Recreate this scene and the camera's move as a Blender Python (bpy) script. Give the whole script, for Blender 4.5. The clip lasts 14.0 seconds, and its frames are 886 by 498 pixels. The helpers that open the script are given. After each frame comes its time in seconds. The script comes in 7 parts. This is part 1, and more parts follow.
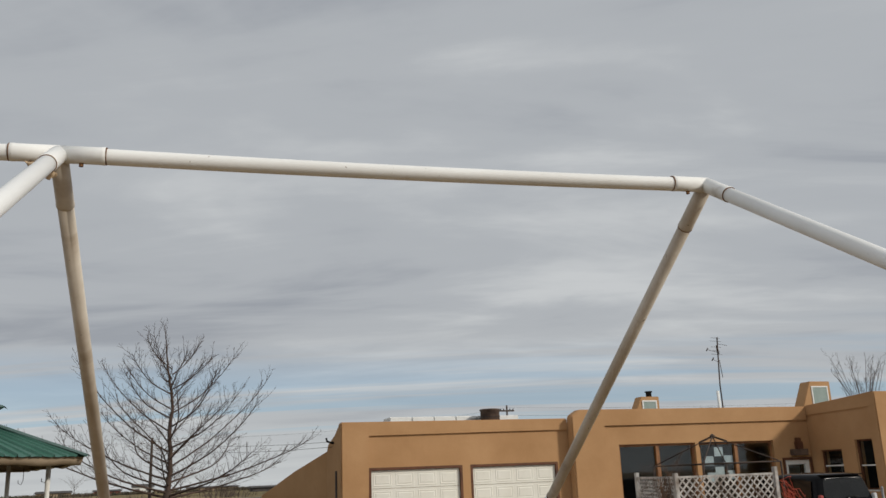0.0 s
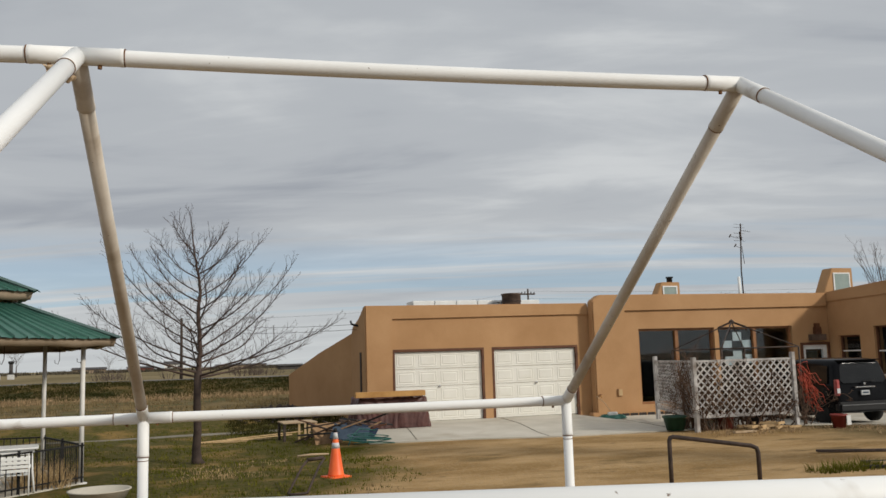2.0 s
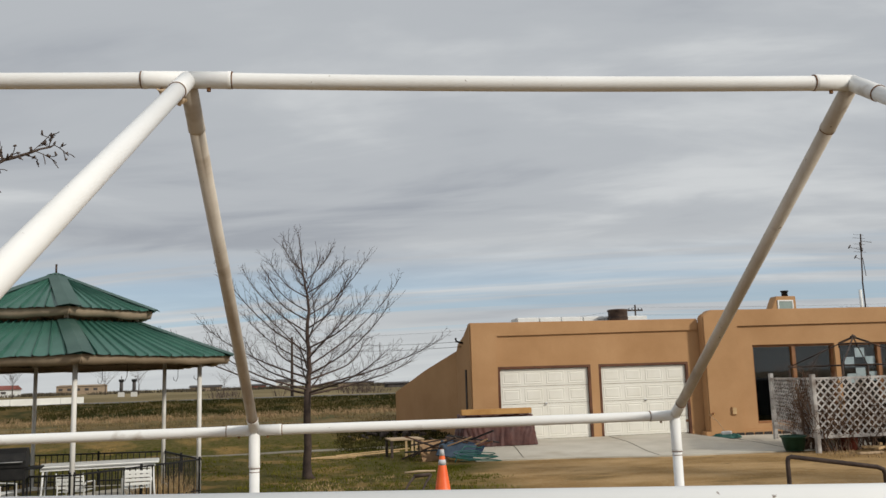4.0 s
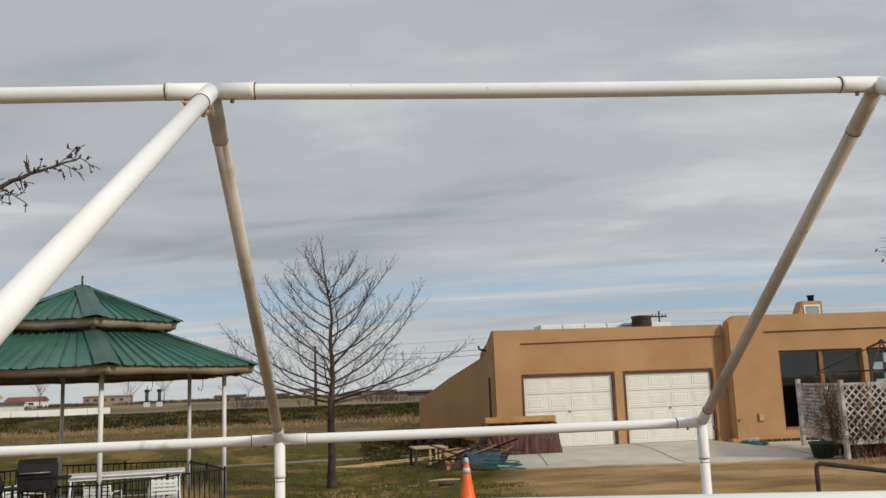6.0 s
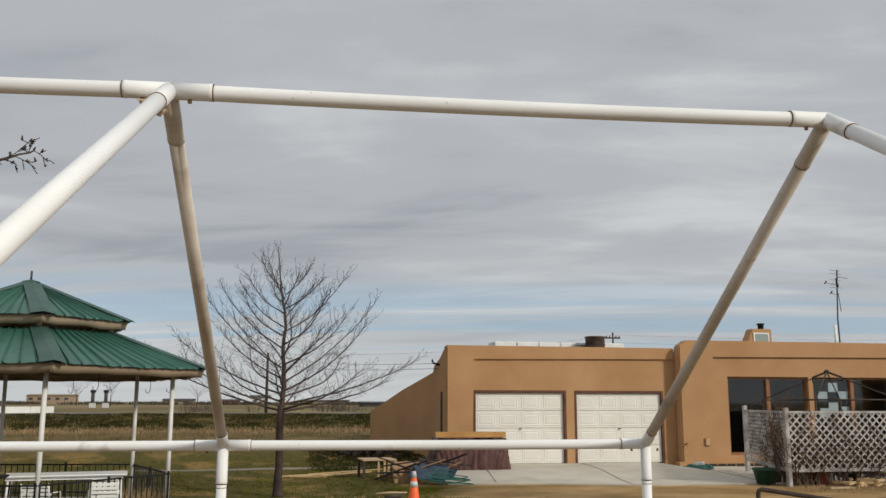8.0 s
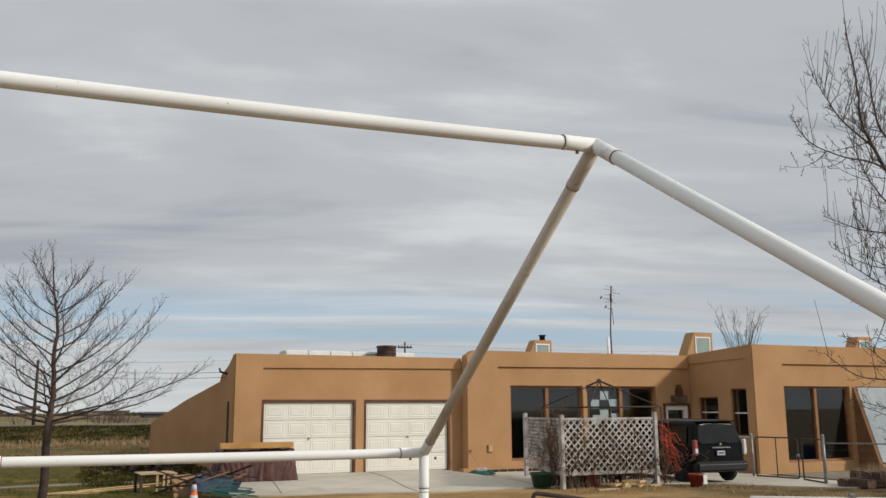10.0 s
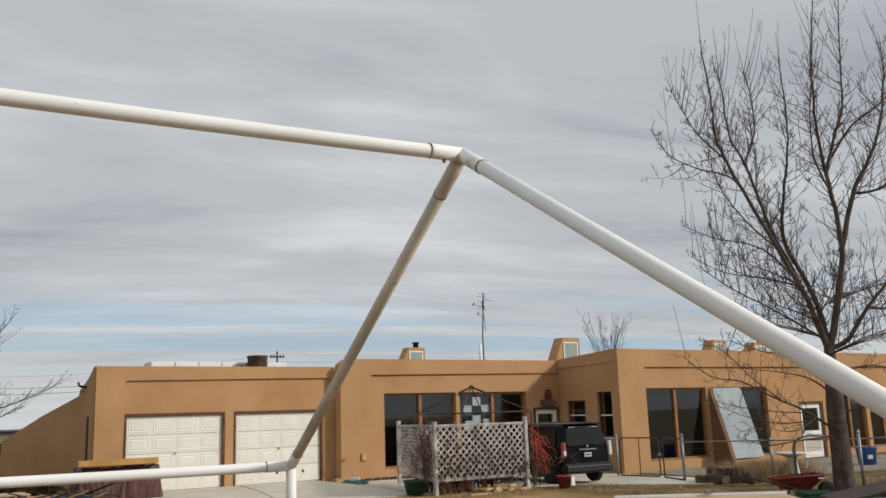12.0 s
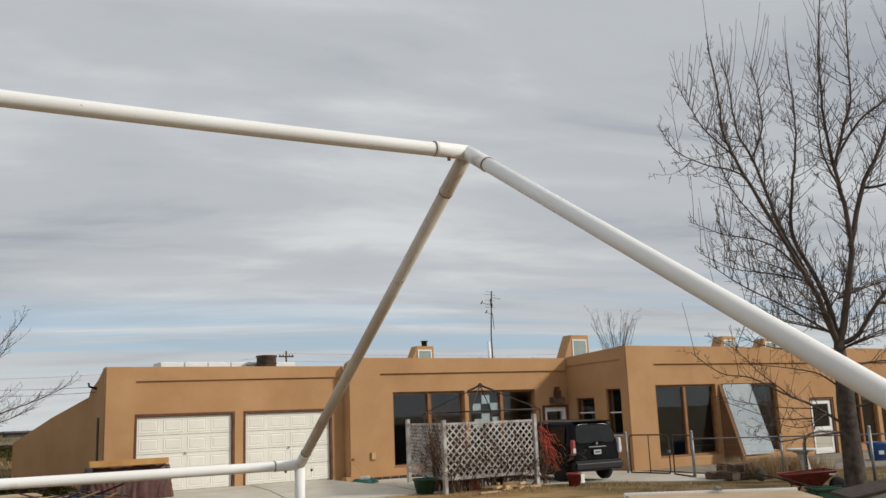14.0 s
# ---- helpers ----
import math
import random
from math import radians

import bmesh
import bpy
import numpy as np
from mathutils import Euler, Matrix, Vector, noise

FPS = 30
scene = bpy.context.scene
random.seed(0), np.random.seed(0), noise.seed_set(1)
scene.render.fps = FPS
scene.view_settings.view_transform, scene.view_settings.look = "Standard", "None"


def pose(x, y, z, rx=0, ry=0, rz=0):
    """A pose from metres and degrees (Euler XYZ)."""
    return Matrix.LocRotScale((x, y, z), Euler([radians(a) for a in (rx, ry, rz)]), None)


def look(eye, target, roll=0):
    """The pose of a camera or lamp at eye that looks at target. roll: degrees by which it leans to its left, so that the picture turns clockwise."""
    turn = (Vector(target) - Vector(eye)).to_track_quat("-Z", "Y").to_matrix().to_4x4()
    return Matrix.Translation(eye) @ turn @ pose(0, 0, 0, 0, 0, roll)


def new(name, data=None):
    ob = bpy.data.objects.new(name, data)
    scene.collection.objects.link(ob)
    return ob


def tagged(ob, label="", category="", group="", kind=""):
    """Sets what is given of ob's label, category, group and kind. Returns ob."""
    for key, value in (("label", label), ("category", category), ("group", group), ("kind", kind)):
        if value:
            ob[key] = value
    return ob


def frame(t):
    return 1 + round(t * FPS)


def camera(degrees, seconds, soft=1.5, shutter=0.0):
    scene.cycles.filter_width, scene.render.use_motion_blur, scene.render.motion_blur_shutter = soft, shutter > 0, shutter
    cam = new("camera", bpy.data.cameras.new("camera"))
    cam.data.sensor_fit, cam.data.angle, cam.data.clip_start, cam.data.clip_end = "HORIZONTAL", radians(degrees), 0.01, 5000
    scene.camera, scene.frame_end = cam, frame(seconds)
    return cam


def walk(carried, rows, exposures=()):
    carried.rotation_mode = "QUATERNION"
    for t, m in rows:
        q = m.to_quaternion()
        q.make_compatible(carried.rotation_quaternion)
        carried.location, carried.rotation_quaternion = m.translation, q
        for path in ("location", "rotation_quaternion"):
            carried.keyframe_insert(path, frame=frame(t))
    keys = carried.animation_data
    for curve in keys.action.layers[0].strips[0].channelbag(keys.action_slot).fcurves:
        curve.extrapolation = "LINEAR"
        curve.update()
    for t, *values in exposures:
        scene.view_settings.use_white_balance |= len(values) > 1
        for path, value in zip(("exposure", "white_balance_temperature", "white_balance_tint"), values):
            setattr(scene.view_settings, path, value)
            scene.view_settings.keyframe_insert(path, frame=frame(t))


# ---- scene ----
cam = camera(53.52, 14.0)
PATH = [
    (0, pose(-0.039, -0.009, 1.801, 104.71, 2.20, -18.02)),
    (0.5, pose(-0.049, -0.001, 1.829, 101.28, 0.34, -15.91)),
    (1, pose(-0.051, -0.008, 1.854, 102.22, 1.38, -15.89)),
    (1.5, pose(-0.046, -0.016, 1.859, 100.79, 1.44, -16.52)),
    (2, pose(-0.041, -0.000, 1.864, 97.19, 1.76, -16.63)),
    (2.5, pose(-0.041, -0.000, 1.855, 98.81, 0.90, -15.06)),
    (3, pose(-0.035, 0.003, 1.848, 98.56, 1.56, -13.62)),
    (3.5, pose(-0.029, 0.001, 1.850, 98.83, 1.99, -12.30)),
    (4, pose(-0.029, -0.001, 1.844, 98.55, 1.76, -9.80)),
    (6.5, pose(-0.034, 0.003, 1.844, 99.21, 1.84, -8.03)),
    (7, pose(-0.029, -0.007, 1.847, 98.98, 1.18, -7.53)),
    (7.5, pose(-0.027, -0.005, 1.845, 99.36, 0.51, -7.33)),
    (8, pose(-0.014, -0.009, 1.841, 99.91, -0.11, -11.36)),
    (8.5, pose(-0.002, -0.011, 1.844, 100.20, 0.04, -14.98)),
    (9, pose(0.007, -0.012, 1.841, 100.19, -0.12, -18.28)),
    (11.5, pose(0.075, 0.014, 1.856, 100.84, 1.71, -31.73)),
    (12, pose(0.075, 0.011, 1.855, 100.80, 1.82, -32.73)),
    (12.5, pose(0.079, 0.009, 1.858, 100.77, 2.03, -32.71)),
    (13, pose(0.085, 0.018, 1.858, 100.76, 2.16, -32.61)),
    (13.5, pose(0.077, 0.003, 1.852, 100.73, 2.21, -32.50)),
    (14, pose(0.082, 0.009, 1.854, 100.72, 2.20, -32.13)),
]
walk(cam, PATH, [(0.0, -0.21), (0.5, -0.21), (1.5, -0.15), (3.0, -0.07), (6.5, -0.14), (7.5, -0.20), (8.5, -0.05), (9.0, -0.03), (11.5, 0.0), (14.0, 0.01)])

# ---- world and light ----
world = bpy.data.worlds.new("overcast_sky")
scene.world = world
world.use_nodes = True
SUN_DIR = Vector((0.62, -0.62, 0.50)).normalized()


def build_sky():
    nt = world.node_tree
    nt.nodes.clear()
    N, Lk = nt.nodes.new, nt.links.new
    out, bg = N("ShaderNodeOutputWorld"), N("ShaderNodeBackground")
    Lk(bg.outputs[0], out.inputs[0])
    sky = N("ShaderNodeTexSky")
    sky.sky_type = "NISHITA"
    sky.sun_disc = False
    sky.sun_elevation = math.asin(SUN_DIR.z)
    sky.sun_rotation = math.atan2(SUN_DIR.x, SUN_DIR.y)
    dim = N("ShaderNodeVectorMath")
    dim.operation = "SCALE"
    dim.inputs["Scale"].default_value = 0.10
    Lk(sky.outputs[0], dim.inputs[0])
    co, sep = N("ShaderNodeTexCoord"), N("ShaderNodeSeparateXYZ")
    Lk(co.outputs["Generated"], sep.inputs[0])

    def math_node(op, a, b=None, clamp=False):
        m = N("ShaderNodeMath")
        m.operation, m.use_clamp = op, clamp
        for i, v in enumerate((a, b)):
            if v is None:
                continue
            if isinstance(v, (int, float)):
                m.inputs[i].default_value = v
            else:
                Lk(v, m.inputs[i])
        return m.outputs[0]

    up = math_node("MAXIMUM", sep.outputs[2], 0.0)
    deep = math_node("ADD", up, 0.10)
    u = math_node("DIVIDE", math_node("SUBTRACT", math_node("MULTIPLY", sep.outputs[0], 0.94), math_node("MULTIPLY", sep.outputs[1], 0.34)), deep)
    v = math_node("DIVIDE", math_node("ADD", math_node("MULTIPLY", sep.outputs[0], 0.34), math_node("MULTIPLY", sep.outputs[1], 0.94)), deep)
    comb = N("ShaderNodeCombineXYZ")
    Lk(u, comb.inputs[0]), Lk(v, comb.inputs[1])

    def cloud(sx, sy, detail, seed, rough=0.55, warp=0.4):
        mp = N("ShaderNodeMapping")
        mp.inputs["Scale"].default_value = (sx, sy, 1)
        mp.inputs["Location"].default_value = (seed, seed * 0.7, seed)
        Lk(comb.outputs[0], mp.inputs[0])
        n = N("ShaderNodeTexNoise")
        n.inputs["Scale"].default_value, n.inputs["Detail"].default_value = 1.0, detail
        n.inputs["Roughness"].default_value, n.inputs["Distortion"].default_value = rough, warp
        Lk(mp.outputs[0], n.inputs[0])
        return n.outputs[0]

    def ramp(fac, *stops):
        r = N("ShaderNodeValToRGB")
        r.color_ramp.interpolation = "EASE"
        while len(r.color_ramp.elements) < len(stops):
            r.color_ramp.elements.new(0.5)
        for el, (p, c) in zip(r.color_ramp.elements, stops):
            el.position, el.color = p, (*c, 1)
        Lk(fac, r.inputs[0])
        return r.outputs[0]

    def mix(fac, a, b):
        m = N("ShaderNodeMix")
        m.data_type = "RGBA"
        if isinstance(fac, (int, float)):
            m.inputs[0].default_value = fac
        else:
            Lk(fac, m.inputs[0])
        Lk(a, m.inputs[6]), Lk(b, m.inputs[7])
        return m.outputs[2]

    broad = cloud(0.42, 0.95, 6, 3.1, 0.52, 0.8)
    fine = cloud(0.8, 1.9, 8, 11.7, 0.56, 0.7)
    both = math_node("ADD", math_node("MULTIPLY", broad, 0.68), math_node("MULTIPLY", fine, 0.32))
    grey = ramp(both, (0.35, (0.350, 0.376, 0.420)), (0.50, (0.488, 0.514, 0.544)), (0.64, (0.648, 0.670, 0.684)))
    # thin breaks low over the horizon, where the blue shows
    low = ramp(sep.outputs[2], (0.00, (0, 0, 0)), (0.048, (0.0, 0.0, 0.0)), (0.068, (1, 1, 1)), (0.095, (0.70, 0.70, 0.70)), (0.16, (0.0, 0.0, 0.0)))
    streak = ramp(cloud(0.14, 2.1, 5, 6.4, 0.5, 0.3), (0.46, (0, 0, 0)), (0.58, (1, 1, 1)))
    gap = math_node("MULTIPLY", low, math_node("MULTIPLY", streak, 0.85))
    blue = N("ShaderNodeVectorMath")
    blue.operation = "MULTIPLY_ADD"
    Lk(dim.outputs[0], blue.inputs[0])
    blue.inputs[1].default_value, blue.inputs[2].default_value = (0.42, 0.50, 0.60), (0.105, 0.215, 0.325)
    veil = mix(gap, grey, blue.outputs[0])
    haze = ramp(sep.outputs[2], (0.0, (1, 1, 1)), (0.045, (0.85, 0.85, 0.85)), (0.075, (0.40, 0.40, 0.40)), (0.11, (0.22, 0.22, 0.22)), (0.22, (0.0, 0.0, 0.0)))
    pale = N("ShaderNodeRGB")
    pale.outputs[0].default_value = (0.645, 0.668, 0.668, 1)
    Lk(mix(math_node("MULTIPLY", haze, 0.75), veil, pale.outputs[0]), bg.inputs[0])
    bg.inputs[1].default_value = 1.0


build_sky()
sun = new("sun", bpy.data.lights.new("sun", "SUN"))
sun.data.energy, sun.data.angle, sun.data.color = 2.6, radians(6), (1.0, 0.94, 0.83)
sun.matrix_world = look(SUN_DIR * 60, (0, 0, 0))


# ---- materials ----
def material(name, dark, light, rough=0.8, scale=3.0, fine=60.0, bump=0.15, metal=0.0, fine_amount=0.25, spec=0.4, space="Object", stain=None, depth=0.01, speck=None):
    m = bpy.data.materials.new(name)
    m.use_nodes = True
    nt = m.node_tree
    N, Lk = nt.nodes.new, nt.links.new
    b = nt.nodes["Principled BSDF"]
    b.inputs["Roughness"].default_value, b.inputs["Metallic"].default_value = rough, metal
    b.inputs["Specular IOR Level"].default_value = spec
    co = N("ShaderNodeTexCoord")
    big, small = N("ShaderNodeTexNoise"), N("ShaderNodeTexNoise")
    for n, s, d in ((big, scale, 5), (small, fine, 4)):
        n.inputs["Scale"].default_value, n.inputs["Detail"].default_value = s, d
        n.inputs["Roughness"].default_value = 0.6
        Lk(co.outputs[space], n.inputs[0])
    add = N("ShaderNodeMath")
    add.operation = "MULTIPLY_ADD"
    Lk(small.outputs[0], add.inputs[0])
    add.inputs[1].default_value = fine_amount
    Lk(big.outputs[0], add.inputs[2])
    r = N("ShaderNodeMapRange")
    r.inputs[1].default_value, r.inputs[2].default_value = 0.32 + fine_amount * 0.5, 0.68 + fine_amount * 0.5
    Lk(add.outputs[0], r.inputs[0])
    mx = N("ShaderNodeMix")
    mx.data_type = "RGBA"
    mx.inputs[6].default_value, mx.inputs[7].default_value = (*dark, 1), (*light, 1)
    Lk(r.outputs[0], mx.inputs[0])
    colour = mx.outputs[2]
    for tone, lo, hi, sc in [q for q in (stain, speck) if q]:
        sn = N("ShaderNodeTexNoise")
        sn.inputs["Scale"].default_value, sn.inputs["Detail"].default_value = sc, 6
        Lk(co.outputs[space], sn.inputs[0])
        sr = N("ShaderNodeMapRange")
        sr.inputs[1].default_value, sr.inputs[2].default_value = lo, hi
        Lk(sn.outputs[0], sr.inputs[0])
        sm = N("ShaderNodeMix")
        sm.data_type = "RGBA"
        Lk(sr.outputs[0], sm.inputs[0]), Lk(colour, sm.inputs[6])
        sm.inputs[7].default_value = (*tone, 1)
        colour = sm.outputs[2]
    Lk(colour, b.inputs["Base Color"])
    if bump:
        bp = N("ShaderNodeBump")
        bp.inputs["Strength"].default_value, bp.inputs["Distance"].default_value = bump, depth
        Lk(add.outputs[0], bp.inputs["Height"])
        Lk(bp.outputs[0], b.inputs["Normal"])
    return m


M = {}
M["stucco"] = material("tan_stucco", (0.410, 0.230, 0.110), (0.505, 0.298, 0.153), 0.92, 0.6, 35, 0.5, fine_amount=0.18, spec=0.15, stain=((0.38, 0.215, 0.105), 0.66, 0.92, 1.3))
M["door_white"] = material("white_garage_enamel", (0.74, 0.715, 0.64), (0.82, 0.80, 0.735), 0.5, 1.2, 40, 0.05, stain=((0.60, 0.57, 0.50), 0.64, 0.88, 2.5))
M["trim_brown"] = material("stained_brown_trim", (0.075, 0.026, 0.012), (0.15, 0.058, 0.026), 0.6, 4, 60, 0.2)
M["wood_orange"] = material("varnished_orange_wood", (0.20, 0.085, 0.035), (0.36, 0.17, 0.07), 0.5, 3, 50, 0.2)
M["pine"] = material("raw_pine", (0.44, 0.29, 0.14), (0.60, 0.43, 0.24), 0.8, 3, 50, 0.25)
M["pine_orange"] = material("yellowed_timber", (0.40, 0.20, 0.06), (0.52, 0.29, 0.10), 0.75, 3, 50, 0.25)
M["plywood"] = material("pale_plywood", (0.38, 0.265, 0.155), (0.54, 0.41, 0.275), 0.8, 2, 30, 0.15)
M["pipe"] = material("chalky_white_pipe_paint", (0.80, 0.795, 0.775), (0.90, 0.90, 0.89), 0.55, 1.6, 30, 0.10, fine_amount=0.12, stain=((0.36, 0.29, 0.21), 0.67, 0.82, 5), depth=0.003, speck=((0.16, 0.10, 0.06), 0.72, 0.78, 70))
# stained pipe paint, also darkened for the shade under the far rafters
M["shaded_pipe"] = material("shaded_stained_pipe_paint", (0.46, 0.39, 0.31), (0.70, 0.64, 0.56), 0.6, 2.4, 30, 0.10, fine_amount=0.15, stain=((0.30, 0.22, 0.15), 0.60, 0.80, 6), depth=0.003, speck=((0.14, 0.09, 0.05), 0.70, 0.76, 60))
M["rust"] = material("rusty_pipe_joint", (0.10, 0.045, 0.02), (0.27, 0.13, 0.05), 0.85, 30, 120, 0.4, depth=0.003)
M["green_roof"] = material("green_metal_roofing", (0.028, 0.098, 0.072), (0.056, 0.155, 0.118), 0.38, 1.2, 25, 0.06, spec=0.5)
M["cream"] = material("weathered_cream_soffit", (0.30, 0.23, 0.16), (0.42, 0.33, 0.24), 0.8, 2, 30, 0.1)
M["post_white"] = material("weathered_white_post_paint", (0.66, 0.64, 0.60), (0.80, 0.78, 0.75), 0.6, 2.5, 40, 0.15)
M["lattice"] = material("peeling_white_lattice_paint", (0.35, 0.33, 0.32), (0.58, 0.56, 0.54), 0.8, 5, 40, 0.2, stain=((0.20, 0.165, 0.14), 0.50, 0.72, 3))
M["bark"] = material("grey_brown_bark", (0.030, 0.022, 0.018), (0.098, 0.074, 0.060), 0.9, 9, 60, 0.9, depth=0.02)
M["young_bark"] = material("dark_young_bark", (0.030, 0.020, 0.016), (0.072, 0.050, 0.040), 0.9, 5, 45, 0.4)
M["green_cap"] = material("greyed_green_cap", (0.030, 0.075, 0.060), (0.060, 0.115, 0.095), 0.45, 2, 25, 0.06)
M["crate"] = material("brown_crate_wood", (0.25, 0.145, 0.075), (0.42, 0.265, 0.145), 0.85, 4, 50, 0.25)
M["brown_straw"] = material("brown_stalks", (0.24, 0.155, 0.078), (0.42, 0.295, 0.165), 0.9, 2.5, 40, 0.0)
M["twig"] = material("dark_twig_bark", (0.060, 0.042, 0.035), (0.125, 0.092, 0.075), 0.9, 5, 45, 0.2)
M["young_twig"] = material("reddish_brown_twig_bark", (0.046, 0.030, 0.024), (0.105, 0.070, 0.056), 0.9, 5, 45, 0.2)
M["vine_brown"] = material("brown_vine_bark", (0.075, 0.045, 0.030), (0.17, 0.105, 0.070), 0.9, 5, 45, 0.2)
M["black_metal"] = material("black_painted_metal", (0.010, 0.010, 0.011), (0.024, 0.023, 0.022), 0.6, 6, 60, 0.1, spec=0.2)
M["rusty_black"] = material("dark_rusty_steel", (0.030, 0.020, 0.016), (0.075, 0.048, 0.036), 0.7, 9, 70, 0.3)
M["galv"] = material("dull_galvanised_steel", (0.19, 0.195, 0.20), (0.31, 0.31, 0.31), 0.5, 5, 50, 0.1, metal=0.6)
M["concrete"] = material("pale_concrete", (0.45, 0.415, 0.345), (0.58, 0.54, 0.465), 0.9, 0.7, 30, 0.2, stain=((0.38, 0.325, 0.25), 0.56, 0.8, 0.9))
M["orange"] = material("orange_cone_plastic", (0.90, 0.13, 0.03), (0.97, 0.19, 0.05), 0.45, 4, 50, 0.05)
M["reflective"] = material("grey_reflective_band", (0.48, 0.49, 0.50), (0.62, 0.63, 0.64), 0.4, 6, 60, 0.05)
M["hedge_brown"] = material("far_bare_shrubs", (0.045, 0.040, 0.026), (0.105, 0.085, 0.056), 0.9, 0.1, 2, 0.0)
M["white_plain"] = material("plain_white_paint", (0.74, 0.74, 0.72), (0.85, 0.85, 0.83), 0.6, 3, 40, 0.06)
M["tarp"] = material("maroon_tarp", (0.055, 0.021, 0.019), (0.120, 0.050, 0.042), 0.5, 3, 14, 0.5, depth=0.03)
M["blue_tarp"] = material("blue_plastic_sheet", (0.014, 0.022, 0.042), (0.036, 0.055, 0.09), 0.8, 3, 20, 0.4, spec=0.15)
M["blue_grey"] = material("blue_grey_panel", (0.040, 0.058, 0.085), (0.085, 0.115, 0.155), 0.85, 3, 30, 0.2, spec=0.1)
M["green_hose"] = material("green_hose_rubber", (0.010, 0.075, 0.062), (0.03, 0.155, 0.125), 0.5, 6, 50, 0.05)
M["dark_green"] = material("dark_green_plastic", (0.010, 0.045, 0.028), (0.025, 0.085, 0.055), 0.5, 4, 40, 0.05)
M["terracotta"] = material("faded_red_pot", (0.16, 0.035, 0.025), (0.28, 0.075, 0.050), 0.7, 5, 40, 0.1)
M["red_metal"] = material("worn_red_barrow_paint", (0.16, 0.030, 0.020), (0.28, 0.065, 0.040), 0.6, 5, 40, 0.2, stain=((0.10, 0.05, 0.03), 0.55, 0.75, 6))
M["dark_red"] = material("red_plastic_tub", (0.19, 0.025, 0.02), (0.26, 0.045, 0.035), 0.5, 5, 40, 0.05)
M["blue_bin"] = material("blue_bin_plastic", (0.02, 0.08, 0.30), (0.04, 0.13, 0.42), 0.5, 4, 40, 0.05)
M["stone"] = material("grey_white_cast_stone", (0.48, 0.47, 0.45), (0.66, 0.65, 0.63), 0.85, 5, 50, 0.3)
M["dark_stone"] = material("brown_rough_stone", (0.07, 0.045, 0.033), (0.16, 0.105, 0.075), 0.9, 4, 30, 0.6, depth=0.02)
M["dark_tile"] = material("dark_base_tile", (0.020, 0.016, 0.015), (0.050, 0.038, 0.033), 0.4, 5, 40, 0.1)
M["roof_gravel"] = material("roof_membrane", (0.22, 0.21, 0.19), (0.32, 0.31, 0.29), 0.9, 2, 30, 0.2)
M["rust_tank"] = material("rusted_brown_tank", (0.055, 0.034, 0.026), (0.13, 0.085, 0.062), 0.8, 4, 30, 0.3)
M["car_black"] = material("black_car_paint", (0.004, 0.004, 0.005), (0.008, 0.008, 0.009), 0.16, 3, 40, 0.0, spec=0.14)
M["rubber"] = material("black_rubber", (0.012, 0.012, 0.012), (0.025, 0.025, 0.025), 0.9, 5, 50, 0.1)
M["bumper"] = material("dark_grey_bumper", (0.009, 0.009, 0.010), (0.016, 0.016, 0.017), 0.55, 5, 50, 0.05)
M["tail_red"] = material("red_tail_lens", (0.35, 0.05, 0.05), (0.50, 0.16, 0.15), 0.2, 4, 40, 0.0)
M["lens_clear_glint"] = material("clear_and_glint_tail_lens", (0.62, 0.62, 0.64), (0.78, 0.78, 0.80), 0.15, 4, 40, 0.0)
M["chrome"] = material("brushed_chrome", (0.55, 0.55, 0.56), (0.7, 0.7, 0.7), 0.25, 4, 40, 0.0, metal=1.0)
M["straw"] = material("dry_straw_grass", (0.33, 0.22, 0.10), (0.50, 0.36, 0.19), 0.9, 6, 40, 0.0)
M["field_straw"] = material("brown_field_grass", (0.125, 0.092, 0.038), (0.245, 0.176, 0.082), 0.9, 0.7, 40, 0.0)
M["strip"] = material("mossy_old_concrete", (0.17, 0.15, 0.11), (0.27, 0.245, 0.20), 0.95, 1.0, 30, 0.2)
M["grass"] = material("green_lawn_blades", (0.058, 0.068, 0.008), (0.150, 0.138, 0.022), 0.85, 0.8, 40, 0.0, spec=0.05)
M["weed_dark"] = material("dark_bank_weeds", (0.028, 0.031, 0.009), (0.074, 0.062, 0.021), 0.9, 0.5, 20, 0.0, spec=0.05)
M["red_twine"] = material("orange_red_twine", (0.42, 0.055, 0.030), (0.60, 0.10, 0.05), 0.6, 5, 40, 0.0)
M["paper"] = material("sun_bleached_paper", (0.36, 0.41, 0.43), (0.52, 0.56, 0.57), 0.8, 5, 40, 0.0)
# near black: the dimness indoors is put into this colour
M["interior"] = material("darkened_interior", (0.022, 0.021, 0.020), (0.042, 0.039, 0.036), 0.9, 2, 20, 0.05)
M["far_tan"] = material("far_tan_wall", (0.30, 0.22, 0.15), (0.40, 0.31, 0.22), 0.9, 0.2, 3, 0.0)
M["far_dark"] = material("far_dark_roof", (0.055, 0.050, 0.050), (0.10, 0.09, 0.085), 0.9, 0.2, 3, 0.0)
M["far_red"] = material("far_red_roof", (0.20, 0.06, 0.045), (0.28, 0.10, 0.08), 0.9, 0.2, 3, 0.0)
M["white_block"] = material("white_barrier_paint", (0.66, 0.65, 0.60), (0.80, 0.79, 0.74), 0.8, 0.6, 10, 0.1)


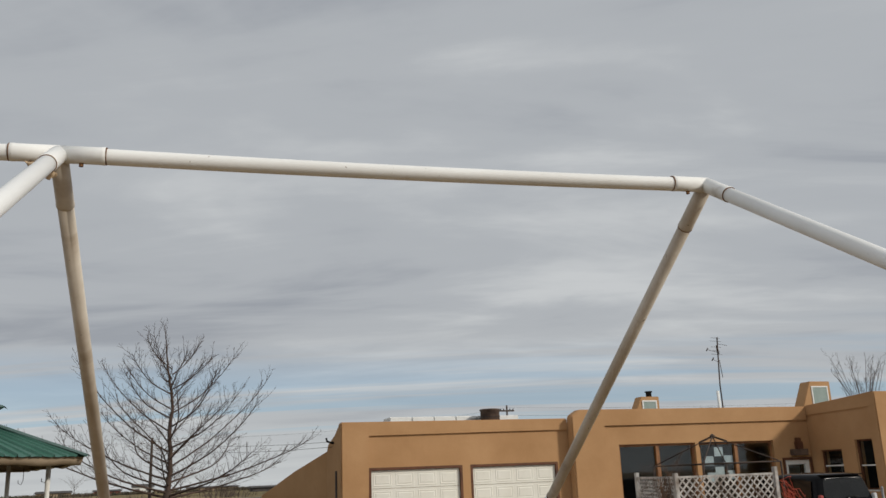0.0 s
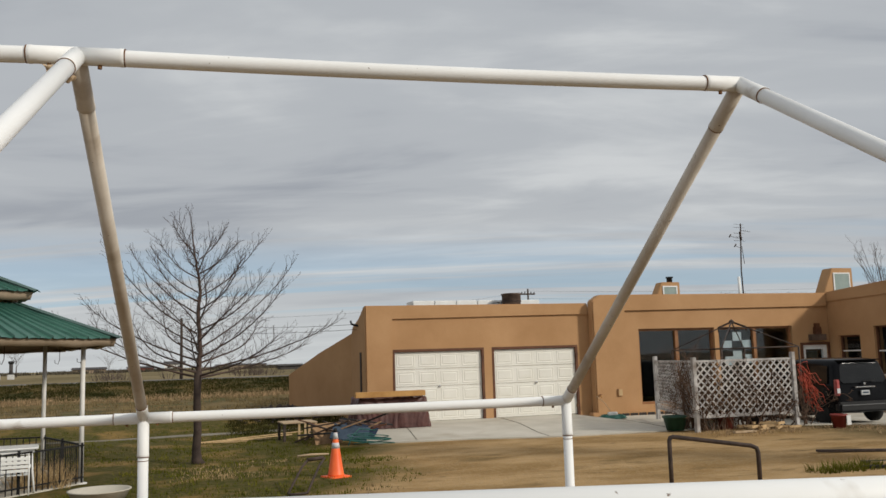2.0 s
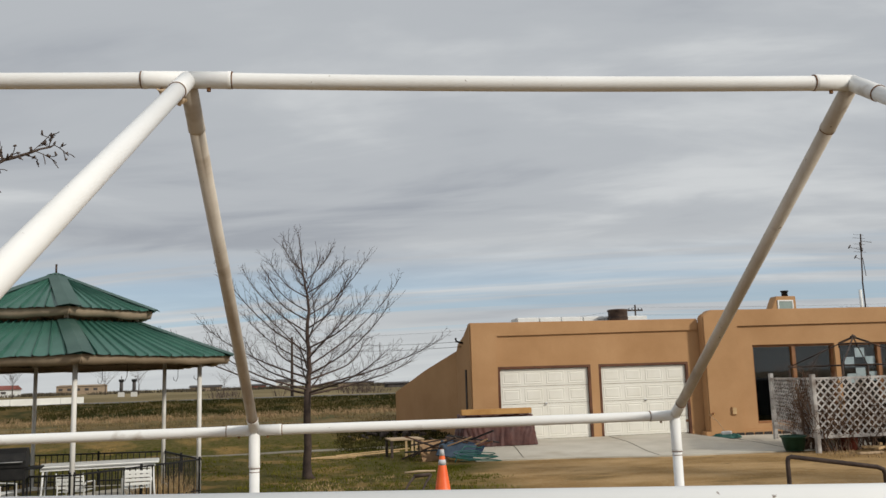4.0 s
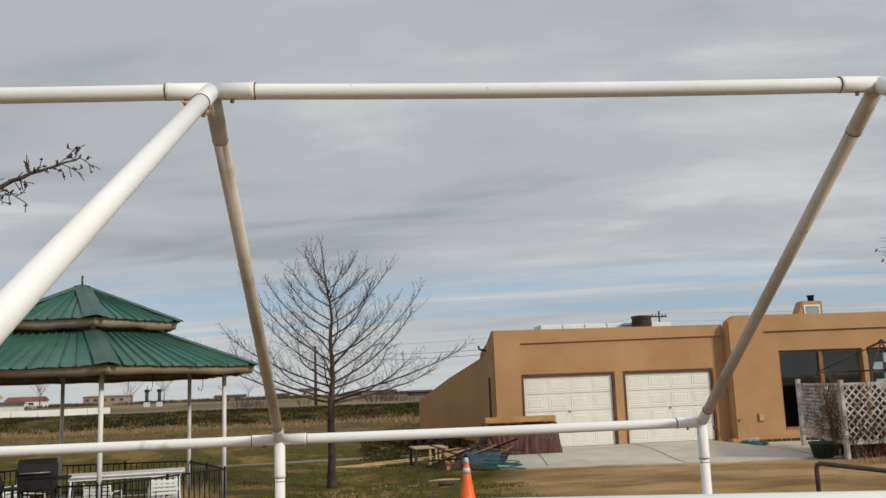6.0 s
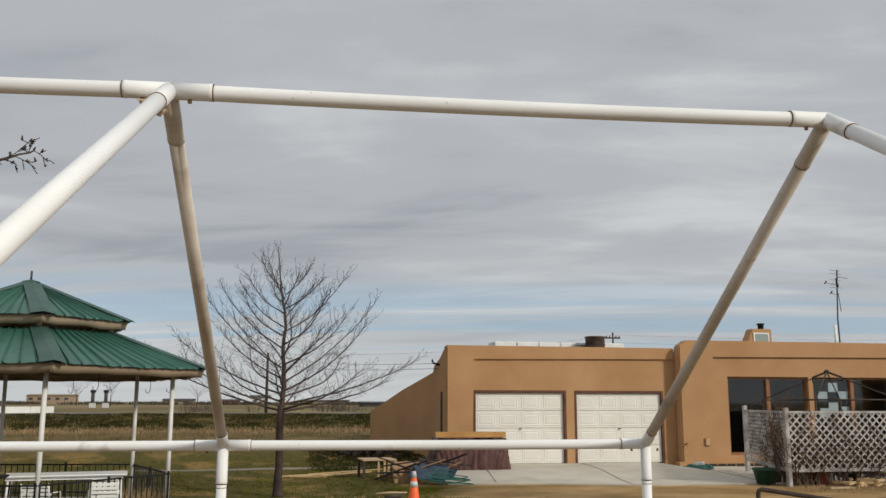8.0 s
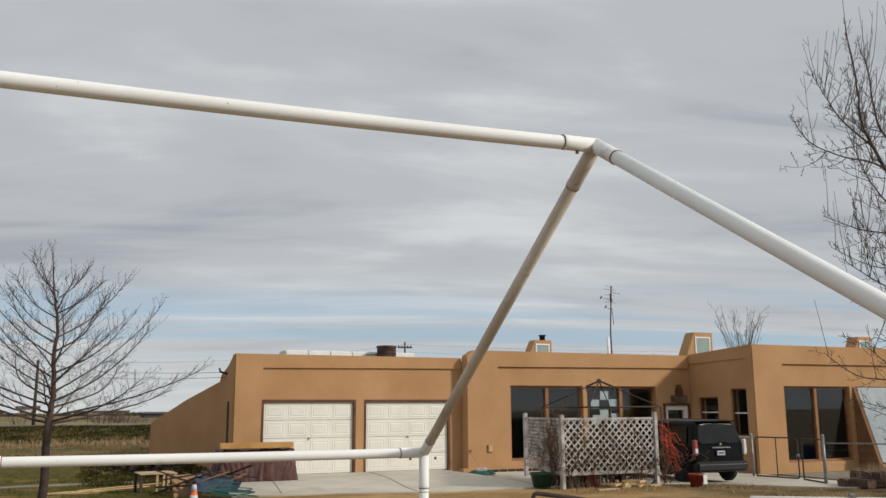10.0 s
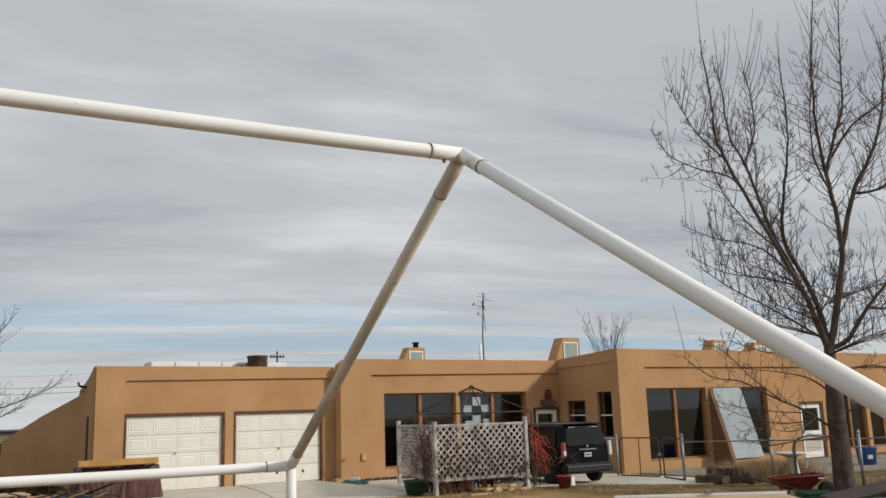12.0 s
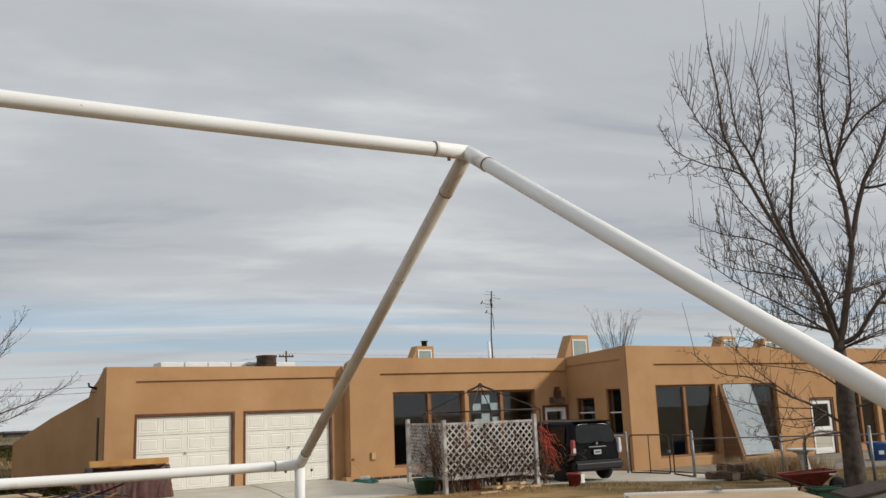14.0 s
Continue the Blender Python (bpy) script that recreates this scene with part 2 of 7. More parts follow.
def glass(name, tint=(0.90, 0.94, 0.95), rough=0.02, facing=0.05):
    m = bpy.data.materials.new(name)
    m.use_nodes = True
    nt = m.node_tree
    nt.nodes.clear()
    N, Lk = nt.nodes.new, nt.links.new
    out, mx = N("ShaderNodeOutputMaterial"), N("ShaderNodeMixShader")
    clear, gloss, lw = N("ShaderNodeBsdfTransparent"), N("ShaderNodeBsdfGlossy"), N("ShaderNodeLayerWeight")
    clear.inputs[0].default_value = (*tint, 1)
    gloss.inputs["Roughness"].default_value = rough
    lw.inputs["Blend"].default_value = 0.5
    power, fr = N("ShaderNodeMath"), N("ShaderNodeMath")
    power.operation, fr.operation = "POWER", "MULTIPLY_ADD"
    power.inputs[1].default_value = 5.0
    fr.inputs[1].default_value, fr.inputs[2].default_value = 1.0 - facing, facing
    Lk(lw.outputs["Facing"], power.inputs[0]), Lk(power.outputs[0], fr.inputs[0])
    wav, bp = N("ShaderNodeTexNoise"), N("ShaderNodeBump")
    wav.inputs["Scale"].default_value = 1.3
    bp.inputs["Strength"].default_value, bp.inputs["Distance"].default_value = 0.08, 0.02
    Lk(wav.outputs[0], bp.inputs["Height"]), Lk(bp.outputs[0], gloss.inputs["Normal"])
    Lk(fr.outputs[0], mx.inputs[0]), Lk(clear.outputs[0], mx.inputs[1]), Lk(gloss.outputs[0], mx.inputs[2])
    Lk(mx.outputs[0], out.inputs[0])
    return m


M["glass"] = glass("window_glass")


def ground_height(x, y):
    def s(a, b, v):
        t = min(1.0, max(0.0, (v - a) / (b - a)))
        return t * t * (3 - 2 * t)
    z = 0.50 * s(25.6, 29.5, y) + 0.62 * s(45, 52, y) + 0.0009 * max(0.0, y - 70)
    z = min(z, 1.65)
    z -= 0.14 * s(13, 19.5, x) * s(11, 18, y) * (1 - s(30, 40, y))
    z += 0.105 * s(19.8, 22.6, y) * (1 - s(25.0, 26.5, y)) * s(3.6, 4.9, x) * (1 - s(11.2, 12.0, x))
    if y < 60:
        z += 0.05 * noise.noise((x * 0.35, y * 0.35, 0)) * s(5, 9, abs(y)) * (1 - s(15, 17.5, y) * (1 - s(27, 30, y)) * s(2, 5, x))
    return z


def ground_material():
    m = bpy.data.materials.new("yard_ground")
    m.use_nodes = True
    nt = m.node_tree
    N, Lk = nt.nodes.new, nt.links.new
    b = nt.nodes["Principled BSDF"]
    b.inputs["Roughness"].default_value, b.inputs["Specular IOR Level"].default_value = 0.95, 0.1
    co, sep = N("ShaderNodeTexCoord"), N("ShaderNodeSeparateXYZ")
    Lk(co.outputs["Object"], sep.inputs[0])

    def nz(scale, detail=6, sx=1.0, sy=1.0, rough=0.6):
        mp, n = N("ShaderNodeMapping"), N("ShaderNodeTexNoise")
        mp.inputs["Scale"].default_value = (sx, sy, 1)
        Lk(co.outputs["Object"], mp.inputs[0]), Lk(mp.outputs[0], n.inputs[0])
        n.inputs["Scale"].default_value, n.inputs["Detail"].default_value, n.inputs["Roughness"].default_value = scale, detail, rough
        return n.outputs[0]

    def mr(v, a, c):
        r = N("ShaderNodeMapRange")
        r.interpolation_type = "SMOOTHSTEP"
        r.inputs[1].default_value, r.inputs[2].default_value = a, c
        Lk(v, r.inputs[0])
        return r.outputs[0]

    def op(kind, a, c):
        k = N("ShaderNodeMath")
        k.operation, k.use_clamp = kind, False
        for i, v in enumerate((a, c)):
            if isinstance(v, (int, float)):
                k.inputs[i].default_value = v
            else:
                Lk(v, k.inputs[i])
        return k.outputs[0]

    def mix(f, a, c):
        k = N("ShaderNodeMix")
        k.data_type = "RGBA"
        Lk(f, k.inputs[0])
        for i, v in ((6, a), (7, c)):
            if isinstance(v, tuple):
                k.inputs[i].default_value = (*v, 1)
            else:
                Lk(v, k.inputs[i])
        return k.outputs[2]

    X, Y = sep.outputs[0], sep.outputs[1]
    wob = op("MULTIPLY", op("SUBTRACT", nz(0.5, 5), 0.5), 3.0)
    lawn = mix(mr(nz(0.7, 7), 0.49, 0.64), (0.058, 0.060, 0.009), (0.265, 0.168, 0.056))
    lawn = mix(mr(nz(9, 5), 0.35, 0.75), lawn, (0.135, 0.100, 0.040))
    dirt = mix(mr(nz(0.55, 7, 0.7, 1.2), 0.36, 0.64), (0.270, 0.162, 0.060), (0.455, 0.300, 0.145))
    dirt = mix(mr(nz(14, 6), 0.45, 0.85), dirt, (0.40, 0.30, 0.185))
    dirt = mix(mr(nz(0.9, 7, 0.5, 1.0), 0.54, 0.72), dirt, (0.185, 0.122, 0.052))
    dirt = mix(mr(nz(1.6, 7, 0.7, 1.0, 0.7), 0.56, 0.74), dirt, (0.150, 0.100, 0.046))
    straw = mix(mr(nz(0.8, 6), 0.35, 0.65), (0.105, 0.080, 0.034), (0.210, 0.150, 0.068))
    straw = mix(mr(nz(0.35, 4), 0.5, 0.66), straw, (0.070, 0.078, 0.030))
    weeds = mix(mr(nz(0.5, 6), 0.38, 0.66), (0.034, 0.036, 0.009), (0.140, 0.092, 0.032))
    field = mix(mr(nz(0.05, 5, 1, 0.4), 0.38, 0.62), (0.150, 0.118, 0.056), (0.255, 0.200, 0.108))
    asphalt = mix(mr(nz(0.6, 5), 0.3, 0.7), (0.15, 0.148, 0.14), (0.21, 0.205, 0.195))
    far = op("MULTIPLY", op("MAXIMUM", op("SUBTRACT", Y, 17.0), 0.0), 0.38)
    right = mr(op("SUBTRACT", op("ADD", X, op("MULTIPLY", wob, 0.7)), far), 2.4, 4.6)
    near = mr(op("ADD", Y, wob), 27.5, 24.5)
    front = mr(op("ADD", op("SUBTRACT", Y, op("MULTIPLY", X, 1.2)), wob), 11.5, 9.0)
    isdirt = op("MAXIMUM", op("MULTIPLY", right, near), op("MULTIPLY", front, mr(Y, 20, 16)))
    mat = mix(mr(nz(0.7, 6), 0.38, 0.64), (0.088, 0.066, 0.028), (0.205, 0.145, 0.070))
    dirt = mix(mr(op("ADD", X, wob), 12.0, 15.5), dirt, mat)
    c = mix(isdirt, lawn, dirt)
    c = mix(mr(op("ADD", Y, op("MULTIPLY", wob, 0.6)), 27.0, 30.0), c, straw)
    c = mix(mr(op("ADD", Y, op("MULTIPLY", wob, 1.2)), 43.0, 46.5), c, weeds)
    c = mix(mr(Y, 52.2, 54.0), c, field)
    c = mix(op("MULTIPLY", mr(Y, 56.5, 57.0), mr(Y, 64.0, 63.5)), c, asphalt)
    # unseen near ground, its tone set for the light thrown up at the pipes
    bounce_ground = mix(mr(nz(0.8, 6), 0.4, 0.6), (0.18, 0.128, 0.075), (0.28, 0.205, 0.125))
    c = mix(mr(op("ADD", Y, op("MULTIPLY", wob, 0.3)), 9.6, 8.4), c, bounce_ground)
    Lk(c, b.inputs["Base Color"])
    bp = N("ShaderNodeBump")
    bp.inputs["Strength"].default_value, bp.inputs["Distance"].default_value = 0.8, 0.05
    Lk(op("ADD", nz(5, 8), op("MULTIPLY", nz(30, 4), 0.4)), bp.inputs["Height"])
    Lk(bp.outputs[0], b.inputs["Normal"])
    return m


M["ground"] = ground_material()


# ---- building helpers ----
def part(name, bm, mat, parent=None, label="", smooth=False):
    me = bpy.data.meshes.new(name)
    bmesh.ops.recalc_face_normals(bm, faces=bm.faces)
    bm.to_mesh(me)
    bm.free()
    if smooth:
        for p in me.polygons:
            p.use_smooth = True
    me.materials.append(mat)
    ob = new(name, me)
    if parent:
        ob.parent = parent
    if label:
        ob["label"] = label
    return ob


def thing(name, at, label, category, group="", turn=0.0):
    ob = new(name)
    ob.empty_display_size = 0.2
    ob.matrix_basis = pose(*at, 0, 0, turn)
    return tagged(ob, label, category, group)


def box(bm, x0, x1, y0, y1, z0, z1, m=None, bevel=0.0):
    r = bmesh.ops.create_cube(bm, size=1.0)
    vs = r["verts"]
    for v in vs:
        v.co = Vector(((x0 + x1) / 2 + v.co.x * (x1 - x0), (y0 + y1) / 2 + v.co.y * (y1 - y0), (z0 + z1) / 2 + v.co.z * (z1 - z0)))
    if bevel:
        es = list({e for v in vs for e in v.link_edges})
        vs = list({v for f in bmesh.ops.bevel(bm, geom=es, offset=bevel, segments=2, affect="EDGES")["faces"] for v in f.verts} | {v for v in vs if v.is_valid})
    if m is not None:
        bmesh.ops.transform(bm, matrix=m, verts=vs)
    return bm


def boxes(*rows, bevel=0.0):
    bm = bmesh.new()
    for row in rows:
        box(bm, *row, bevel=bevel)
    return bm


def tube_data(points, radii, sides, verts, faces, cap=True):
    pts = [Vector(p) for p in points]
    base = len(verts)
    side = None
    for i, p in enumerate(pts):
        d = (pts[min(i + 1, len(pts) - 1)] - pts[max(i - 1, 0)]).normalized()
        if side is None:
            side = d.orthogonal().normalized()
        side = (side - d * side.dot(d))
        side = side.normalized() if side.length > 1e-5 else d.orthogonal().normalized()
        other = d.cross(side)
        for k in range(sides):
            a = 2 * math.pi * k / sides
            verts.append(p + (side * math.cos(a) + other * math.sin(a)) * radii[i])
    for i in range(len(pts) - 1):
        for k in range(sides):
            a, b = base + i * sides + k, base + i * sides + (k + 1) % sides
            faces.append((a, b, b + sides, a + sides))
    if cap:
        faces.append(tuple(base + k for k in range(sides))[::-1])
        faces.append(tuple(base + (len(pts) - 1) * sides + k for k in range(sides)))


def raw(name, verts, faces, mat, parent=None, label="", smooth=True):
    me = bpy.data.meshes.new(name)
    me.from_pydata([tuple(v) for v in verts], [], faces)
    if smooth:
        me.polygons.foreach_set("use_smooth", [True] * len(me.polygons))
    me.materials.append(mat)
    ob = new(name, me)
    if parent:
        ob.parent = parent
    if label:
        ob["label"] = label
    return ob


def tube(name, points, radius, mat, parent=None, label="", sides=16):
    v, f = [], []
    radii = radius if isinstance(radius, (list, tuple)) else [radius] * len(points)
    tube_data(points, radii, sides, v, f)
    ob = raw(name, v, f, mat, parent, label)
    for p in ob.data.polygons:
        if len(p.vertices) > 4:
            p.use_smooth = False
    return ob


def lathe(bm, profile, sides=24, at=(0, 0, 0)):
    rings = []
    for r, z in profile:
        rings.append([bm.verts.new((at[0] + r * math.cos(2 * math.pi * k / sides), at[1] + r * math.sin(2 * math.pi * k / sides), at[2] + z)) for k in range(sides)])
    for a, b in zip(rings, rings[1:]):
        for k in range(sides):
            bm.faces.new((a[k], a[(k + 1) % sides], b[(k + 1) % sides], b[k]))
    if profile[0][0] > 0.001:
        bm.faces.new(rings[0][::-1])
    if profile[-1][0] > 0.001:
        bm.faces.new(rings[-1])
    return bm


def bar_between(bm, a, b, w, h, up=(0, 0, 1)):
    a, b = Vector(a), Vector(b)
    d = (b - a)
    y = d.normalized()
    x = y.cross(Vector(up)).normalized()
    z = x.cross(y)
    m = Matrix((x, y, z)).transposed().to_4x4()
    m.translation = (a + b) / 2
    return box(bm, -w / 2, w / 2, -d.length / 2, d.length / 2, -h / 2, h / 2, m)


# ---- ground ----
def build_ground():
    xs = sorted({round(v, 3) for v in [*np.arange(-30, 40.1, 0.5), *np.arange(-120, 120.1, 6), *[s * 10 ** e for s in (-1, 1) for e in (2.3, 2.6, 2.9, 3.2, 3.4)]]})
    ys = sorted({round(v, 3) for v in [*np.arange(-10, 70.1, 0.5), *np.arange(-60, 150, 6), *[10 ** e for e in (2.3, 2.6, 2.9, 3.2, 3.4)], *[-(10 ** e) for e in (2.3, 2.8, 3.3)]]})
    verts = [(x, y, ground_height(x, y)) for y in ys for x in xs]
    n = len(xs)
    faces = [(j * n + i, j * n + i + 1, (j + 1) * n + i + 1, (j + 1) * n + i) for j in range(len(ys) - 1) for i in range(n - 1)]
    tagged(raw("ground", verts, faces, M["ground"]), "patchy lawn, bare dirt and dry grass of the yard", "ground", kind="structure")


build_ground()


def slab(name, outline, thick, label, lift=0.03, mat="concrete"):
    bm = bmesh.new()
    vs = [bm.verts.new((x, y, 0)) for x, y in outline]
    f = bm.faces.new(vs)
    f.normal_update()
    if f.normal.z < 0:
        f.normal_flip()
    bmesh.ops.triangulate(bm, faces=[f])
    bmesh.ops.subdivide_edges(bm, edges=list(bm.edges), cuts=11, use_grid_fill=True)
    top = list(bm.faces)
    r = bmesh.ops.extrude_face_region(bm, geom=top)
    up = {v for v in r["geom"] if isinstance(v, bmesh.types.BMVert)}
    for v in bm.verts:
        v.co.z = ground_height(v.co.x, v.co.y) + (lift if v in up else lift - thick)
    return tagged(part(name, bm, M[mat]), label, "pavement", kind="structure")


slab("pavement", [(4.15, 20.1), (6.4, 19.8), (8.5, 19.1), (11.0, 18.95), (13.5, 18.8), (16.2, 18.6), (18.2, 16.9), (19.0, 15.9), (20.4, 16.3), (20.4, 21.1), (20.4, 24.1), (11.9, 24.1), (11.9, 24.62), (4.9, 24.62), (4.42, 22.6)], 0.12, "pale concrete driveway in front of the garage")
slab("pavement", [(-6.0, 24.7), (-1.4, 25.35), (3.9, 25.55), (3.9, 26.0), (-1.4, 25.75), (-6.0, 25.1)], 0.1, "weathered concrete strip crossing the lawn", 0.02, "strip")
slab("pavement", [(20.7, 16.6), (40, 12.6), (40, 14.2), (32.5, 20.9), (21.0, 20.9)], 0.1, "weathered concrete walk along the house wing", 0.03, "strip")
for a, b in (((5.95, 24.35), (5.3, 20.2)), ((8.95, 24.4), (8.25, 19.3)), ((12.2, 24.0), (11.5, 19.0))):
    bm = bmesh.new()
    for i in range(12):
        p, q = [(a[0] + (b[0] - a[0]) * u, a[1] + (b[1] - a[1]) * u) for u in (i / 12, (i + 1) / 12)]
        bar_between(bm, (*p, ground_height(*p) + 0.035), (*q, ground_height(*q) + 0.035), 0.013, 0.008)
    tagged(part("trim", bm, M["strip"]), "dark control joint in the concrete drive", "joint", kind="structure")


# ---- the house ----
def wall_x(name, x0, x1, y0, y1, z0, z1, openings, label):
    """A wall along x with through openings (xa, xb, za, zb)."""
    bm = bmesh.new()
    cuts = sorted({x0, x1, *[v for o in openings for v in o[:2]]})
    for a, b in zip(cuts, cuts[1:]):
        mid = (a + b) / 2
        spans, z = [], z0
        for o in sorted((o for o in openings if o[0] <= mid <= o[1]), key=lambda o: o[2]):
            if o[2] > z:
                spans.append((z, o[2]))
            z = o[3]
        if z < z1:
            spans.append((z, z1))
        for c, d in spans:
            box(bm, a, b, y0, y1, c, d)
    bmesh.ops.remove_doubles(bm, verts=bm.verts, dist=0.0005)
    return tagged(part(name, bm, M["stucco"]), label, "wall", kind="structure")


def wall_y(name, x0, x1, y0, y1, z0, z1, openings, label):
    bm = bmesh.new()
    cuts = sorted({y0, y1, *[v for o in openings for v in o[:2]]})
    for a, b in zip(cuts, cuts[1:]):
        mid = (a + b) / 2
        z = z0
        for o in sorted((o for o in openings if o[0] <= mid <= o[1]), key=lambda o: o[2]):
            box(bm, x0, x1, a, b, z, o[2])
            z = o[3]
        box(bm, x0, x1, a, b, z, z1)
    return tagged(part(name, bm, M["stucco"]), label, "wall", kind="structure")


def soft_block(name, label, *rows, bevel=0.035):
    return tagged(part(name, boxes(*rows, bevel=bevel), M["stucco"]), label, "wall", kind="structure")


GY, MY, WY = 24.5, 24.19, 21.19
D1, D2 = (5.87, 8.48), (8.875, 11.49)
garage_open = [(D1[0] - 0.066, D1[1] + 0.066, -0.3, 2.18), (D2[0] - 0.066, D2[1] + 0.066, -0.3, 2.18)]
wall_x("wall_garage", 5.07, 12.4, GY + 0.06, GY + 0.32, -0.3, 3.2, garage_open, "tan stucco garage front with two door openings")


def slab_profile(name, ring_a, ring_b, label, bevel=0.0):
    bm = bmesh.new()
    a, b = [bm.verts.new(p) for p in ring_a], [bm.verts.new(p) for p in ring_b]
    bm.faces.new(a), bm.faces.new(b[::-1])
    for i in range(len(a)):
        j = (i + 1) % len(a)
        bm.faces.new((a[i], b[i], b[j], a[j]))
    if bevel:
        bmesh.ops.bevel(bm, geom=list(bm.edges), offset=bevel, segments=2, affect="EDGES")
    return tagged(part(name, bm, M["stucco"]), label, "wall", kind="structure")


prof = [(5.01, -0.3), (5.775, -0.3), (5.775, 3.095), (11.945, 3.095), (11.945, 3.451), (5.01, 3.451)]
slab_profile("wall_garage_parapet", [(x, GY, z) for x, z in prof], [(x, GY + 0.34, z) for x, z in prof], "tan stucco corner pilaster and parapet band of the garage", 0.03)
# side of the garage, stepping down to the back
prof = [(24.78, -0.3), (26.76, -0.3), (26.76, 2.67), (26.47, 2.93), (25.53, 3.14), (24.78, 3.43)]
slab_profile("wall_garage_side", [(5.03, y, z) for y, z in prof], [(5.35, y, z) for y, z in prof], "tan stucco side wall of the garage with a sloping top")
# dark strip added on the wall, standing for a narrow slit
tagged(part("trim", boxes((5.008, 5.032, 25.17, 25.38, -0.1, 2.15), bevel=0.003), M["bark"]), "dark narrow upright strip on the garage side wall", "trim", kind="structure")
p, q = Vector((5.13, 26.66, 0)), Vector((3.53, 30.14, 0))
nrm = Vector((-(q - p).y, (q - p).x, 0)).normalized() * 0.28
ring = [(p, -0.2), (q, -0.2), (q, 1.52), (p.lerp(q, 0.5), 2.22), (p, 2.80)]
slab_profile("wall_ramp", [v + Vector((0, 0, z)) for v, z in ring], [v - nrm + Vector((0, 0, z)) for v, z in ring], "sloping tan stucco retaining wall behind the garage")

main_open = [(13.5, 16.18, 0.33, 2.62), (16.33, 19.09, 0.33, 2.62), (19.45, 20.42, 1.2, 1.98)]
wall_x("wall_main", 12.8, 20.515, MY + 0.07, MY + 0.34, -0.4, 3.4, main_open, "tan stucco house front with tall windows")
prof = [(11.95, -0.4), (13.0, -0.4), (13.0, 3.22), (20.50, 3.22), (20.50, 3.68), (12.22, 3.68), (11.95, 3.50)]
slab_profile("wall_main_parapet", [(x, MY, z) for x, z in prof], [(x, MY + 0.36, z) for x, z in prof], "tan stucco pilaster and parapet band of the house front", 0.03)
soft_block("wall_main_base", "tan stucco base ledge under the windows", (11.80, 20.5, MY - 0.015, MY + 0.3, -0.4, 0.16), bevel=0.02)
soft_block("wall_main_return", "tan stucco return wall between garage and house", (12.43, 12.77, MY + 0.3, 27.2, -0.3, 3.4))
for k in range(9):
    x = 12.45 + k * 0.29
    if 12.0 < x < 15.0:
        tile = part("base_tile", boxes((x, x + 0.24, MY - 0.045, MY - 0.012, -0.08, 0.10), bevel=0.006), M["dark_tile"])
        tagged(tile, "dark square tile set along the wall foot", "tile", "tiles along the wall foot")

side_open = [(21.58, 22.28, 1.02, 2.5), (22.88, 23.82, 1.3, 2.25)]
wall_y("wall_wing_side", 20.52, 20.85, WY + 0.3, MY + 0.1, -0.5, 3.42, side_open, "tan stucco wing side wall with two windows")
bm = bmesh.new()
pr = [(WY + 0.30, 3.42), (MY + 0.08, 3.36), (MY + 0.08, 3.70), (WY + 0.30, 3.86)]
a = [bm.verts.new((20.483, y, z)) for y, z in pr]
b = [bm.verts.new((20.86, y, z)) for y, z in pr]
bm.faces.new(a), bm.faces.new(b[::-1])
for i in range(4):
    bm.faces.new((a[i], b[i], b[(i + 1) % 4], a[(i + 1) % 4]))
bmesh.ops.bevel(bm, geom=list(bm.edges), offset=0.03, segments=2, affect="EDGES")
tagged(part("wall_wing_side_parapet", bm, M["stucco"]), "tan stucco parapet band on the wing side", "wall", kind="structure")
wing_open = [(21.8, 24.72, 0.18, 2.57), (25.0, 28.02, 0.10, 2.57), (29.85, 31.35, -0.2, 1.98), (32.2, 34.2, 0.1, 2.4), (34.45, 36.6, 0.1, 2.4)]
wall_x("wall_wing", 20.9, 40, WY + 0.07, WY + 0.34, -0.5, 3.5, wing_open, "tan stucco wing front with windows and a door")
prof = [(20.48, -0.5), (21.7, -0.5), (21.7, 3.30), (40, 3.30), (40, 3.87), (20.48, 3.87)]
slab_profile("wall_wing_parapet", [(x, WY, z) for x, z in prof], [(x, WY + 0.36, z) for x, z in prof], "tan stucco corner pilaster and parapet band of the wing", 0.03)
soft_block("wall_back", "plain back wall of the house", (6.88, 40, 33.6, 33.9, -0.4, 3.3))
soft_block("wall_east", "plain end wall of the house", (39.7, 40, WY + 0.3, 33.6, -0.4, 3.4))
soft_block("wall_inner", "plain wall between garage and rooms", (12.45, 12.75, 27.2, 33.6, -0.4, 3.2))
soft_block("wall_garage_far", "plain north end of the garage side", (6.88, 7.16, 27.0, 33.6, -0.3, 3.1), (5.35, 7.16, 26.72, 26.99, -0.3, 2.6))
tagged(part("roof", boxes((5.34, 12.5, GY + 0.3, 26.75, 2.54, 2.60), (7.07, 12.5, 26.75, 33.7, 3.10, 3.18), (12.6, 20.6, MY + 0.3, 33.7, 3.30, 3.38), (20.6, 39.9, WY + 0.3, 33.7, 3.42, 3.5)), M["roof_gravel"]), "flat grey roof behind the parapets", "roof", kind="structure")
# floor and room walls share the colour darkened for unlit rooms
tagged(part("floor", boxes((5.4, 39.8, 24.84, 26.7, -0.35, -0.02), (7.2, 39.8, 26.71, 33.6, -0.35, -0.02), (12.3, 39.8, 24.56, 24.83, -0.35, -0.02), (20.86, 39.8, 21.5, 24.49, -0.35, -0.02)), M["interior"]), "floor inside the house, coloured near black for the dimness indoors", "floor", kind="structure")
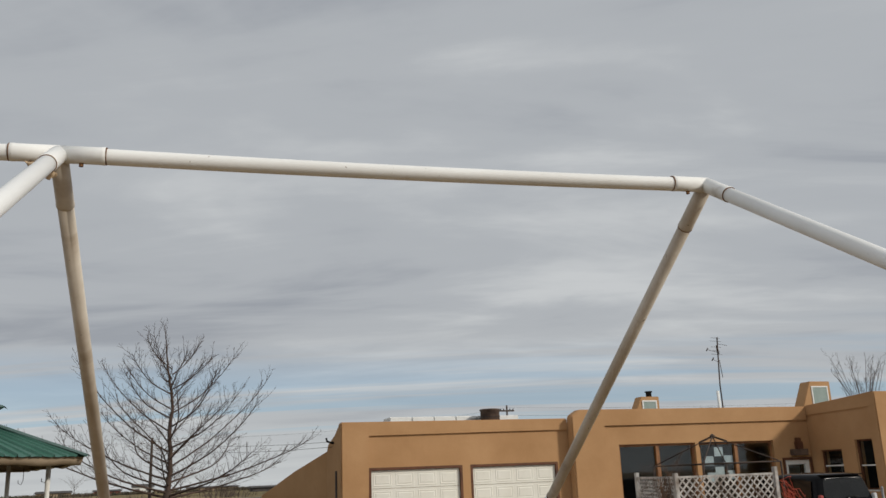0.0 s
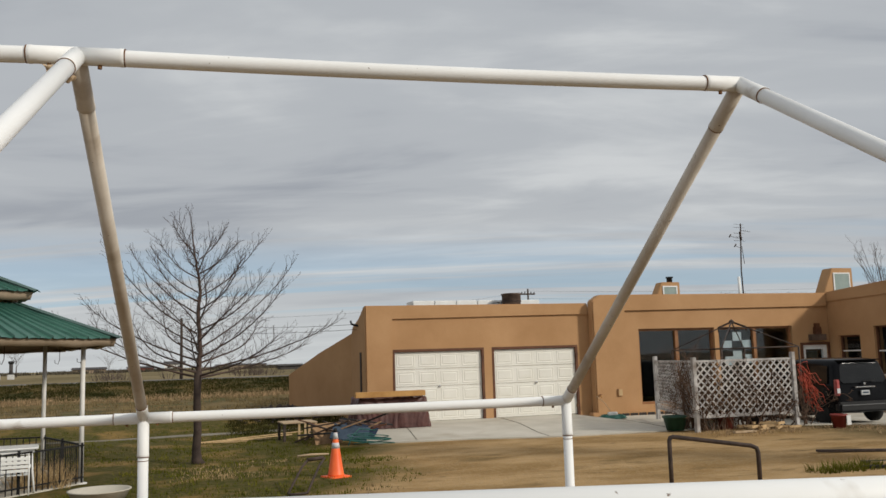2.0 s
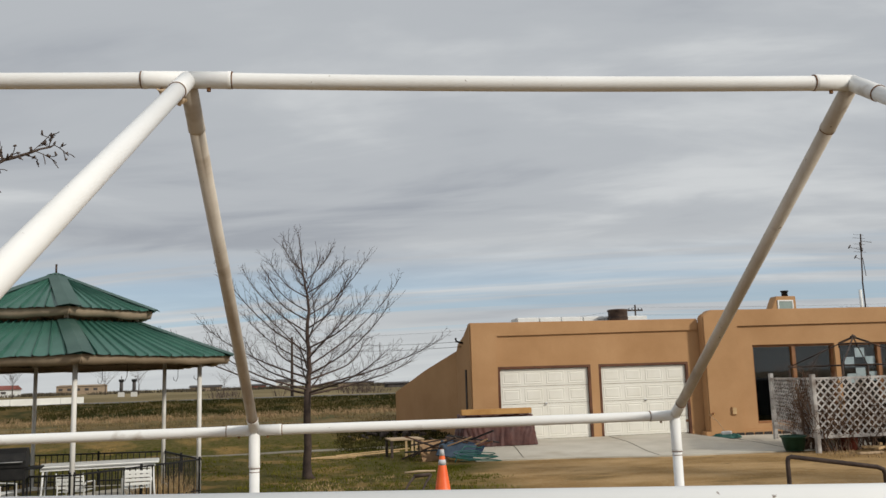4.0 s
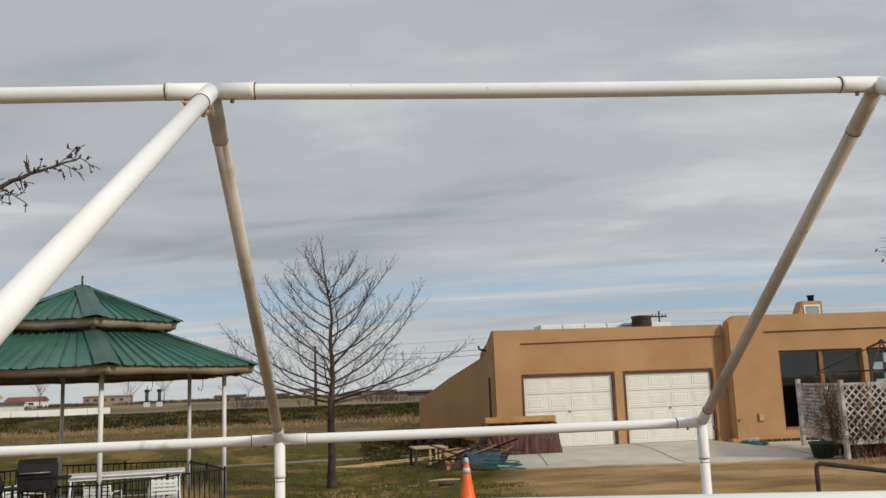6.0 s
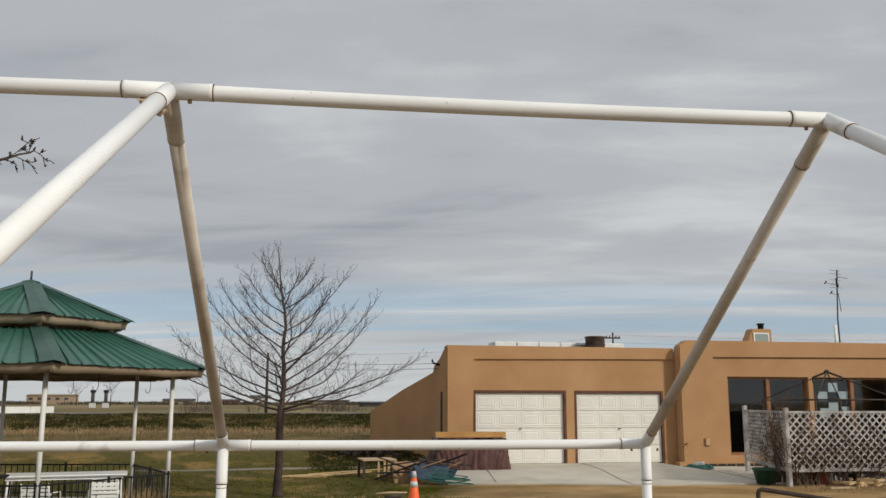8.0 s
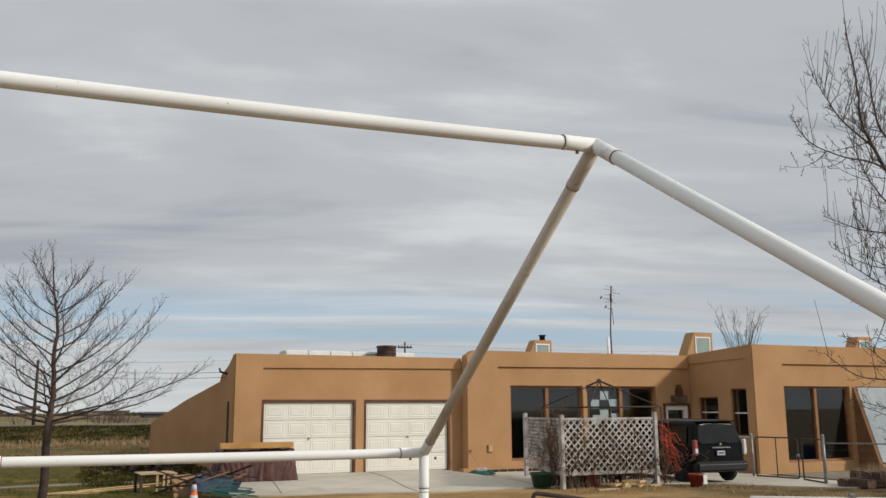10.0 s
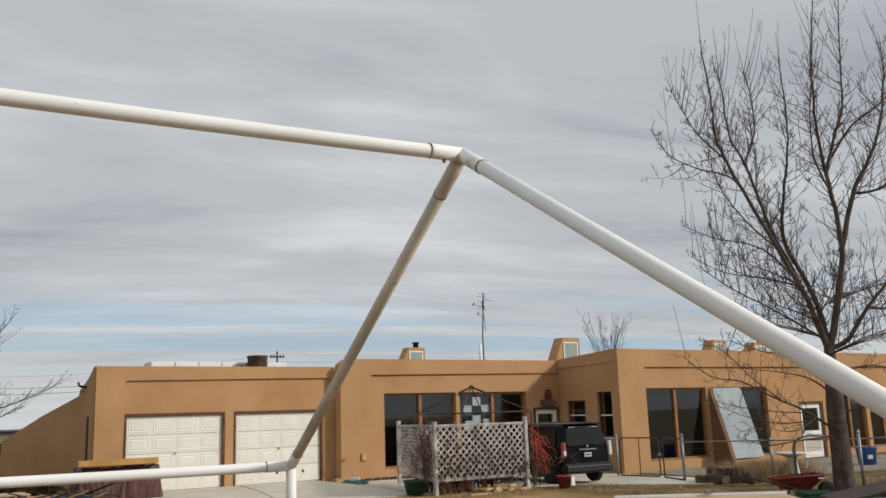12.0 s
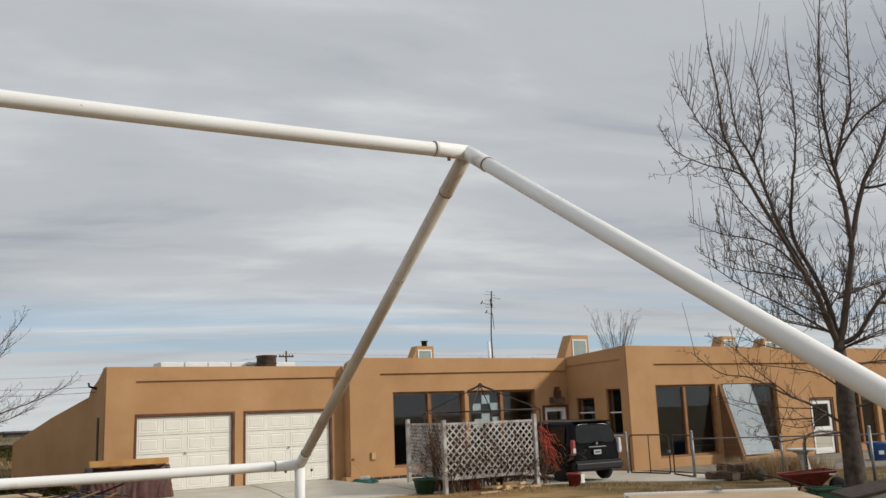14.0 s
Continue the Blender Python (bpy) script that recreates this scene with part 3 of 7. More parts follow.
tagged(part("wall_room", boxes((12.4, 20.8, 28.5, 28.6, -0.02, 3.3), (21.2, 39.6, 25.6, 25.7, -0.02, 3.4)), M["interior"]), "room wall behind the windows, coloured near black for the dimness indoors", "wall", kind="structure")


def garage_door(name, x0, x1):
    door = thing(name, ((x0 + x1) / 2, GY + 0.13, 0.135), "closed white sectional garage door with raised panels", "garage door")
    door["kind"] = "structure"
    w, h = x1 - x0, 1.98
    rows, cols = 4, 4
    for r in range(rows):
        z0 = r * h / rows
        section = part("section", boxes((-w / 2, w / 2, 0, 0.045, z0 + 0.004, z0 + h / rows - 0.004), bevel=0.006), M["door_white"], door)
        cw = w / cols
        for c in range(cols):
            xa, xb = -w / 2 + c * cw + 0.06, -w / 2 + (c + 1) * cw - 0.06
            za, zb = z0 + 0.065, z0 + h / rows - 0.065
            bm = bmesh.new()
            lo = [bm.verts.new((x, -0.001, z)) for x, z in ((xa, za), (xb, za), (xb, zb), (xa, zb))]
            rim = [bm.verts.new((x, -0.009, z)) for x, z in ((xa + 0.012, za + 0.012), (xb - 0.012, za + 0.012), (xb - 0.012, zb - 0.012), (xa + 0.012, zb - 0.012))]
            inn = [bm.verts.new((x, -0.002, z)) for x, z in ((xa + 0.05, za + 0.05), (xb - 0.05, za + 0.05), (xb - 0.05, zb - 0.05), (xa + 0.05, zb - 0.05))]
            top = [bm.verts.new((x, -0.010, z)) for x, z in ((xa + 0.075, za + 0.075), (xb - 0.075, za + 0.075), (xb - 0.075, zb - 0.075), (xa + 0.075, zb - 0.075))]
            for A, B in ((lo, rim), (rim, inn), (inn, top)):
                for i in range(4):
                    bm.faces.new((A[i], A[(i + 1) % 4], B[(i + 1) % 4], B[i]))
            bm.faces.new(top)
            part("panel", bm, M["door_white"], section)
    bm = lathe(bmesh.new(), [(0.035, 0), (0.035, 0.01), (0.012, 0.015), (0.012, 0.04), (0.02, 0.045), (0.018, 0.06)], 12)
    bmesh.ops.transform(bm, matrix=pose(0.02, -0.01, 0.98, 90), verts=bm.verts)
    part("handle", bm, M["chrome"], door, "small metal lock handle")
    f = 0.075
    trim = part("door_frame", boxes((-w / 2 - f, -w / 2 - 0.004, -0.075, 0.05, -0.03, h + f), (w / 2 + 0.004, w / 2 + f, -0.075, 0.05, -0.03, h + f), (-w / 2 - 0.004, w / 2 + 0.004, -0.075, 0.05, h + 0.004, h + f)), M["trim_brown"], door, "dark brown stained door trim")
    return door


garage_door("door_1", *D1)
garage_door("door_2", *D2)


def window(name, x0, x1, z0, z1, y, mullions, label, mat="wood_orange", fw=0.07, mid_rail=None):
    win = thing(name, ((x0 + x1) / 2, y, z0), label, "window")
    win["kind"] = "structure"
    w, h = x1 - x0, z1 - z0
    part("frame", boxes((-w / 2, -w / 2 + fw, 0, 0.12, 0, h), (w / 2 - fw, w / 2, 0, 0.12, 0, h), (-w / 2 + fw, w / 2 - fw, 0, 0.12, h - fw, h), (-w / 2 + fw, w / 2 - fw, 0, 0.12, 0, fw), bevel=0.006), M[mat], win)
    xs = [-w / 2 + fw, *[m * w - w / 2 for m in mullions], w / 2 - fw]
    for m in mullions:
        part("mullion", boxes((m * w - w / 2 - 0.06, m * w - w / 2 + 0.06, -0.015, 0.11, fw, h - fw), bevel=0.006), M[mat], win)
    for a, b in zip(xs, xs[1:]):
        g = part("pane", boxes((a + 0.02, b - 0.02, 0.055, 0.065, fw, h - fw)), M["glass"], win)
        g.visible_shadow = False
    if mid_rail:
        part("meeting_rail", boxes((-w / 2 + fw, w / 2 - fw, 0.02, 0.09, h * mid_rail - 0.025, h * mid_rail + 0.025), bevel=0.004), M["white_plain"], win, "white meeting rail")
    return win


window("window_1", 13.5, 16.18, 0.33, 2.62, MY + 0.16, [0.51], "tall wood-framed window pair beside the garage")
w2 = window("window_2", 16.33, 19.09, 0.33, 2.62, MY + 0.16, [0.50], "tall wood-framed window pair with paper sheets inside")
for x, z in ((16.75, 2.05), (17.12, 2.32), (17.46, 2.06), (17.1, 1.72), (17.48, 1.60), (16.8, 1.55)):
    tagged(part("paper_sheet", boxes((x - 0.16, x + 0.16, MY + 0.245, MY + 0.248, z - 0.14, z + 0.14)), M["paper"]), "pale paper sheet taped inside the window", "paper", "papers taped inside the window")
window("window_3", 19.45, 20.42, 1.2, 1.98, MY + 0.10, [], "small white-framed window by the wing", "white_plain", 0.14)
tagged(part("trim", boxes((19.37, 20.49, MY + 0.03, MY + 0.068, 1.98, 2.06), (19.37, 19.45, MY + 0.03, MY + 0.068, 1.15, 1.98), (20.42, 20.49, MY + 0.03, MY + 0.068, 1.15, 1.98)), M["trim_brown"]), "dark brown trim round a small window", "trim", kind="structure")
window("window_4", 21.8, 24.72, 0.18, 2.57, WY + 0.16, [0.49], "tall dark wood-framed window pair on the wing")
window("window_5", 26.3, 28.02, 0.10, 2.57, WY + 0.16, [], "tall dark window behind the sloped glazing")
window("window_6", 32.2, 34.2, 0.1, 2.4, WY + 0.16, [0.5], "dark wood-framed window pair past the white door")
window("window_7", 34.45, 36.6, 0.1, 2.4, WY + 0.16, [0.5], "dark wood-framed window pair past the white door")


def side_window(name, y0, y1, z0, z1, label):
    win = thing(name, (20.60, (y0 + y1) / 2, z0), label, "window", turn=-90)
    win["kind"] = "structure"
    w, h, f = y1 - y0, z1 - z0, 0.05
    part("frame", boxes((-w / 2, -w / 2 + f, 0, 0.1, 0, h), (w / 2 - f, w / 2, 0, 0.1, 0, h), (-w / 2 + f, w / 2 - f, 0, 0.1, h - f, h), (-w / 2 + f, w / 2 - f, 0, 0.1, 0, f)), M["trim_brown"], win)
    part("meeting_rail", boxes((-w / 2 + f, w / 2 - f, 0.02, 0.08, h * 0.48 - 0.02, h * 0.48 + 0.02)), M["white_plain"], win, "white meeting rail")
    part("pane", boxes((-w / 2 + f, w / 2 - f, 0.045, 0.055, f, h - f)), M["glass"], win).visible_shadow = False
    part("window_sill", boxes((-w / 2 - 0.03, w / 2 + 0.03, -0.10, 0.0, -0.05, 0.0), bevel=0.005), M["stone"], win, "pale stone sill")


side_window("window_8", 21.58, 22.28, 1.02, 2.5, "narrow sash window in the wing side wall")
side_window("window_9", 22.88, 23.82, 1.3, 2.25, "small sash window in the wing side wall")


def sloped_bay():
    bay = thing("sloped_glazing", (25.0, WY, 0.0), "sloped glazed bay with a stucco cheek on the wing front", "glazed bay")
    bay["kind"] = "structure"
    bm = bmesh.new()
    for x0, x1 in ((-0.14, 0.0),):
        pr = [(0.06, -0.3), (-0.72, -0.3), (-0.72, 0.12), (0.05, 2.55), (0.06, 2.55)]
        a = [bm.verts.new((x0, y, z)) for y, z in pr]
        b = [bm.verts.new((x1, y, z)) for y, z in pr]
        bm.faces.new(a), bm.faces.new(b[::-1])
        for i in range(5):
            bm.faces.new((a[i], b[i], b[(i + 1) % 5], a[(i + 1) % 5]))
    part("cheek", bm, M["brown_stucco"], bay, "brown stucco triangular cheek")
    bm = bmesh.new()
    bar_between(bm, (0.78, -0.70, 0.13), (0.78, 0.06, 2.54), 1.5, 0.03, (0, -1, 0.3))
    part("sheet", bm, M["sheet"], bay, "sloped glass sheet, coloured pale for its sky reflection")
    part("base", boxes((0.0, 1.56, -0.72, 0.05, -0.3, 0.08)), M["stucco"], bay)


M["brown_stucco"] = material("dark_brown_stucco", (0.17, 0.088, 0.045), (0.25, 0.135, 0.072), 0.92, 0.8, 35, 0.5, fine_amount=0.18, spec=0.15)
# pale grey puts the sky's reflection into the colour of the sloped glass
M["sheet"] = material("painted_sky_glazing", (0.26, 0.30, 0.32), (0.37, 0.41, 0.43), 0.10, 1.0, 8, 0.05, spec=0.8)
sloped_bay()


def storm_door():
    d = thing("door_3", (30.6, WY + 0.15, -0.12), "white storm door with two panes in a brown frame", "door")
    d["kind"] = "structure"
    w, h, f = 1.28, 2.0, 0.15
    part("leaf", boxes((-w / 2, -w / 2 + f, 0, 0.05, 0, h), (w / 2 - f, w / 2, 0, 0.05, 0, h), (-w / 2 + f, w / 2 - f, 0, 0.05, h - f, h), (-w / 2 + f, w / 2 - f, 0, 0.05, 0, 0.22), (-w / 2 + f, w / 2 - f, 0, 0.05, 0.86, 1.0), bevel=0.006), M["white_plain"], d)
    part("lower_panel", boxes((-w / 2 + f, w / 2 - f, 0.015, 0.035, 0.22, 0.86)), M["concrete"], d, "pale beige lower panel")
    for a, b in ((1.0, h - f),):
        part("pane", boxes((-w / 2 + f, w / 2 - f, 0.02, 0.03, a, b)), M["glass"], d).visible_shadow = False
    part("door_frame", boxes((-0.75, -w / 2 - 0.004, -0.05, 0.06, 0, h + 0.09), (w / 2 + 0.004, 0.75, -0.05, 0.06, 0, h + 0.09), (-w / 2 - 0.004, w / 2 + 0.004, -0.05, 0.06, h + 0.004, h + 0.09)), M["trim_brown"], d, "brown wooden door frame")
    part("handle", boxes((-0.55, -0.52, -0.05, 0.0, 0.9, 1.04), bevel=0.005), M["galv"], d)


storm_door()


def skylight(x, y, z, w, h, deep, label, pipe=False):
    s = thing("skylight", (x, y, z), label, "skylight", "stucco skylights on the roof")
    bm = bmesh.new()
    pr = [(-w / 2, 0.0), (w / 2, 0.0), (w / 2, h), (-w / 2 + w * 0.38, h)]
    a = [bm.verts.new((px, 0, pz)) for px, pz in pr]
    b = [bm.verts.new((px, deep, pz)) for px, pz in pr]
    bm.faces.new(a), bm.faces.new(b[::-1])
    for i in range(4):
        bm.faces.new((a[i], b[i], b[(i + 1) % 4], a[(i + 1) % 4]))
    bmesh.ops.bevel(bm, geom=list(bm.edges), offset=0.02, segments=2, affect="EDGES")
    part("body", bm, M["stucco"], s)
    xa, xb, za, zb = -w * 0.10, w * 0.40, h * 0.22, h * 0.86
    f = 0.045
    fr = part("frame", boxes((xa, xa + f, -0.03, -0.002, za, zb), (xb - f, xb, -0.03, -0.002, za, zb), (xa + f, xb - f, -0.03, -0.002, zb - f, zb), (xa + f, xb - f, -0.03, -0.002, za, za + f)), M["white_plain"], s, "white window frame")
    part("pane", boxes((xa + f, xb - f, -0.018, -0.010, za + f, zb - f)), M["sheet_green"], s, "greenish glass pane")
    if pipe:
        part("flue", lathe(bmesh.new(), [(0.10, 0), (0.10, 0.16), (0.13, 0.16), (0.13, 0.20), (0.0, 0.21)], 16, (w * 0.26, deep * 0.5, h)), M["rubber"], s, "short black flue pipe", True)


M["sheet_green"] = material("greenish_roof_glass", (0.24, 0.30, 0.27), (0.32, 0.38, 0.35), 0.15, 1.0, 8, 0.0, spec=0.8)
skylight(16.18, 27.0, 3.38, 1.14, 0.93, 0.4, "small stucco skylight box with a black flue", True)
skylight(22.52, 26.0, 3.5, 1.42, 1.20, 0.5, "larger wedge-shaped stucco skylight box")
skylight(28.74, 24.0, 3.5, 1.22, 1.06, 0.5, "wedge-shaped stucco skylight box on the wing roof")
skylight(31.28, 24.0, 3.5, 1.24, 1.0, 0.5, "wedge-shaped stucco skylight box on the wing roof")


def antenna():
    a = thing("tv_antenna", (20.05, 28.0, 3.34), "thin rooftop television antenna on a mast", "antenna")
    tube("mast", [(0, 0, 0), (-0.03, 0, 1.5), (0.08, 0, 3.25)], 0.025, M["rusty_black"], a, sides=8)
    tube("vent_pipe", [(-0.16, 0, 0), (-0.16, 0, 1.25)], 0.055, M["white_plain"], a, "short white vent pipe", 12)
    boom = tube("boom", [(-0.12, -0.25, 2.95), (0.85, 0.5, 3.02)], 0.006, M["rusty_black"], a, sides=6)
    for k in range(13):
        u = k / 12
        x, y, z = -0.12 + 0.97 * u, -0.25 + 0.75 * u, 2.95 + 0.07 * u
        L = 0.42 - 0.16 * u
        tube("element", [(x - L * 0.35, y - L * 0.6, z), (x + L * 0.35, y + L * 0.6, z + 0.03)], 0.0022, M["galv"], boom, sides=5)
    for z, l in ((3.22, 0.17), (3.10, 0.22), (2.88, 0.20), (2.74, 0.12), (2.60, 0.22)):
        tube("element", [(-l, 0.05, z + 0.02), (l * 0.9, -0.05, z - 0.02)], 0.006, M["rusty_black"], a, sides=5)
    tube("rotor", [(0.06, 0, 2.62), (0.02, 0, 2.95)], [0.045, 0.03], M["rusty_black"], a, "dark rotor housing", 8)
    for x, z in ((-0.42, 2.78), (-0.22, 2.42)):
        tube("bracket", [(0.03, 0, z - 0.1), (x * 0.6, 0, z - 0.04), (x, 0, z)], 0.008, M["rusty_black"], a, sides=6)
        tube("dipole", [(x - 0.03, 0, z - 0.05), (x + 0.05, 0, z + 0.06)], 0.022, M["rusty_black"], a, "small dark dipole box", 6)
    tube("stay", [(0.07, 0, 2.4), (0.17, 0.05, 1.75)], 0.012, M["rusty_black"], a, sides=5)


antenna()


def roof_tank():
    t = thing("roof_tank", (10.39, 26.9, 3.18), "rusty round metal tank standing on the garage roof", "tank")
    part("body", lathe(bmesh.new(), [(0.30, 0), (0.31, 0.1), (0.31, 0.70), (0.335, 0.72), (0.335, 0.76), (0.29, 0.77), (0.28, 0.74)], 28), M["rust_tank"], t, "", True)
    part("hoop", lathe(bmesh.new(), [(0.312, 0.50), (0.325, 0.50), (0.325, 0.53), (0.312, 0.53)], 28), M["rusty_black"], t)
    tube("cable", [(-0.5, 0.5, 0.2), (-0.2, 0.3, 0.5), (-2.5, 1.0, 0.45)], 0.01, M["rubber"], t, sides=5)


roof_tank()
panel_row = thing("white_roof_panels", (7.16, 27.3, 3.18), "row of low white panels lying on the garage roof", "roof panel")
for k in range(6):
    part("panel", boxes((k * 0.735, k * 0.735 + 0.718, 0, 0.85, 0.10, 0.59), bevel=0.02), M["white_plain"], panel_row)
part("support", boxes((0.1, 4.2, 0.2, 0.7, 0, 0.105)), M["galv"], panel_row)


# ---- canopy frame of white pipes ----
TH = -0.071
CF = Matrix.Translation((0.686, 2.416, 0.0)) @ Matrix.Rotation(TH, 4, "Z")
RIDGE_Z, FAR_W, FAR_Z, NEAR_W, NEAR_Z, SPAN, PIPE, FIT = 2.7140, 1.729, 1.646, 1.70, 1.727, 2.0, 0.0229, 0.0248


def canopy():
    c = thing("canopy_frame", (0.686, 2.416, 0.0), "white painted pipe canopy frame with rusty joints, uncovered", "canopy frame", turn=math.degrees(TH))

    def pipe(name, a, b, r=PIPE, sag=0.0, sides=40, mat="pipe"):
        n = 16 if sag else 1
        pts = [Vector(a).lerp(Vector(b), i / n) - Vector((0, 0, sag * 4 * (i / n) * (1 - i / n))) for i in range(n + 1)]
        return tube(name, pts, r, M[mat], c, sides=sides)

    def sleeve(a, d, length, mat="pipe"):
        """A short cast fitting with a rolled lip at its end."""
        pts = [a, a + d * (length - 0.016), a + d * (length - 0.012), a + d * (length - 0.002), a + d * length]
        return tube("fitting", pts, [FIT, FIT, FIT + 0.0009, FIT + 0.0009, FIT - 0.001], M[mat], c, sides=40)

    def ring(a, b, at, r=FIT + 0.0002, wide=0.0045):
        d = (Vector(b) - Vector(a)).normalized()
        p = Vector(a) + d * at
        tube("rust_ring", [p - d * wide / 2, p + d * wide / 2], r, M["rust"], c, "rusty joint line", 40)

    for k in range(0, 3):
        x = 1.0 - SPAN * k
        top, far, near = Vector((x, 0, RIDGE_Z)), Vector((x, FAR_W, FAR_Z)), Vector((x - (0.028 if k else 0.060), -NEAR_W, NEAR_Z - (0.0 if k else 0.007)))
        cross = 0.125
        # fittings: short sleeves that run out from each corner
        for node, ends in ((top, [far, near]), (far, [top]), (near, [top])):
            for e in ends:
                d = (e - node).normalized()
                L = 0.19 if node is top and e is far else 0.155 if node is top else 0.11
                sleeve(node, d, L, "shaded_pipe" if node is top and e is far else "pipe")
                if not (k == 1 and node is top and e is far):
                    ring(node, e, L)
        for node in (top, far, near):
            for s in (-1, 1):
                if k == 0 and s == 1 or node is near:
                    continue
                sleeve(node, Vector((s, 0, 0)), cross)
                ring(node, node + Vector((s, 0, 0)), cross)
            bm = bmesh.new()
            bmesh.ops.create_icosphere(bm, subdivisions=3, radius=FIT + 0.0006, matrix=Matrix.Translation(node))
            part("corner", bm, M["pipe"], c, smooth=True)
        # the far rafter carries its underside shade in the paint colour
        pipe("rafter", top, far, mat="shaded_pipe")
        pipe("rafter", top, near)
        for node in (far, near):
            foot = Vector((node.x, node.y, 0.0))
            pipe("leg", node, foot)
            sleeve(node, Vector((0, 0, -1)), 0.17)
            ring(node, foot, 0.17)
            ring(node, foot, 0.187, PIPE + 0.0008, 0.003)
            part("foot_plate", boxes((node.x - 0.06, node.x + 0.06, node.y - 0.06, node.y + 0.06, 0.0, 0.008), bevel=0.002), M["rust"], c, "rusty foot plate")
        # small bolts under the fittings
        for node in (top, far):
            for s in (-0.07, 0.06):
                part("bolt", lathe(bmesh.new(), [(0.006, 0), (0.006, 0.012), (0.0, 0.013)], 8, (node.x + s, node.y, node.z - FIT - 0.009)), M["rust"], c)
        if k < 2:
            for node in (top, far, near):
                name = "ridge_pipe" if node is top else "eave_pipe"
                if node is near:
                    fall, drift = -0.0252, -0.0193
                    pipe(name, Vector((1.0 - SPAN * k, -1.702 - 2 * drift * k, 1.690 - 2 * fall * k)), Vector((-1.0 - SPAN * k, -1.702 - 2 * drift * (k + 1), 1.690 - 2 * fall * (k + 1))))
                else:
                    pipe(name, node, node - Vector((SPAN, 0, 0)), sag=0.007 if node is top else 0.002)
    # scraps of torn sheeting left under one corner
    bm = bmesh.new()
    bmesh.ops.create_icosphere(bm, subdivisions=4, radius=0.03, matrix=Matrix.Translation((-1.035, -0.05, RIDGE_Z - 0.062)) @ Matrix.Rotation(0.5, 4, "Y") @ Matrix.Diagonal((1.35, 0.6, 0.55, 1)))
    for v in bm.verts:
        v.co += Vector((noise.noise(v.co * 60), noise.noise(v.co * 60 + Vector((5, 0, 0))), noise.noise(v.co * 45))) * 0.016
    part("sheeting_scrap", bm, M["plywood"], c, "torn scrap of pale sheeting")


canopy()


# ---- trees ----
def grow(verts, faces, rng, start, way, length, r0, level, lift=0.25, wobble=0.10, density=1.0, tip=0.004):
    """A twig that arches steadily upwards, with finer ones set alternately along it."""
    n = 6 if level else 3
    p, d = Vector(start), Vector(way).normalized()
    pts, radii = [p.copy()], [r0]
    for i in range(n):
        t = (i + 1) / n
        d = (d + Vector((rng.uniform(-1, 1), rng.uniform(-1, 1), rng.uniform(-1, 1))) * wobble + Vector((0, 0, lift * 1.4 / n))).normalized()
        p = p + d * length / n
        pts.append(p.copy())
        radii.append(max(tip, r0 * (1 - 0.85 * t)))
    tube_data(pts, radii, 4 if level > 1 else 3, verts, faces, cap=False)
    if level == 0:
        return
    count = max(3, int(length * (9.0 if level == 1 else 6.0) * density))
    turn = rng.uniform(0, 6.28)
    for k in range(count):
        t = 0.15 + 0.83 * (k + rng.uniform(0.1, 0.9)) / count
        i = min(n - 1, int(t * n))
        q = pts[i].lerp(pts[i + 1], t * n - i)
        axis = (pts[i + 1] - pts[i]).normalized()
        turn += 3.14 + rng.uniform(-0.7, 0.7)
        side = axis.cross(Vector((math.cos(turn), math.sin(turn), rng.uniform(-0.4, 0.4)))).normalized()
        a = rng.uniform(0.6, 1.05)
        ln = max(0.07, length * rng.uniform(0.20, 0.46) * (1.15 - 0.65 * t))
        grow(verts, faces, rng, q, axis * math.cos(a) + side * math.sin(a), ln, max(tip, radii[i] * 0.6), level - 1, lift, wobble * 1.3, density, tip)


def limb(verts, faces, rng, points, r0, r1, twigs, reach, level=1, lift=0.3, tip=0.004, sides=7, spread=(0.5, 1.05), first=0.14, density=1.1, wobble=0.08):
    """A limb through given waypoints, smoothed, with twigs along it."""
    P = [Vector(p) for p in points]
    pts = []
    for i in range(len(P) - 1):
        a, b, c, d = P[max(i - 1, 0)], P[i], P[i + 1], P[min(i + 2, len(P) - 1)]
        for k in range(5):
            t = k / 5
            pts.append(0.5 * ((2 * b) + (c - a) * t + (2 * a - 5 * b + 4 * c - d) * t * t + (3 * b - a - 3 * c + d) * t ** 3))
    pts.append(P[-1])
    n = len(pts) - 1
    pts = [p + Vector((rng.uniform(-1, 1), rng.uniform(-1, 1), rng.uniform(-1, 1))) * r0 * 0.18 if 0 < i < n else p for i, p in enumerate(pts)]
    radii = [r0 + (r1 - r0) * (i / n) ** 0.85 for i in range(n + 1)]
    tube_data(pts, radii, sides, verts, faces, cap=False)
    for k in range(twigs):
        t = first + (1 - first) * (k + rng.random()) / twigs
        i = min(n - 1, int(t * n))
        q = pts[i].lerp(pts[i + 1], min(1, t * n - i))
        axis = (pts[i + 1] - pts[i]).normalized()
        side = axis.cross(Vector((rng.uniform(-1, 1), rng.uniform(-1, 1), rng.uniform(-0.6, 1)))).normalized()
        a = rng.uniform(*spread)
        grow(verts, faces, rng, q, axis * math.cos(a) + side * math.sin(a), reach * rng.uniform(0.35, 1.0) * (1.15 - 0.55 * t), max(tip, min(0.012, radii[i] * 0.40)), level, lift, wobble, density, tip)
    return pts


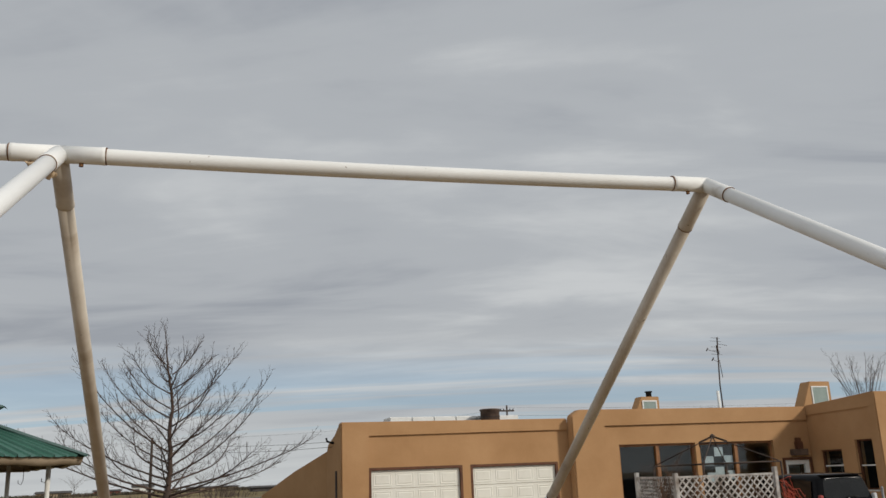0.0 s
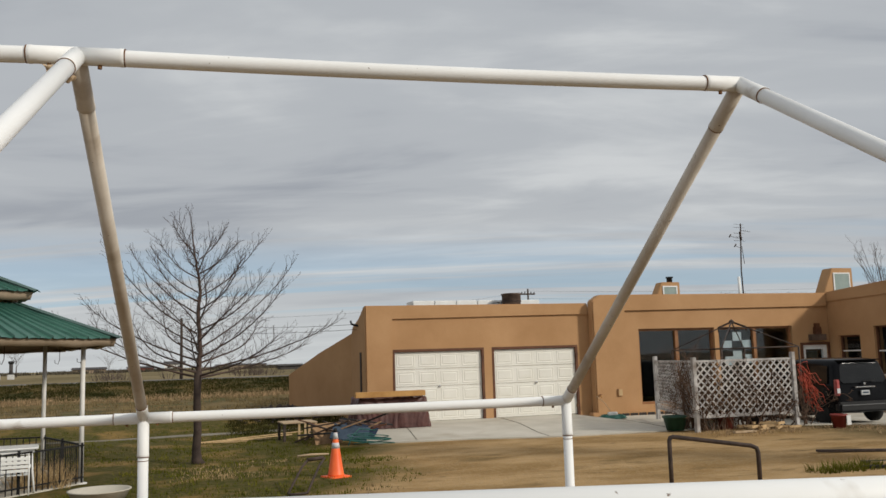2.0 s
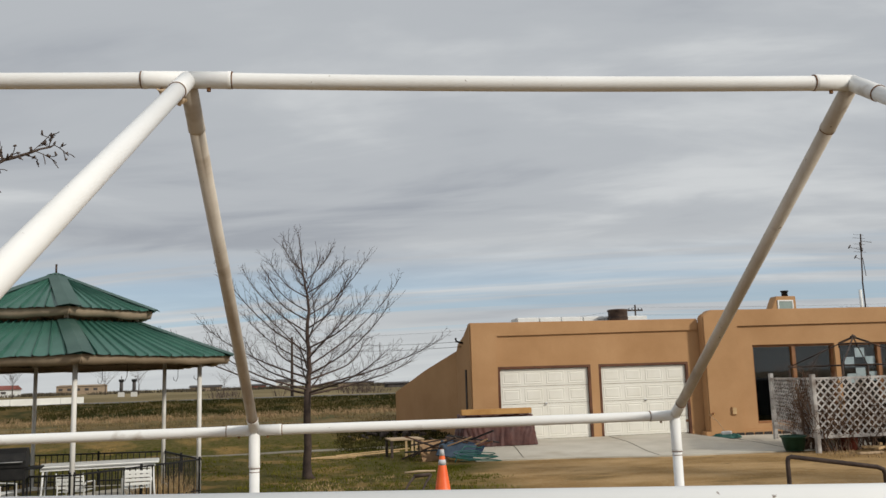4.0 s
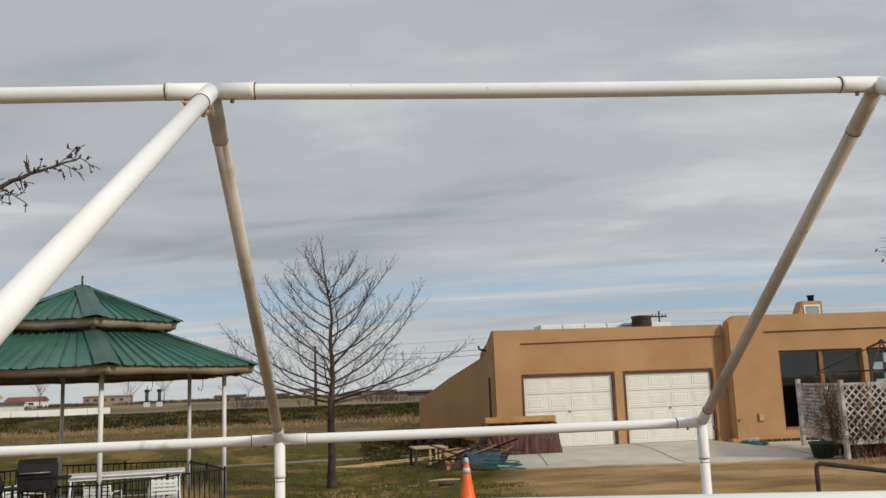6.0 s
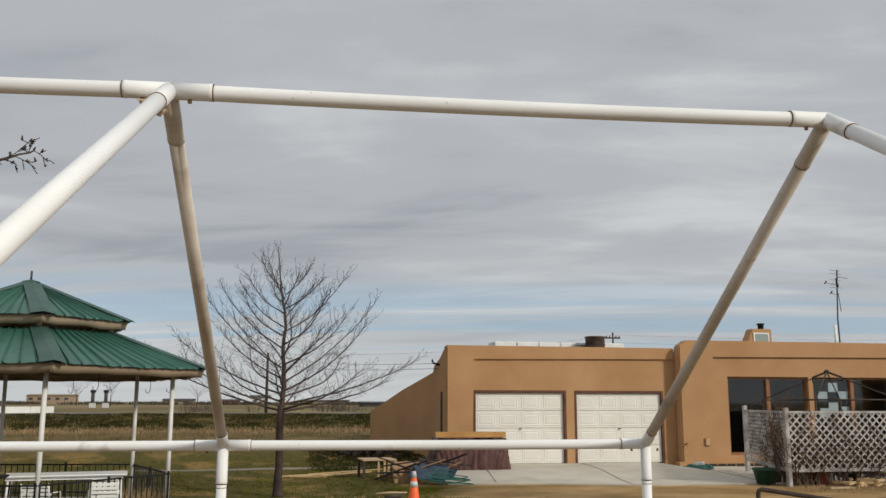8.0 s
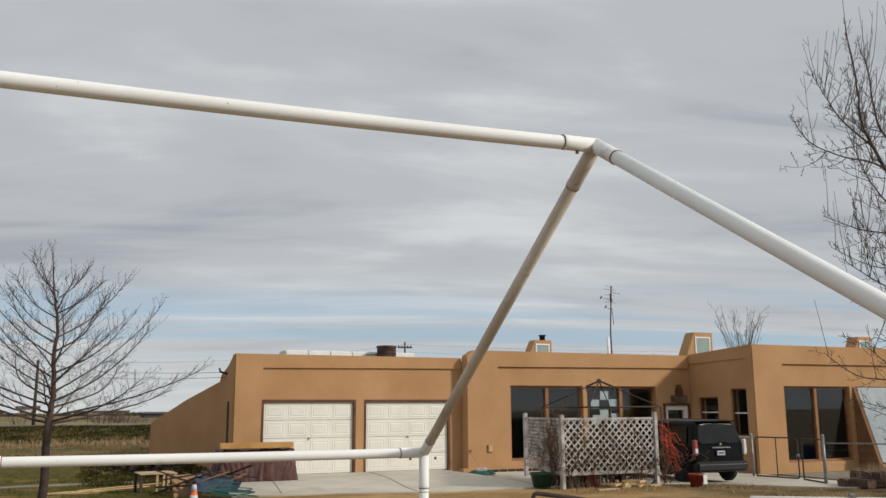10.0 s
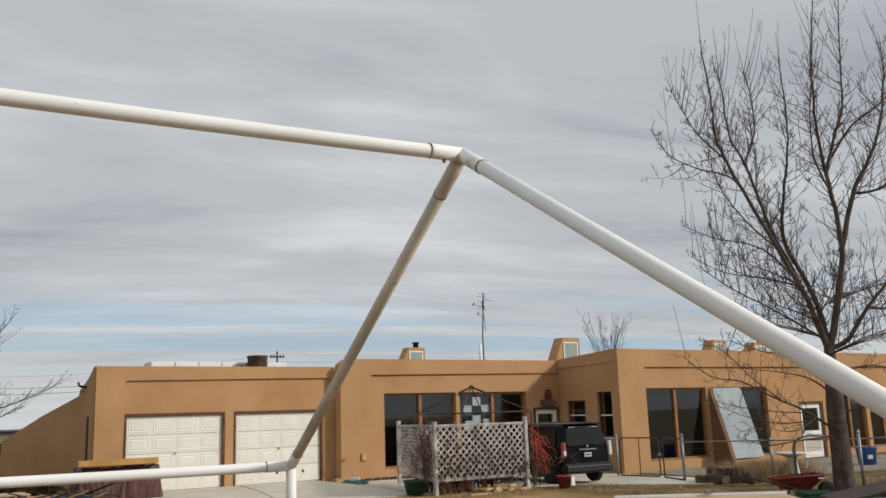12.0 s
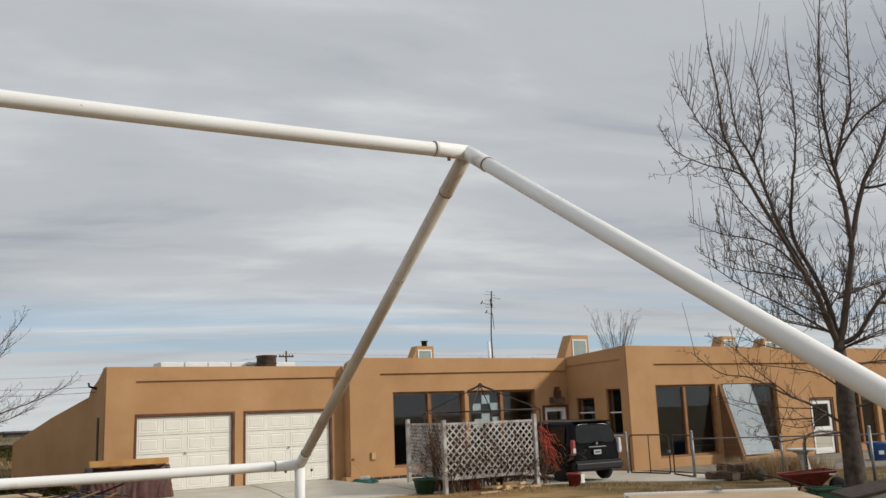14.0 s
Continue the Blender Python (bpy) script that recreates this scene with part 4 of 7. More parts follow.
def young_tree():
    rng = random.Random(11)
    t = thing("bare_tree", (0.32, 18.48, 0.0), "leafless young tree with a rounded spreading crown on the lawn", "tree")
    v, f = [], []
    tube_data([(0.02, 0, -0.05), (0.0, 0, 0.05), (-0.01, 0, 0.25), (0.015, 0, 0.6), (0.0, 0.02, 1.2), (0.02, 0, 1.8)], [0.15, 0.106, 0.086, 0.080, 0.075, 0.076], 12, v, f)
    raw("trunk", v, f, M["young_bark"], t)
    v, f = [], []
    limb(v, f, rng, [(0.02, 0, 1.72), (0.06, 0.02, 2.3), (0.02, 0.0, 3.0), (0.05, 0.02, 3.5), (-0.05, 0.0, 4.1), (-0.10, 0.02, 4.6), (-0.16, 0, 5.05)], 0.058, 0.004, 12, 0.5, 1, 0.4, 0.0028, 8, (0.4, 0.7), 0.55, 0.5, 0.06)
    count = 36
    for k in range(count):
        h = k / (count - 1)
        az = k * 2.39996 + 0.5 + rng.uniform(-0.25, 0.25)
        z = 1.66 + 2.5 * h ** 1.45
        L = (2.95 - 2.35 * h) * rng.uniform(0.78, 1.06)
        climb = L * (0.36 + 0.80 * h) * rng.uniform(0.65, 1.3)
        dx, dy = math.cos(az), math.sin(az)
        bend = rng.uniform(-0.16, 0.16) * L

        def way(u, w):
            return (0.03 + dx * L * u - dy * bend * w, dy * L * u + dx * bend * w, 0.0)
        pts = []
        for u, rise, w in ((0.02, 0.0, 0.0), (0.20, 0.12, 0.5), (0.44, 0.30, 1.0), (0.70, 0.57, 0.7), (0.88, 0.80, 0.2), (1.0, 1.0, -0.1)):
            p = way(u, w)
            pts.append((p[0], p[1], z + climb * rise))
        spine = limb(v, f, rng, pts, 0.026 - 0.012 * h, 0.0034, 0, 0.1, 1, 0.3, 0.003, 6)
        # long straight shoots set alternately, turning upwards
        n = len(spine) - 1
        shoots = 24 - int(10 * h)
        for i in range(shoots):
            u = 0.22 + 0.75 * (i + rng.random()) / shoots
            j = min(n - 1, int(u * n))
            axis = (spine[j + 1] - spine[j]).normalized()
            side = axis.cross(Vector((0, 0, 1))).normalized() * (1 if i % 2 else -1)
            d = axis * 0.75 + side * rng.uniform(0.25, 0.75) + Vector((0, 0, rng.uniform(-0.25, 0.5)))
            grow(v, f, rng, spine[j], d, rng.uniform(0.30, 0.95) * (1.1 - 0.45 * u) * (1.0 - 0.35 * h), 0.0060, 1, 0.22, 0.09, 0.55, 0.0028)
    raw("crown", v, f, M["young_twig"], t, "bare brown branches and fine twigs")


young_tree()


def big_tree():
    rng = random.Random(5)
    bx, by = 14.30, 9.22
    t = thing("bare_tree", (bx, by, ground_height(bx, by)), "tall leafless tree with many upright twiggy limbs", "tree")
    R = Vector((0.838, -0.546, 0))
    D = Vector((0.546, 0.838, 0))

    def at(u, z, d=0.0):
        return R * u + D * d + Vector((0, 0, z))

    v, f = [], []
    tube_data([at(-0.16, -0.1), at(-0.19, 0.15), at(-0.19, 0.9), at(-0.20, 1.8), at(-0.19, 2.85)], [0.24, 0.19, 0.165, 0.150, 0.085], 14, v, f)
    raw("trunk", v, f, M["bark"], t)
    v, f = [], []

    def bough(way, d0, d1, r0, r1, twigs, reach, level=1, lift=0.30, shoots=6):
        n = len(way) - 1
        pts = limb(v, f, rng, [at(u, z, d0 + (d1 - d0) * i / n) for i, (u, z) in enumerate(way)], r0 * 0.76, r1 * 0.8, int(twigs * 1.05), reach * 0.75, level, lift + 0.12, 0.0036)
        if way[0][1] > 2.6:
            for k in range(twigs // 4):
                i = int((0.10 + 0.74 * (k + rng.random()) / (twigs // 4)) * (len(pts) - 2))
                axis = (pts[i + 1] - pts[i]).normalized()
                side = axis.cross(Vector((rng.uniform(-1, 1), rng.uniform(-1, 1), rng.uniform(-0.4, 0.4)))).normalized()
                grow(v, f, rng, pts[i], axis * 0.45 + side * 0.9, rng.uniform(0.6, 1.15), 0.009, 2, 0.50, 0.10, 0.9, 0.0040)
        # long upright shoots near the end
        for k in range(shoots):
            i = int((0.70 + 0.29 * k / max(1, shoots - 1)) * (len(pts) - 1))
            s = Vector((rng.uniform(-0.45, 0.5), rng.uniform(-0.5, 0.5), 1.0))
            grow(v, f, rng, pts[i], s, rng.uniform(0.7, 1.45), 0.0075, 1 if k % 3 == 0 else 0, 0.50, 0.06, 0.35, 0.0040)

    bough([(-0.19, 2.7), (-0.34, 3.16), (-0.55, 3.7), (-1.0, 4.6), (-1.62, 5.85), (-1.92, 6.5), (-2.0, 7.4), (-2.1, 8.3)], 0, -0.5, 0.085, 0.010, 58, 0.85)
    bough([(-0.32, 3.1), (-0.53, 3.97), (-0.92, 5.06), (-1.22, 6.3), (-1.42, 6.9), (-1.44, 7.9), (-1.5, 8.3)], 0, 0.7, 0.060, 0.009, 52, 0.85)
    bough([(-0.18, 2.8), (-0.35, 3.76), (-0.74, 4.7), (-0.68, 5.5), (-0.5, 6.36), (-0.42, 7.2), (-0.45, 8.3)], 0, 0.2, 0.070, 0.009, 52, 0.8)
    bough([(-0.18, 2.8), (0.05, 3.74), (0.2, 4.63), (0.08, 5.7), (-0.05, 6.6), (-0.06, 7.8), (0.1, 9.2)], 0, -0.3, 0.095, 0.010, 56, 0.85)
    bough([(0.06, 6.0), (0.23, 6.67), (0.35, 7.12), (0.33, 7.81), (0.40, 9.2)], -0.18, -0.7, 0.045, 0.008, 36, 0.7)
    bough([(0.17, 4.5), (0.53, 5.55), (0.93, 6.19), (1.29, 6.97), (1.51, 7.93), (1.57, 8.6)], -0.1, 0.3, 0.070, 0.009, 46, 0.85)
    bough([(0.55, 5.6), (0.88, 5.6), (1.19, 5.75), (1.8, 6.2), (2.1, 7.0)], 0.05, -0.5, 0.040, 0.008, 26, 0.7)
    bough([(0.07, 6.1), (0.51, 6.74), (0.99, 7.09), (1.36, 7.48), (1.6, 8.2)], -0.2, -0.6, 0.035, 0.007, 26, 0.65)
    bough([(-1.60, 5.80), (-1.9, 5.92), (-2.36, 6.02), (-2.87, 6.28), (-3.15, 6.75)], -0.3, -0.6, 0.026, 0.006, 22, 0.50, shoots=1)
    bough([(-0.76, 4.10), (-1.01, 4.5), (-1.36, 4.75), (-1.92, 4.91), (-2.46, 5.2)], -0.12, 0.5, 0.028, 0.006, 24, 0.6, shoots=3)
    bough([(-1.22, 6.3), (-0.99, 6.77), (-0.9, 7.16), (-0.92, 7.8), (-1.0, 8.2)], 0.42, 0.6, 0.030, 0.007, 26, 0.65)
    bough([(-1.80, 6.2), (-2.19, 6.71), (-2.37, 7.16), (-2.55, 7.7)], -0.32, 0.1, 0.025, 0.006, 20, 0.6)
    bough([(-0.16, 2.8), (0.14, 2.98), (0.52, 3.53), (0.93, 3.99), (1.6, 4.9), (2.0, 6.0)], 0, -0.4, 0.070, 0.009, 38, 0.8)
    bough([(0.5, 3.5), (1.0, 3.5), (1.6, 3.8), (2.3, 4.5)], -0.15, 0.5, 0.040, 0.008, 24, 0.7)
    bough([(-0.3, 3.0), (-0.9, 3.5), (-1.6, 4.0), (-2.1, 4.5)], 0.0, 0.9, 0.032, 0.006, 26, 0.65)
    bough([(-1.0, 4.6), (-1.5, 4.95), (-2.0, 5.5), (-2.3, 6.1)], -0.2, -0.9, 0.028, 0.006, 24, 0.6)
    bough([(-0.9, 5.0), (-0.95, 5.8), (-0.8, 6.6), (-0.75, 7.6)], 0.3, 1.2, 0.030, 0.006, 28, 0.65)
    bough([(0.1, 5.5), (-0.25, 6.1), (-0.35, 6.9), (-0.3, 7.8)], -0.2, -0.9, 0.030, 0.006, 28, 0.65)
    # many small branches low in the crown, all round the trunk
    for k in range(15):
        az = k * 2.4 + rng.uniform(-0.3, 0.3)
        z0 = 2.7 + 1.5 * (k % 5) / 5
        L = rng.uniform(1.3, 2.2)
        c, s = math.cos(az), math.sin(az)
        u0 = -0.2 - (0.28 if c < 0 else -0.12) * max(0, z0 - 2.8)
        bough([(u0, z0), (u0 + c * L * 0.35, z0 + 0.12 * L), (u0 + c * L * 0.7, z0 + 0.22 * L), (u0 + c * L, z0 + 0.42 * L)], 0, s * L, 0.022, 0.005, 18, 0.5, 1, 0.25, 2)
    # low branches that reach across the house front
    bough([(-0.22, 1.40), (-0.84, 1.79), (-1.27, 1.97), (-1.86, 2.27), (-2.41, 2.37), (-2.9, 2.73)], 0, -0.5, 0.034, 0.007, 20, 0.6, 1, 0.2, 2)
    bough([(-0.2, 1.32), (-1.0, 1.25), (-1.57, 1.21), (-2.0, 1.34)], 0, -0.5, 0.026, 0.006, 15, 0.45, 1, 0.15, 1)
    bough([(-0.2, 2.0), (-0.5, 2.3), (-0.9, 2.43), (-1.6, 2.55)], 0, 0.6, 0.026, 0.006, 16, 0.5, 1, 0.1, 1)
    bough([(-0.5, 1.6), (-0.9, 1.55), (-1.4, 1.6), (-2.1, 1.9)], -0.1, 0.6, 0.020, 0.005, 16, 0.5, 1, 0.1, 1)
    bough([(-0.3, 2.5), (-0.8, 2.7), (-1.5, 2.75), (-2.2, 2.95)], 0, -0.8, 0.026, 0.006, 20, 0.55, 1, 0.1, 1)
    bough([(-0.15, 1.7), (0.5, 1.85), (1.2, 2.1), (1.9, 2.6)], 0, -0.4, 0.030, 0.006, 18, 0.55, 1, 0.2, 2)
    bough([(-0.1, 2.4), (0.6, 2.5), (1.3, 2.4), (2.0, 2.6)], 0, 0.6, 0.030, 0.006, 20, 0.6, 1, 0.1, 1)
    bough([(-1.2, 1.95), (-1.7, 2.35), (-2.1, 2.75), (-2.5, 3.0)], -0.2, -0.4, 0.016, 0.005, 18, 0.5, 1, 0.3, 1)
    bough([(-0.6, 1.62), (-1.1, 1.42), (-1.7, 1.5), (-2.2, 1.45)], -0.1, -0.9, 0.016, 0.005, 18, 0.5, 1, 0.1, 1)
    bough([(-0.7, 1.72), (-1.2, 1.75), (-1.8, 1.85), (-2.3, 2.0)], -0.1, 0.3, 0.016, 0.005, 18, 0.5, 1, 0.1, 1)
    raw("crown", v, f, M["twig"], t, "bare upright limbs with fine twigs")


big_tree()


def edge_tree():
    """Only its outermost branch reaches into view."""
    rng = random.Random(23)
    t = thing("bare_tree", (-6.2, 7.2, 0.0), "leafless tree with knobbly budding branch tips", "tree")
    v, f = [], []
    tube_data([(0, 0, -0.05), (0, 0, 1.2), (0.1, 0, 2.2)], [0.17, 0.13, 0.12], 10, v, f)
    raw("trunk", v, f, M["bark"], t)
    v, f = [], []
    limb(v, f, rng, [(0.1, 0, 2.1), (1.4, -0.5, 2.6), (2.9, -0.9, 2.85), (3.75, -1.1, 3.10), (4.08, -1.12, 3.27), (4.36, -1.12, 3.40), (4.62, -1.1, 3.50)], 0.045, 0.005, 22, 0.32, 1, -0.15, 0.0035, 7, (0.5, 1.1), 0.3, 1.0, 0.22)
    limb(v, f, rng, [(0.1, 0, 2.0), (1.6, -0.4, 2.35), (3.0, -0.9, 2.30), (3.92, -1.15, 2.36)], 0.06, 0.006, 18, 0.40, 1, 0.25, 0.005)
    limb(v, f, rng, [(0.1, 0, 2.2), (-0.4, 0.3, 3.2), (-1.0, 0.6, 4.3)], 0.08, 0.01, 20, 0.9, 1, 0.4, 0.005)
    n = len(v)
    for k in range(320):
        i = rng.randrange(n)
        p = Vector(v[i])
        if p.x > 2.6:
            tube_data([p, p + Vector((rng.uniform(-0.02, 0.02), rng.uniform(-0.02, 0.02), rng.uniform(0.0, 0.03)))], [0.009, 0.004], 5, v, f)
    raw("crown", v, f, M["twig"], t, "knobbly bare branches")


edge_tree()


def far_tree(x, y, h, w, seed, label):
    rng = random.Random(seed)
    t = thing("bare_tree", (x, y, ground_height(x, y) if y > 34 else 0), label, "tree", "far bare trees")
    v, f = [], []
    tube_data([(0, 0, -0.1), (0, 0, h * 0.35)], [0.02 * h, 0.012 * h], 7, v, f)
    raw("trunk", v, f, M["bark"], t)
    v, f = [], []
    for k in range(16):
        az, s = k * 2.4, rng.uniform(0.5, 1.0)
        dx, dy = math.cos(az) * w * 0.5 * s, math.sin(az) * w * 0.5 * s
        z0 = h * rng.uniform(0.25, 0.55)
        limb(v, f, rng, [(0, 0, z0), (dx * 0.5, dy * 0.5, z0 + (h - z0) * 0.45), (dx, dy, z0 + (h - z0) * rng.uniform(0.7, 1.0))], 0.0040 * h, 0.0008 * h, 9, h * 0.15, 1, 0.4, 0.0006 * h, 5)
    raw("crown", v, f, M["twig"], t, "bare twiggy crown")


far_tree(38.9, 41.0, 7.7, 3.2, 3, "leafless tree standing behind the house roof")
for k, (x, y, h, w) in enumerate(((-24, 150, 5, 6), (-12, 170, 4, 6), (4, 120, 4, 7), (6.5, 122, 3.4, 6), (2, 118, 3, 6), (-46, 160, 6, 6), (9, 118, 3, 5), (-34, 175, 5, 7))):
    far_tree(x, y, h, w, 40 + k, "small leafless tree or shrub far across the road")


# ---- the green-roofed gazebo ----
def gazebo():
    cx, cy = -4.12, 16.5
    g = thing("gazebo", (cx, cy, 0.0), "six-sided gazebo with a two-tier green metal roof on white posts", "gazebo")
    toward = math.atan2(-cy, -cx)
    ang = [toward + radians(6.8 + 60 * k) for k in range(6)]

    def at(k, r, z):
        return Vector((math.cos(ang[k % 6]) * r, math.sin(ang[k % 6]) * r, z))

    def tier(r0, z0, r1, z1, sag):
        for k in range(6):
            a0, b0, a1, b1 = at(k, r0, z0), at(k + 1, r0, z0), at(k, r1, z1), at(k + 1, r1, z1)
            bm = bmesh.new()
            n = 13 if r0 > 2.5 else 9
            nrm = (b0 - a0).cross(a1 - a0).normalized()
            if nrm.z < 0:
                nrm = -nrm
            lo, hi = [], []
            for i in range(n * 5 + 1):
                t = (i // 5 + (0, 0.06, 0.12, 0.45, 0.80)[i % 5]) / n
                rib = 0.034 if i % 5 == 1 else 0.0
                p = a0.lerp(b0, t) + nrm * rib
                p.z -= sag * 4 * t * (1 - t) + 0.008 * math.sin(i * 1.7 + k)
                q = a1.lerp(b1, t) + nrm * rib
                lo.append(bm.verts.new(p)), hi.append(bm.verts.new(q))
            for i in range(n * 5):
                bm.faces.new((lo[i], lo[i + 1], hi[i + 1], hi[i]))
            part("roof_panel", bm, M["green_roof"], g)
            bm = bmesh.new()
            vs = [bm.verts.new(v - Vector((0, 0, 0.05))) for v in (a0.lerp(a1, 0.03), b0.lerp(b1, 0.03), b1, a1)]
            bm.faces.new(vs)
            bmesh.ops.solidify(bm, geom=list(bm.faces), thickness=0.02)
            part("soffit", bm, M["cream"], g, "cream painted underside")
            # deep fascia cloth under the eave, its lower edge uneven
            bm = bmesh.new()
            f0, f1 = a0.lerp(a1, 0.035), b0.lerp(b1, 0.035)
            inner = Vector((-(f0 + f1).x, -(f0 + f1).y, 0)).normalized()
            rows = []
            for j in range(4):
                rows.append([])
                for i in range(25):
                    t = i / 24
                    p = f0.lerp(f1, t) + inner * (0.0, 0.012, 0.05, 0.12)[j]
                    p.z -= (0.03 + sag * 4 * t * (1 - t), 0.09, 0.17, 0.155)[j] + (0.035 * noise.noise((t * 5, k * 3.1, r0)) if j else 0)
                    rows[-1].append(bm.verts.new(p))
            for lo_row, hi_row in zip(rows, rows[1:]):
                for i in range(24):
                    bm.faces.new((lo_row[i], lo_row[i + 1], hi_row[i + 1], hi_row[i]))
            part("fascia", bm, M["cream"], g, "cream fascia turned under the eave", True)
            bm = bmesh.new()
            c0, c1 = at(k, r0 + 0.02, z0 + 0.035), at(k, r1, z1 + 0.035)
            w = at(k, 1, 0).cross(Vector((0, 0, 1))) * 0.18
            u = Vector((0, 0, -0.035))
            vs = [bm.verts.new(v) for v in (c0 - w + u, c0, c0 + w + u, c1 + w * 0.8 + u, c1, c1 - w * 0.8 + u)]
            bm.faces.new((vs[0], vs[1], vs[4], vs[5])), bm.faces.new((vs[1], vs[2], vs[3], vs[4]))
            part("hip_cap", bm, M["green_cap"], g, "wide greyish green hip cap")

    tier(3.16, 2.40, 1.50, 3.02, 0.02)
    tier(1.79, 3.22, 0.03, 3.93, 0.01)
    tube("finial", [(0, 0, 3.9), (0, 0, 4.12)], 0.018, M["rusty_black"], g, "thin dark finial", 8)
    for k in range(6):
        p = at(k, 2.57, 0)
        post = tube("post", [(p.x, p.y, 0), (p.x, p.y, 2.36)], 0.038, M["post_white"], g, sides=16)
        part("post_base", lathe(bmesh.new(), [(0.10, 0), (0.10, 0.02), (0.062, 0.03)], 14, (p.x, p.y, 0)), M["post_white"], post)
        q = at(k, 1.45, 0)
        tube("upper_post", [(q.x, q.y, 2.75), (q.x, q.y, 3.24)], 0.04, M["post_white"], g, sides=10)
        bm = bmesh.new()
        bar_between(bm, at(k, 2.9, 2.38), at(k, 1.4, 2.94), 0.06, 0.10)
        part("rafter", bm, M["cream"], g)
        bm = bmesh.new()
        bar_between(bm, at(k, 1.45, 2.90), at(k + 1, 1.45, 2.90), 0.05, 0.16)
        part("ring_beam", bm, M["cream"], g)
    for k, t in ((0, 0.35), (1, 0.2), (1, 0.75), (2, 0.5)):
        p = at(k, 2.7, 2.30).lerp(at(k + 1, 2.7, 2.30), t)
        tube("hook", [p, p - Vector((0, 0, 0.22)), p - Vector((0.03, 0, 0.30)), p - Vector((0.08, 0, 0.27)), p - Vector((0.08, 0, 0.22))], 0.006, M["rusty_black"], g, "thin hanging wire hook", 5)
    # concrete pad
    bm = bmesh.new()
    lathe(bm, [(2.62, -0.1), (2.62, 0.02)], 6)
    bmesh.ops.transform(bm, matrix=Matrix.Translation((cx, cy, 0)) @ Matrix.Rotation(ang[0], 4, "Z"), verts=bm.verts)
    tagged(part("pavement", bm, M["concrete"]), "pale concrete pad under the gazebo", "pavement", kind="structure")
    # low fence panels between the posts
    for k in range(6):
        a, b = at(k, 2.60, 0) + Vector((cx, cy, 0.02)), at(k + 1, 2.60, 0) + Vector((cx, cy, 0.02))
        d = (b - a)
        fe = thing("metal_fence", tuple(a), "low black metal picket fence panel round the gazebo", "fence", "fence panels round the gazebo", turn=math.degrees(math.atan2(d.y, d.x)))
        L = d.length
        part("top_rail", boxes((0, L, -0.014, 0.014, 0.60, 0.628)), M["black_metal"], fe)
        part("bottom_rail", boxes((0, L, -0.012, 0.012, 0.08, 0.104)), M["black_metal"], fe)
        n = int(L / 0.115)
        for i in range(n + 1):
            x = 0.03 + (L - 0.06) * i / n
            big = i % 11 == 0
            w = 0.016 if big else 0.007
            part("picket", boxes((x - w, x + w, -w, w, 0, 0.66 if big else 0.60)), M["black_metal"], fe)


gazebo()


def garden_table(x, y, turn):
    t = thing("garden_table", (x, y, 0.02), "long white metal garden table under the gazebo", "table", turn=turn)
    part("tabletop", boxes((-0.92, 0.92, -0.36, 0.36, 0.655, 0.685), bevel=0.012), M["white_plain"], t)
    part("apron", boxes((-0.86, 0.86, -0.31, -0.29, 0.61, 0.655), (-0.86, 0.86, 0.29, 0.31, 0.61, 0.655)), M["white_plain"], t)
    for a in (-0.82, 0.82):
        for b in (-0.28, 0.28):
            tube("leg", [(a, b, 0.66), (a * 1.02, b * 1.04, 0.3), (a * 1.06, b * 1.1, 0.0)], 0.016, M["white_plain"], t, sides=8)


garden_table(-3.08, 15.45, 8)


def garden_chair(x, y, turn, label):
    c = thing("garden_chair", (x, y, 0.02), label, "chair", "white garden chairs", turn=turn)
    c.scale = (0.82, 0.82, 0.82)
    for k in range(5):
        part("slat", boxes((-0.24 + k * 0.1, -0.16 + k * 0.1, -0.24, 0.24, 0.36, 0.375), bevel=0.004), M["white_plain"], c)
    for k in range(4):
        z = 0.42 + k * 0.075
        part("slat", boxes((-0.25, 0.25, 0.24 + k * 0.025, 0.255 + k * 0.025, z, z + 0.055), bevel=0.004), M["white_plain"], c)
    for s in (-1, 1):
        tube("frame", [(s * 0.27, -0.26, 0.0), (s * 0.27, -0.25, 0.52), (s * 0.27, 0.18, 0.54), (s * 0.27, 0.26, 0.50)], 0.014, M["white_plain"], c, sides=8)
        tube("back_post", [(s * 0.25, 0.30, 0.0), (s * 0.25, 0.24, 0.40), (s * 0.25, 0.32, 0.72)], 0.014, M["white_plain"], c, sides=8)


garden_chair(-2.45, 15.12, 190, "white slatted garden chair pulled up to the long table")
garden_chair(-3.35, 15.0, 172, "white slatted garden chair pulled up to the long table")
garden_chair(-2.62, 16.35, 10, "white slatted garden chair behind the long table")
garden_chair(-4.55, 15.1, 75, "white slatted garden chair near the grills")


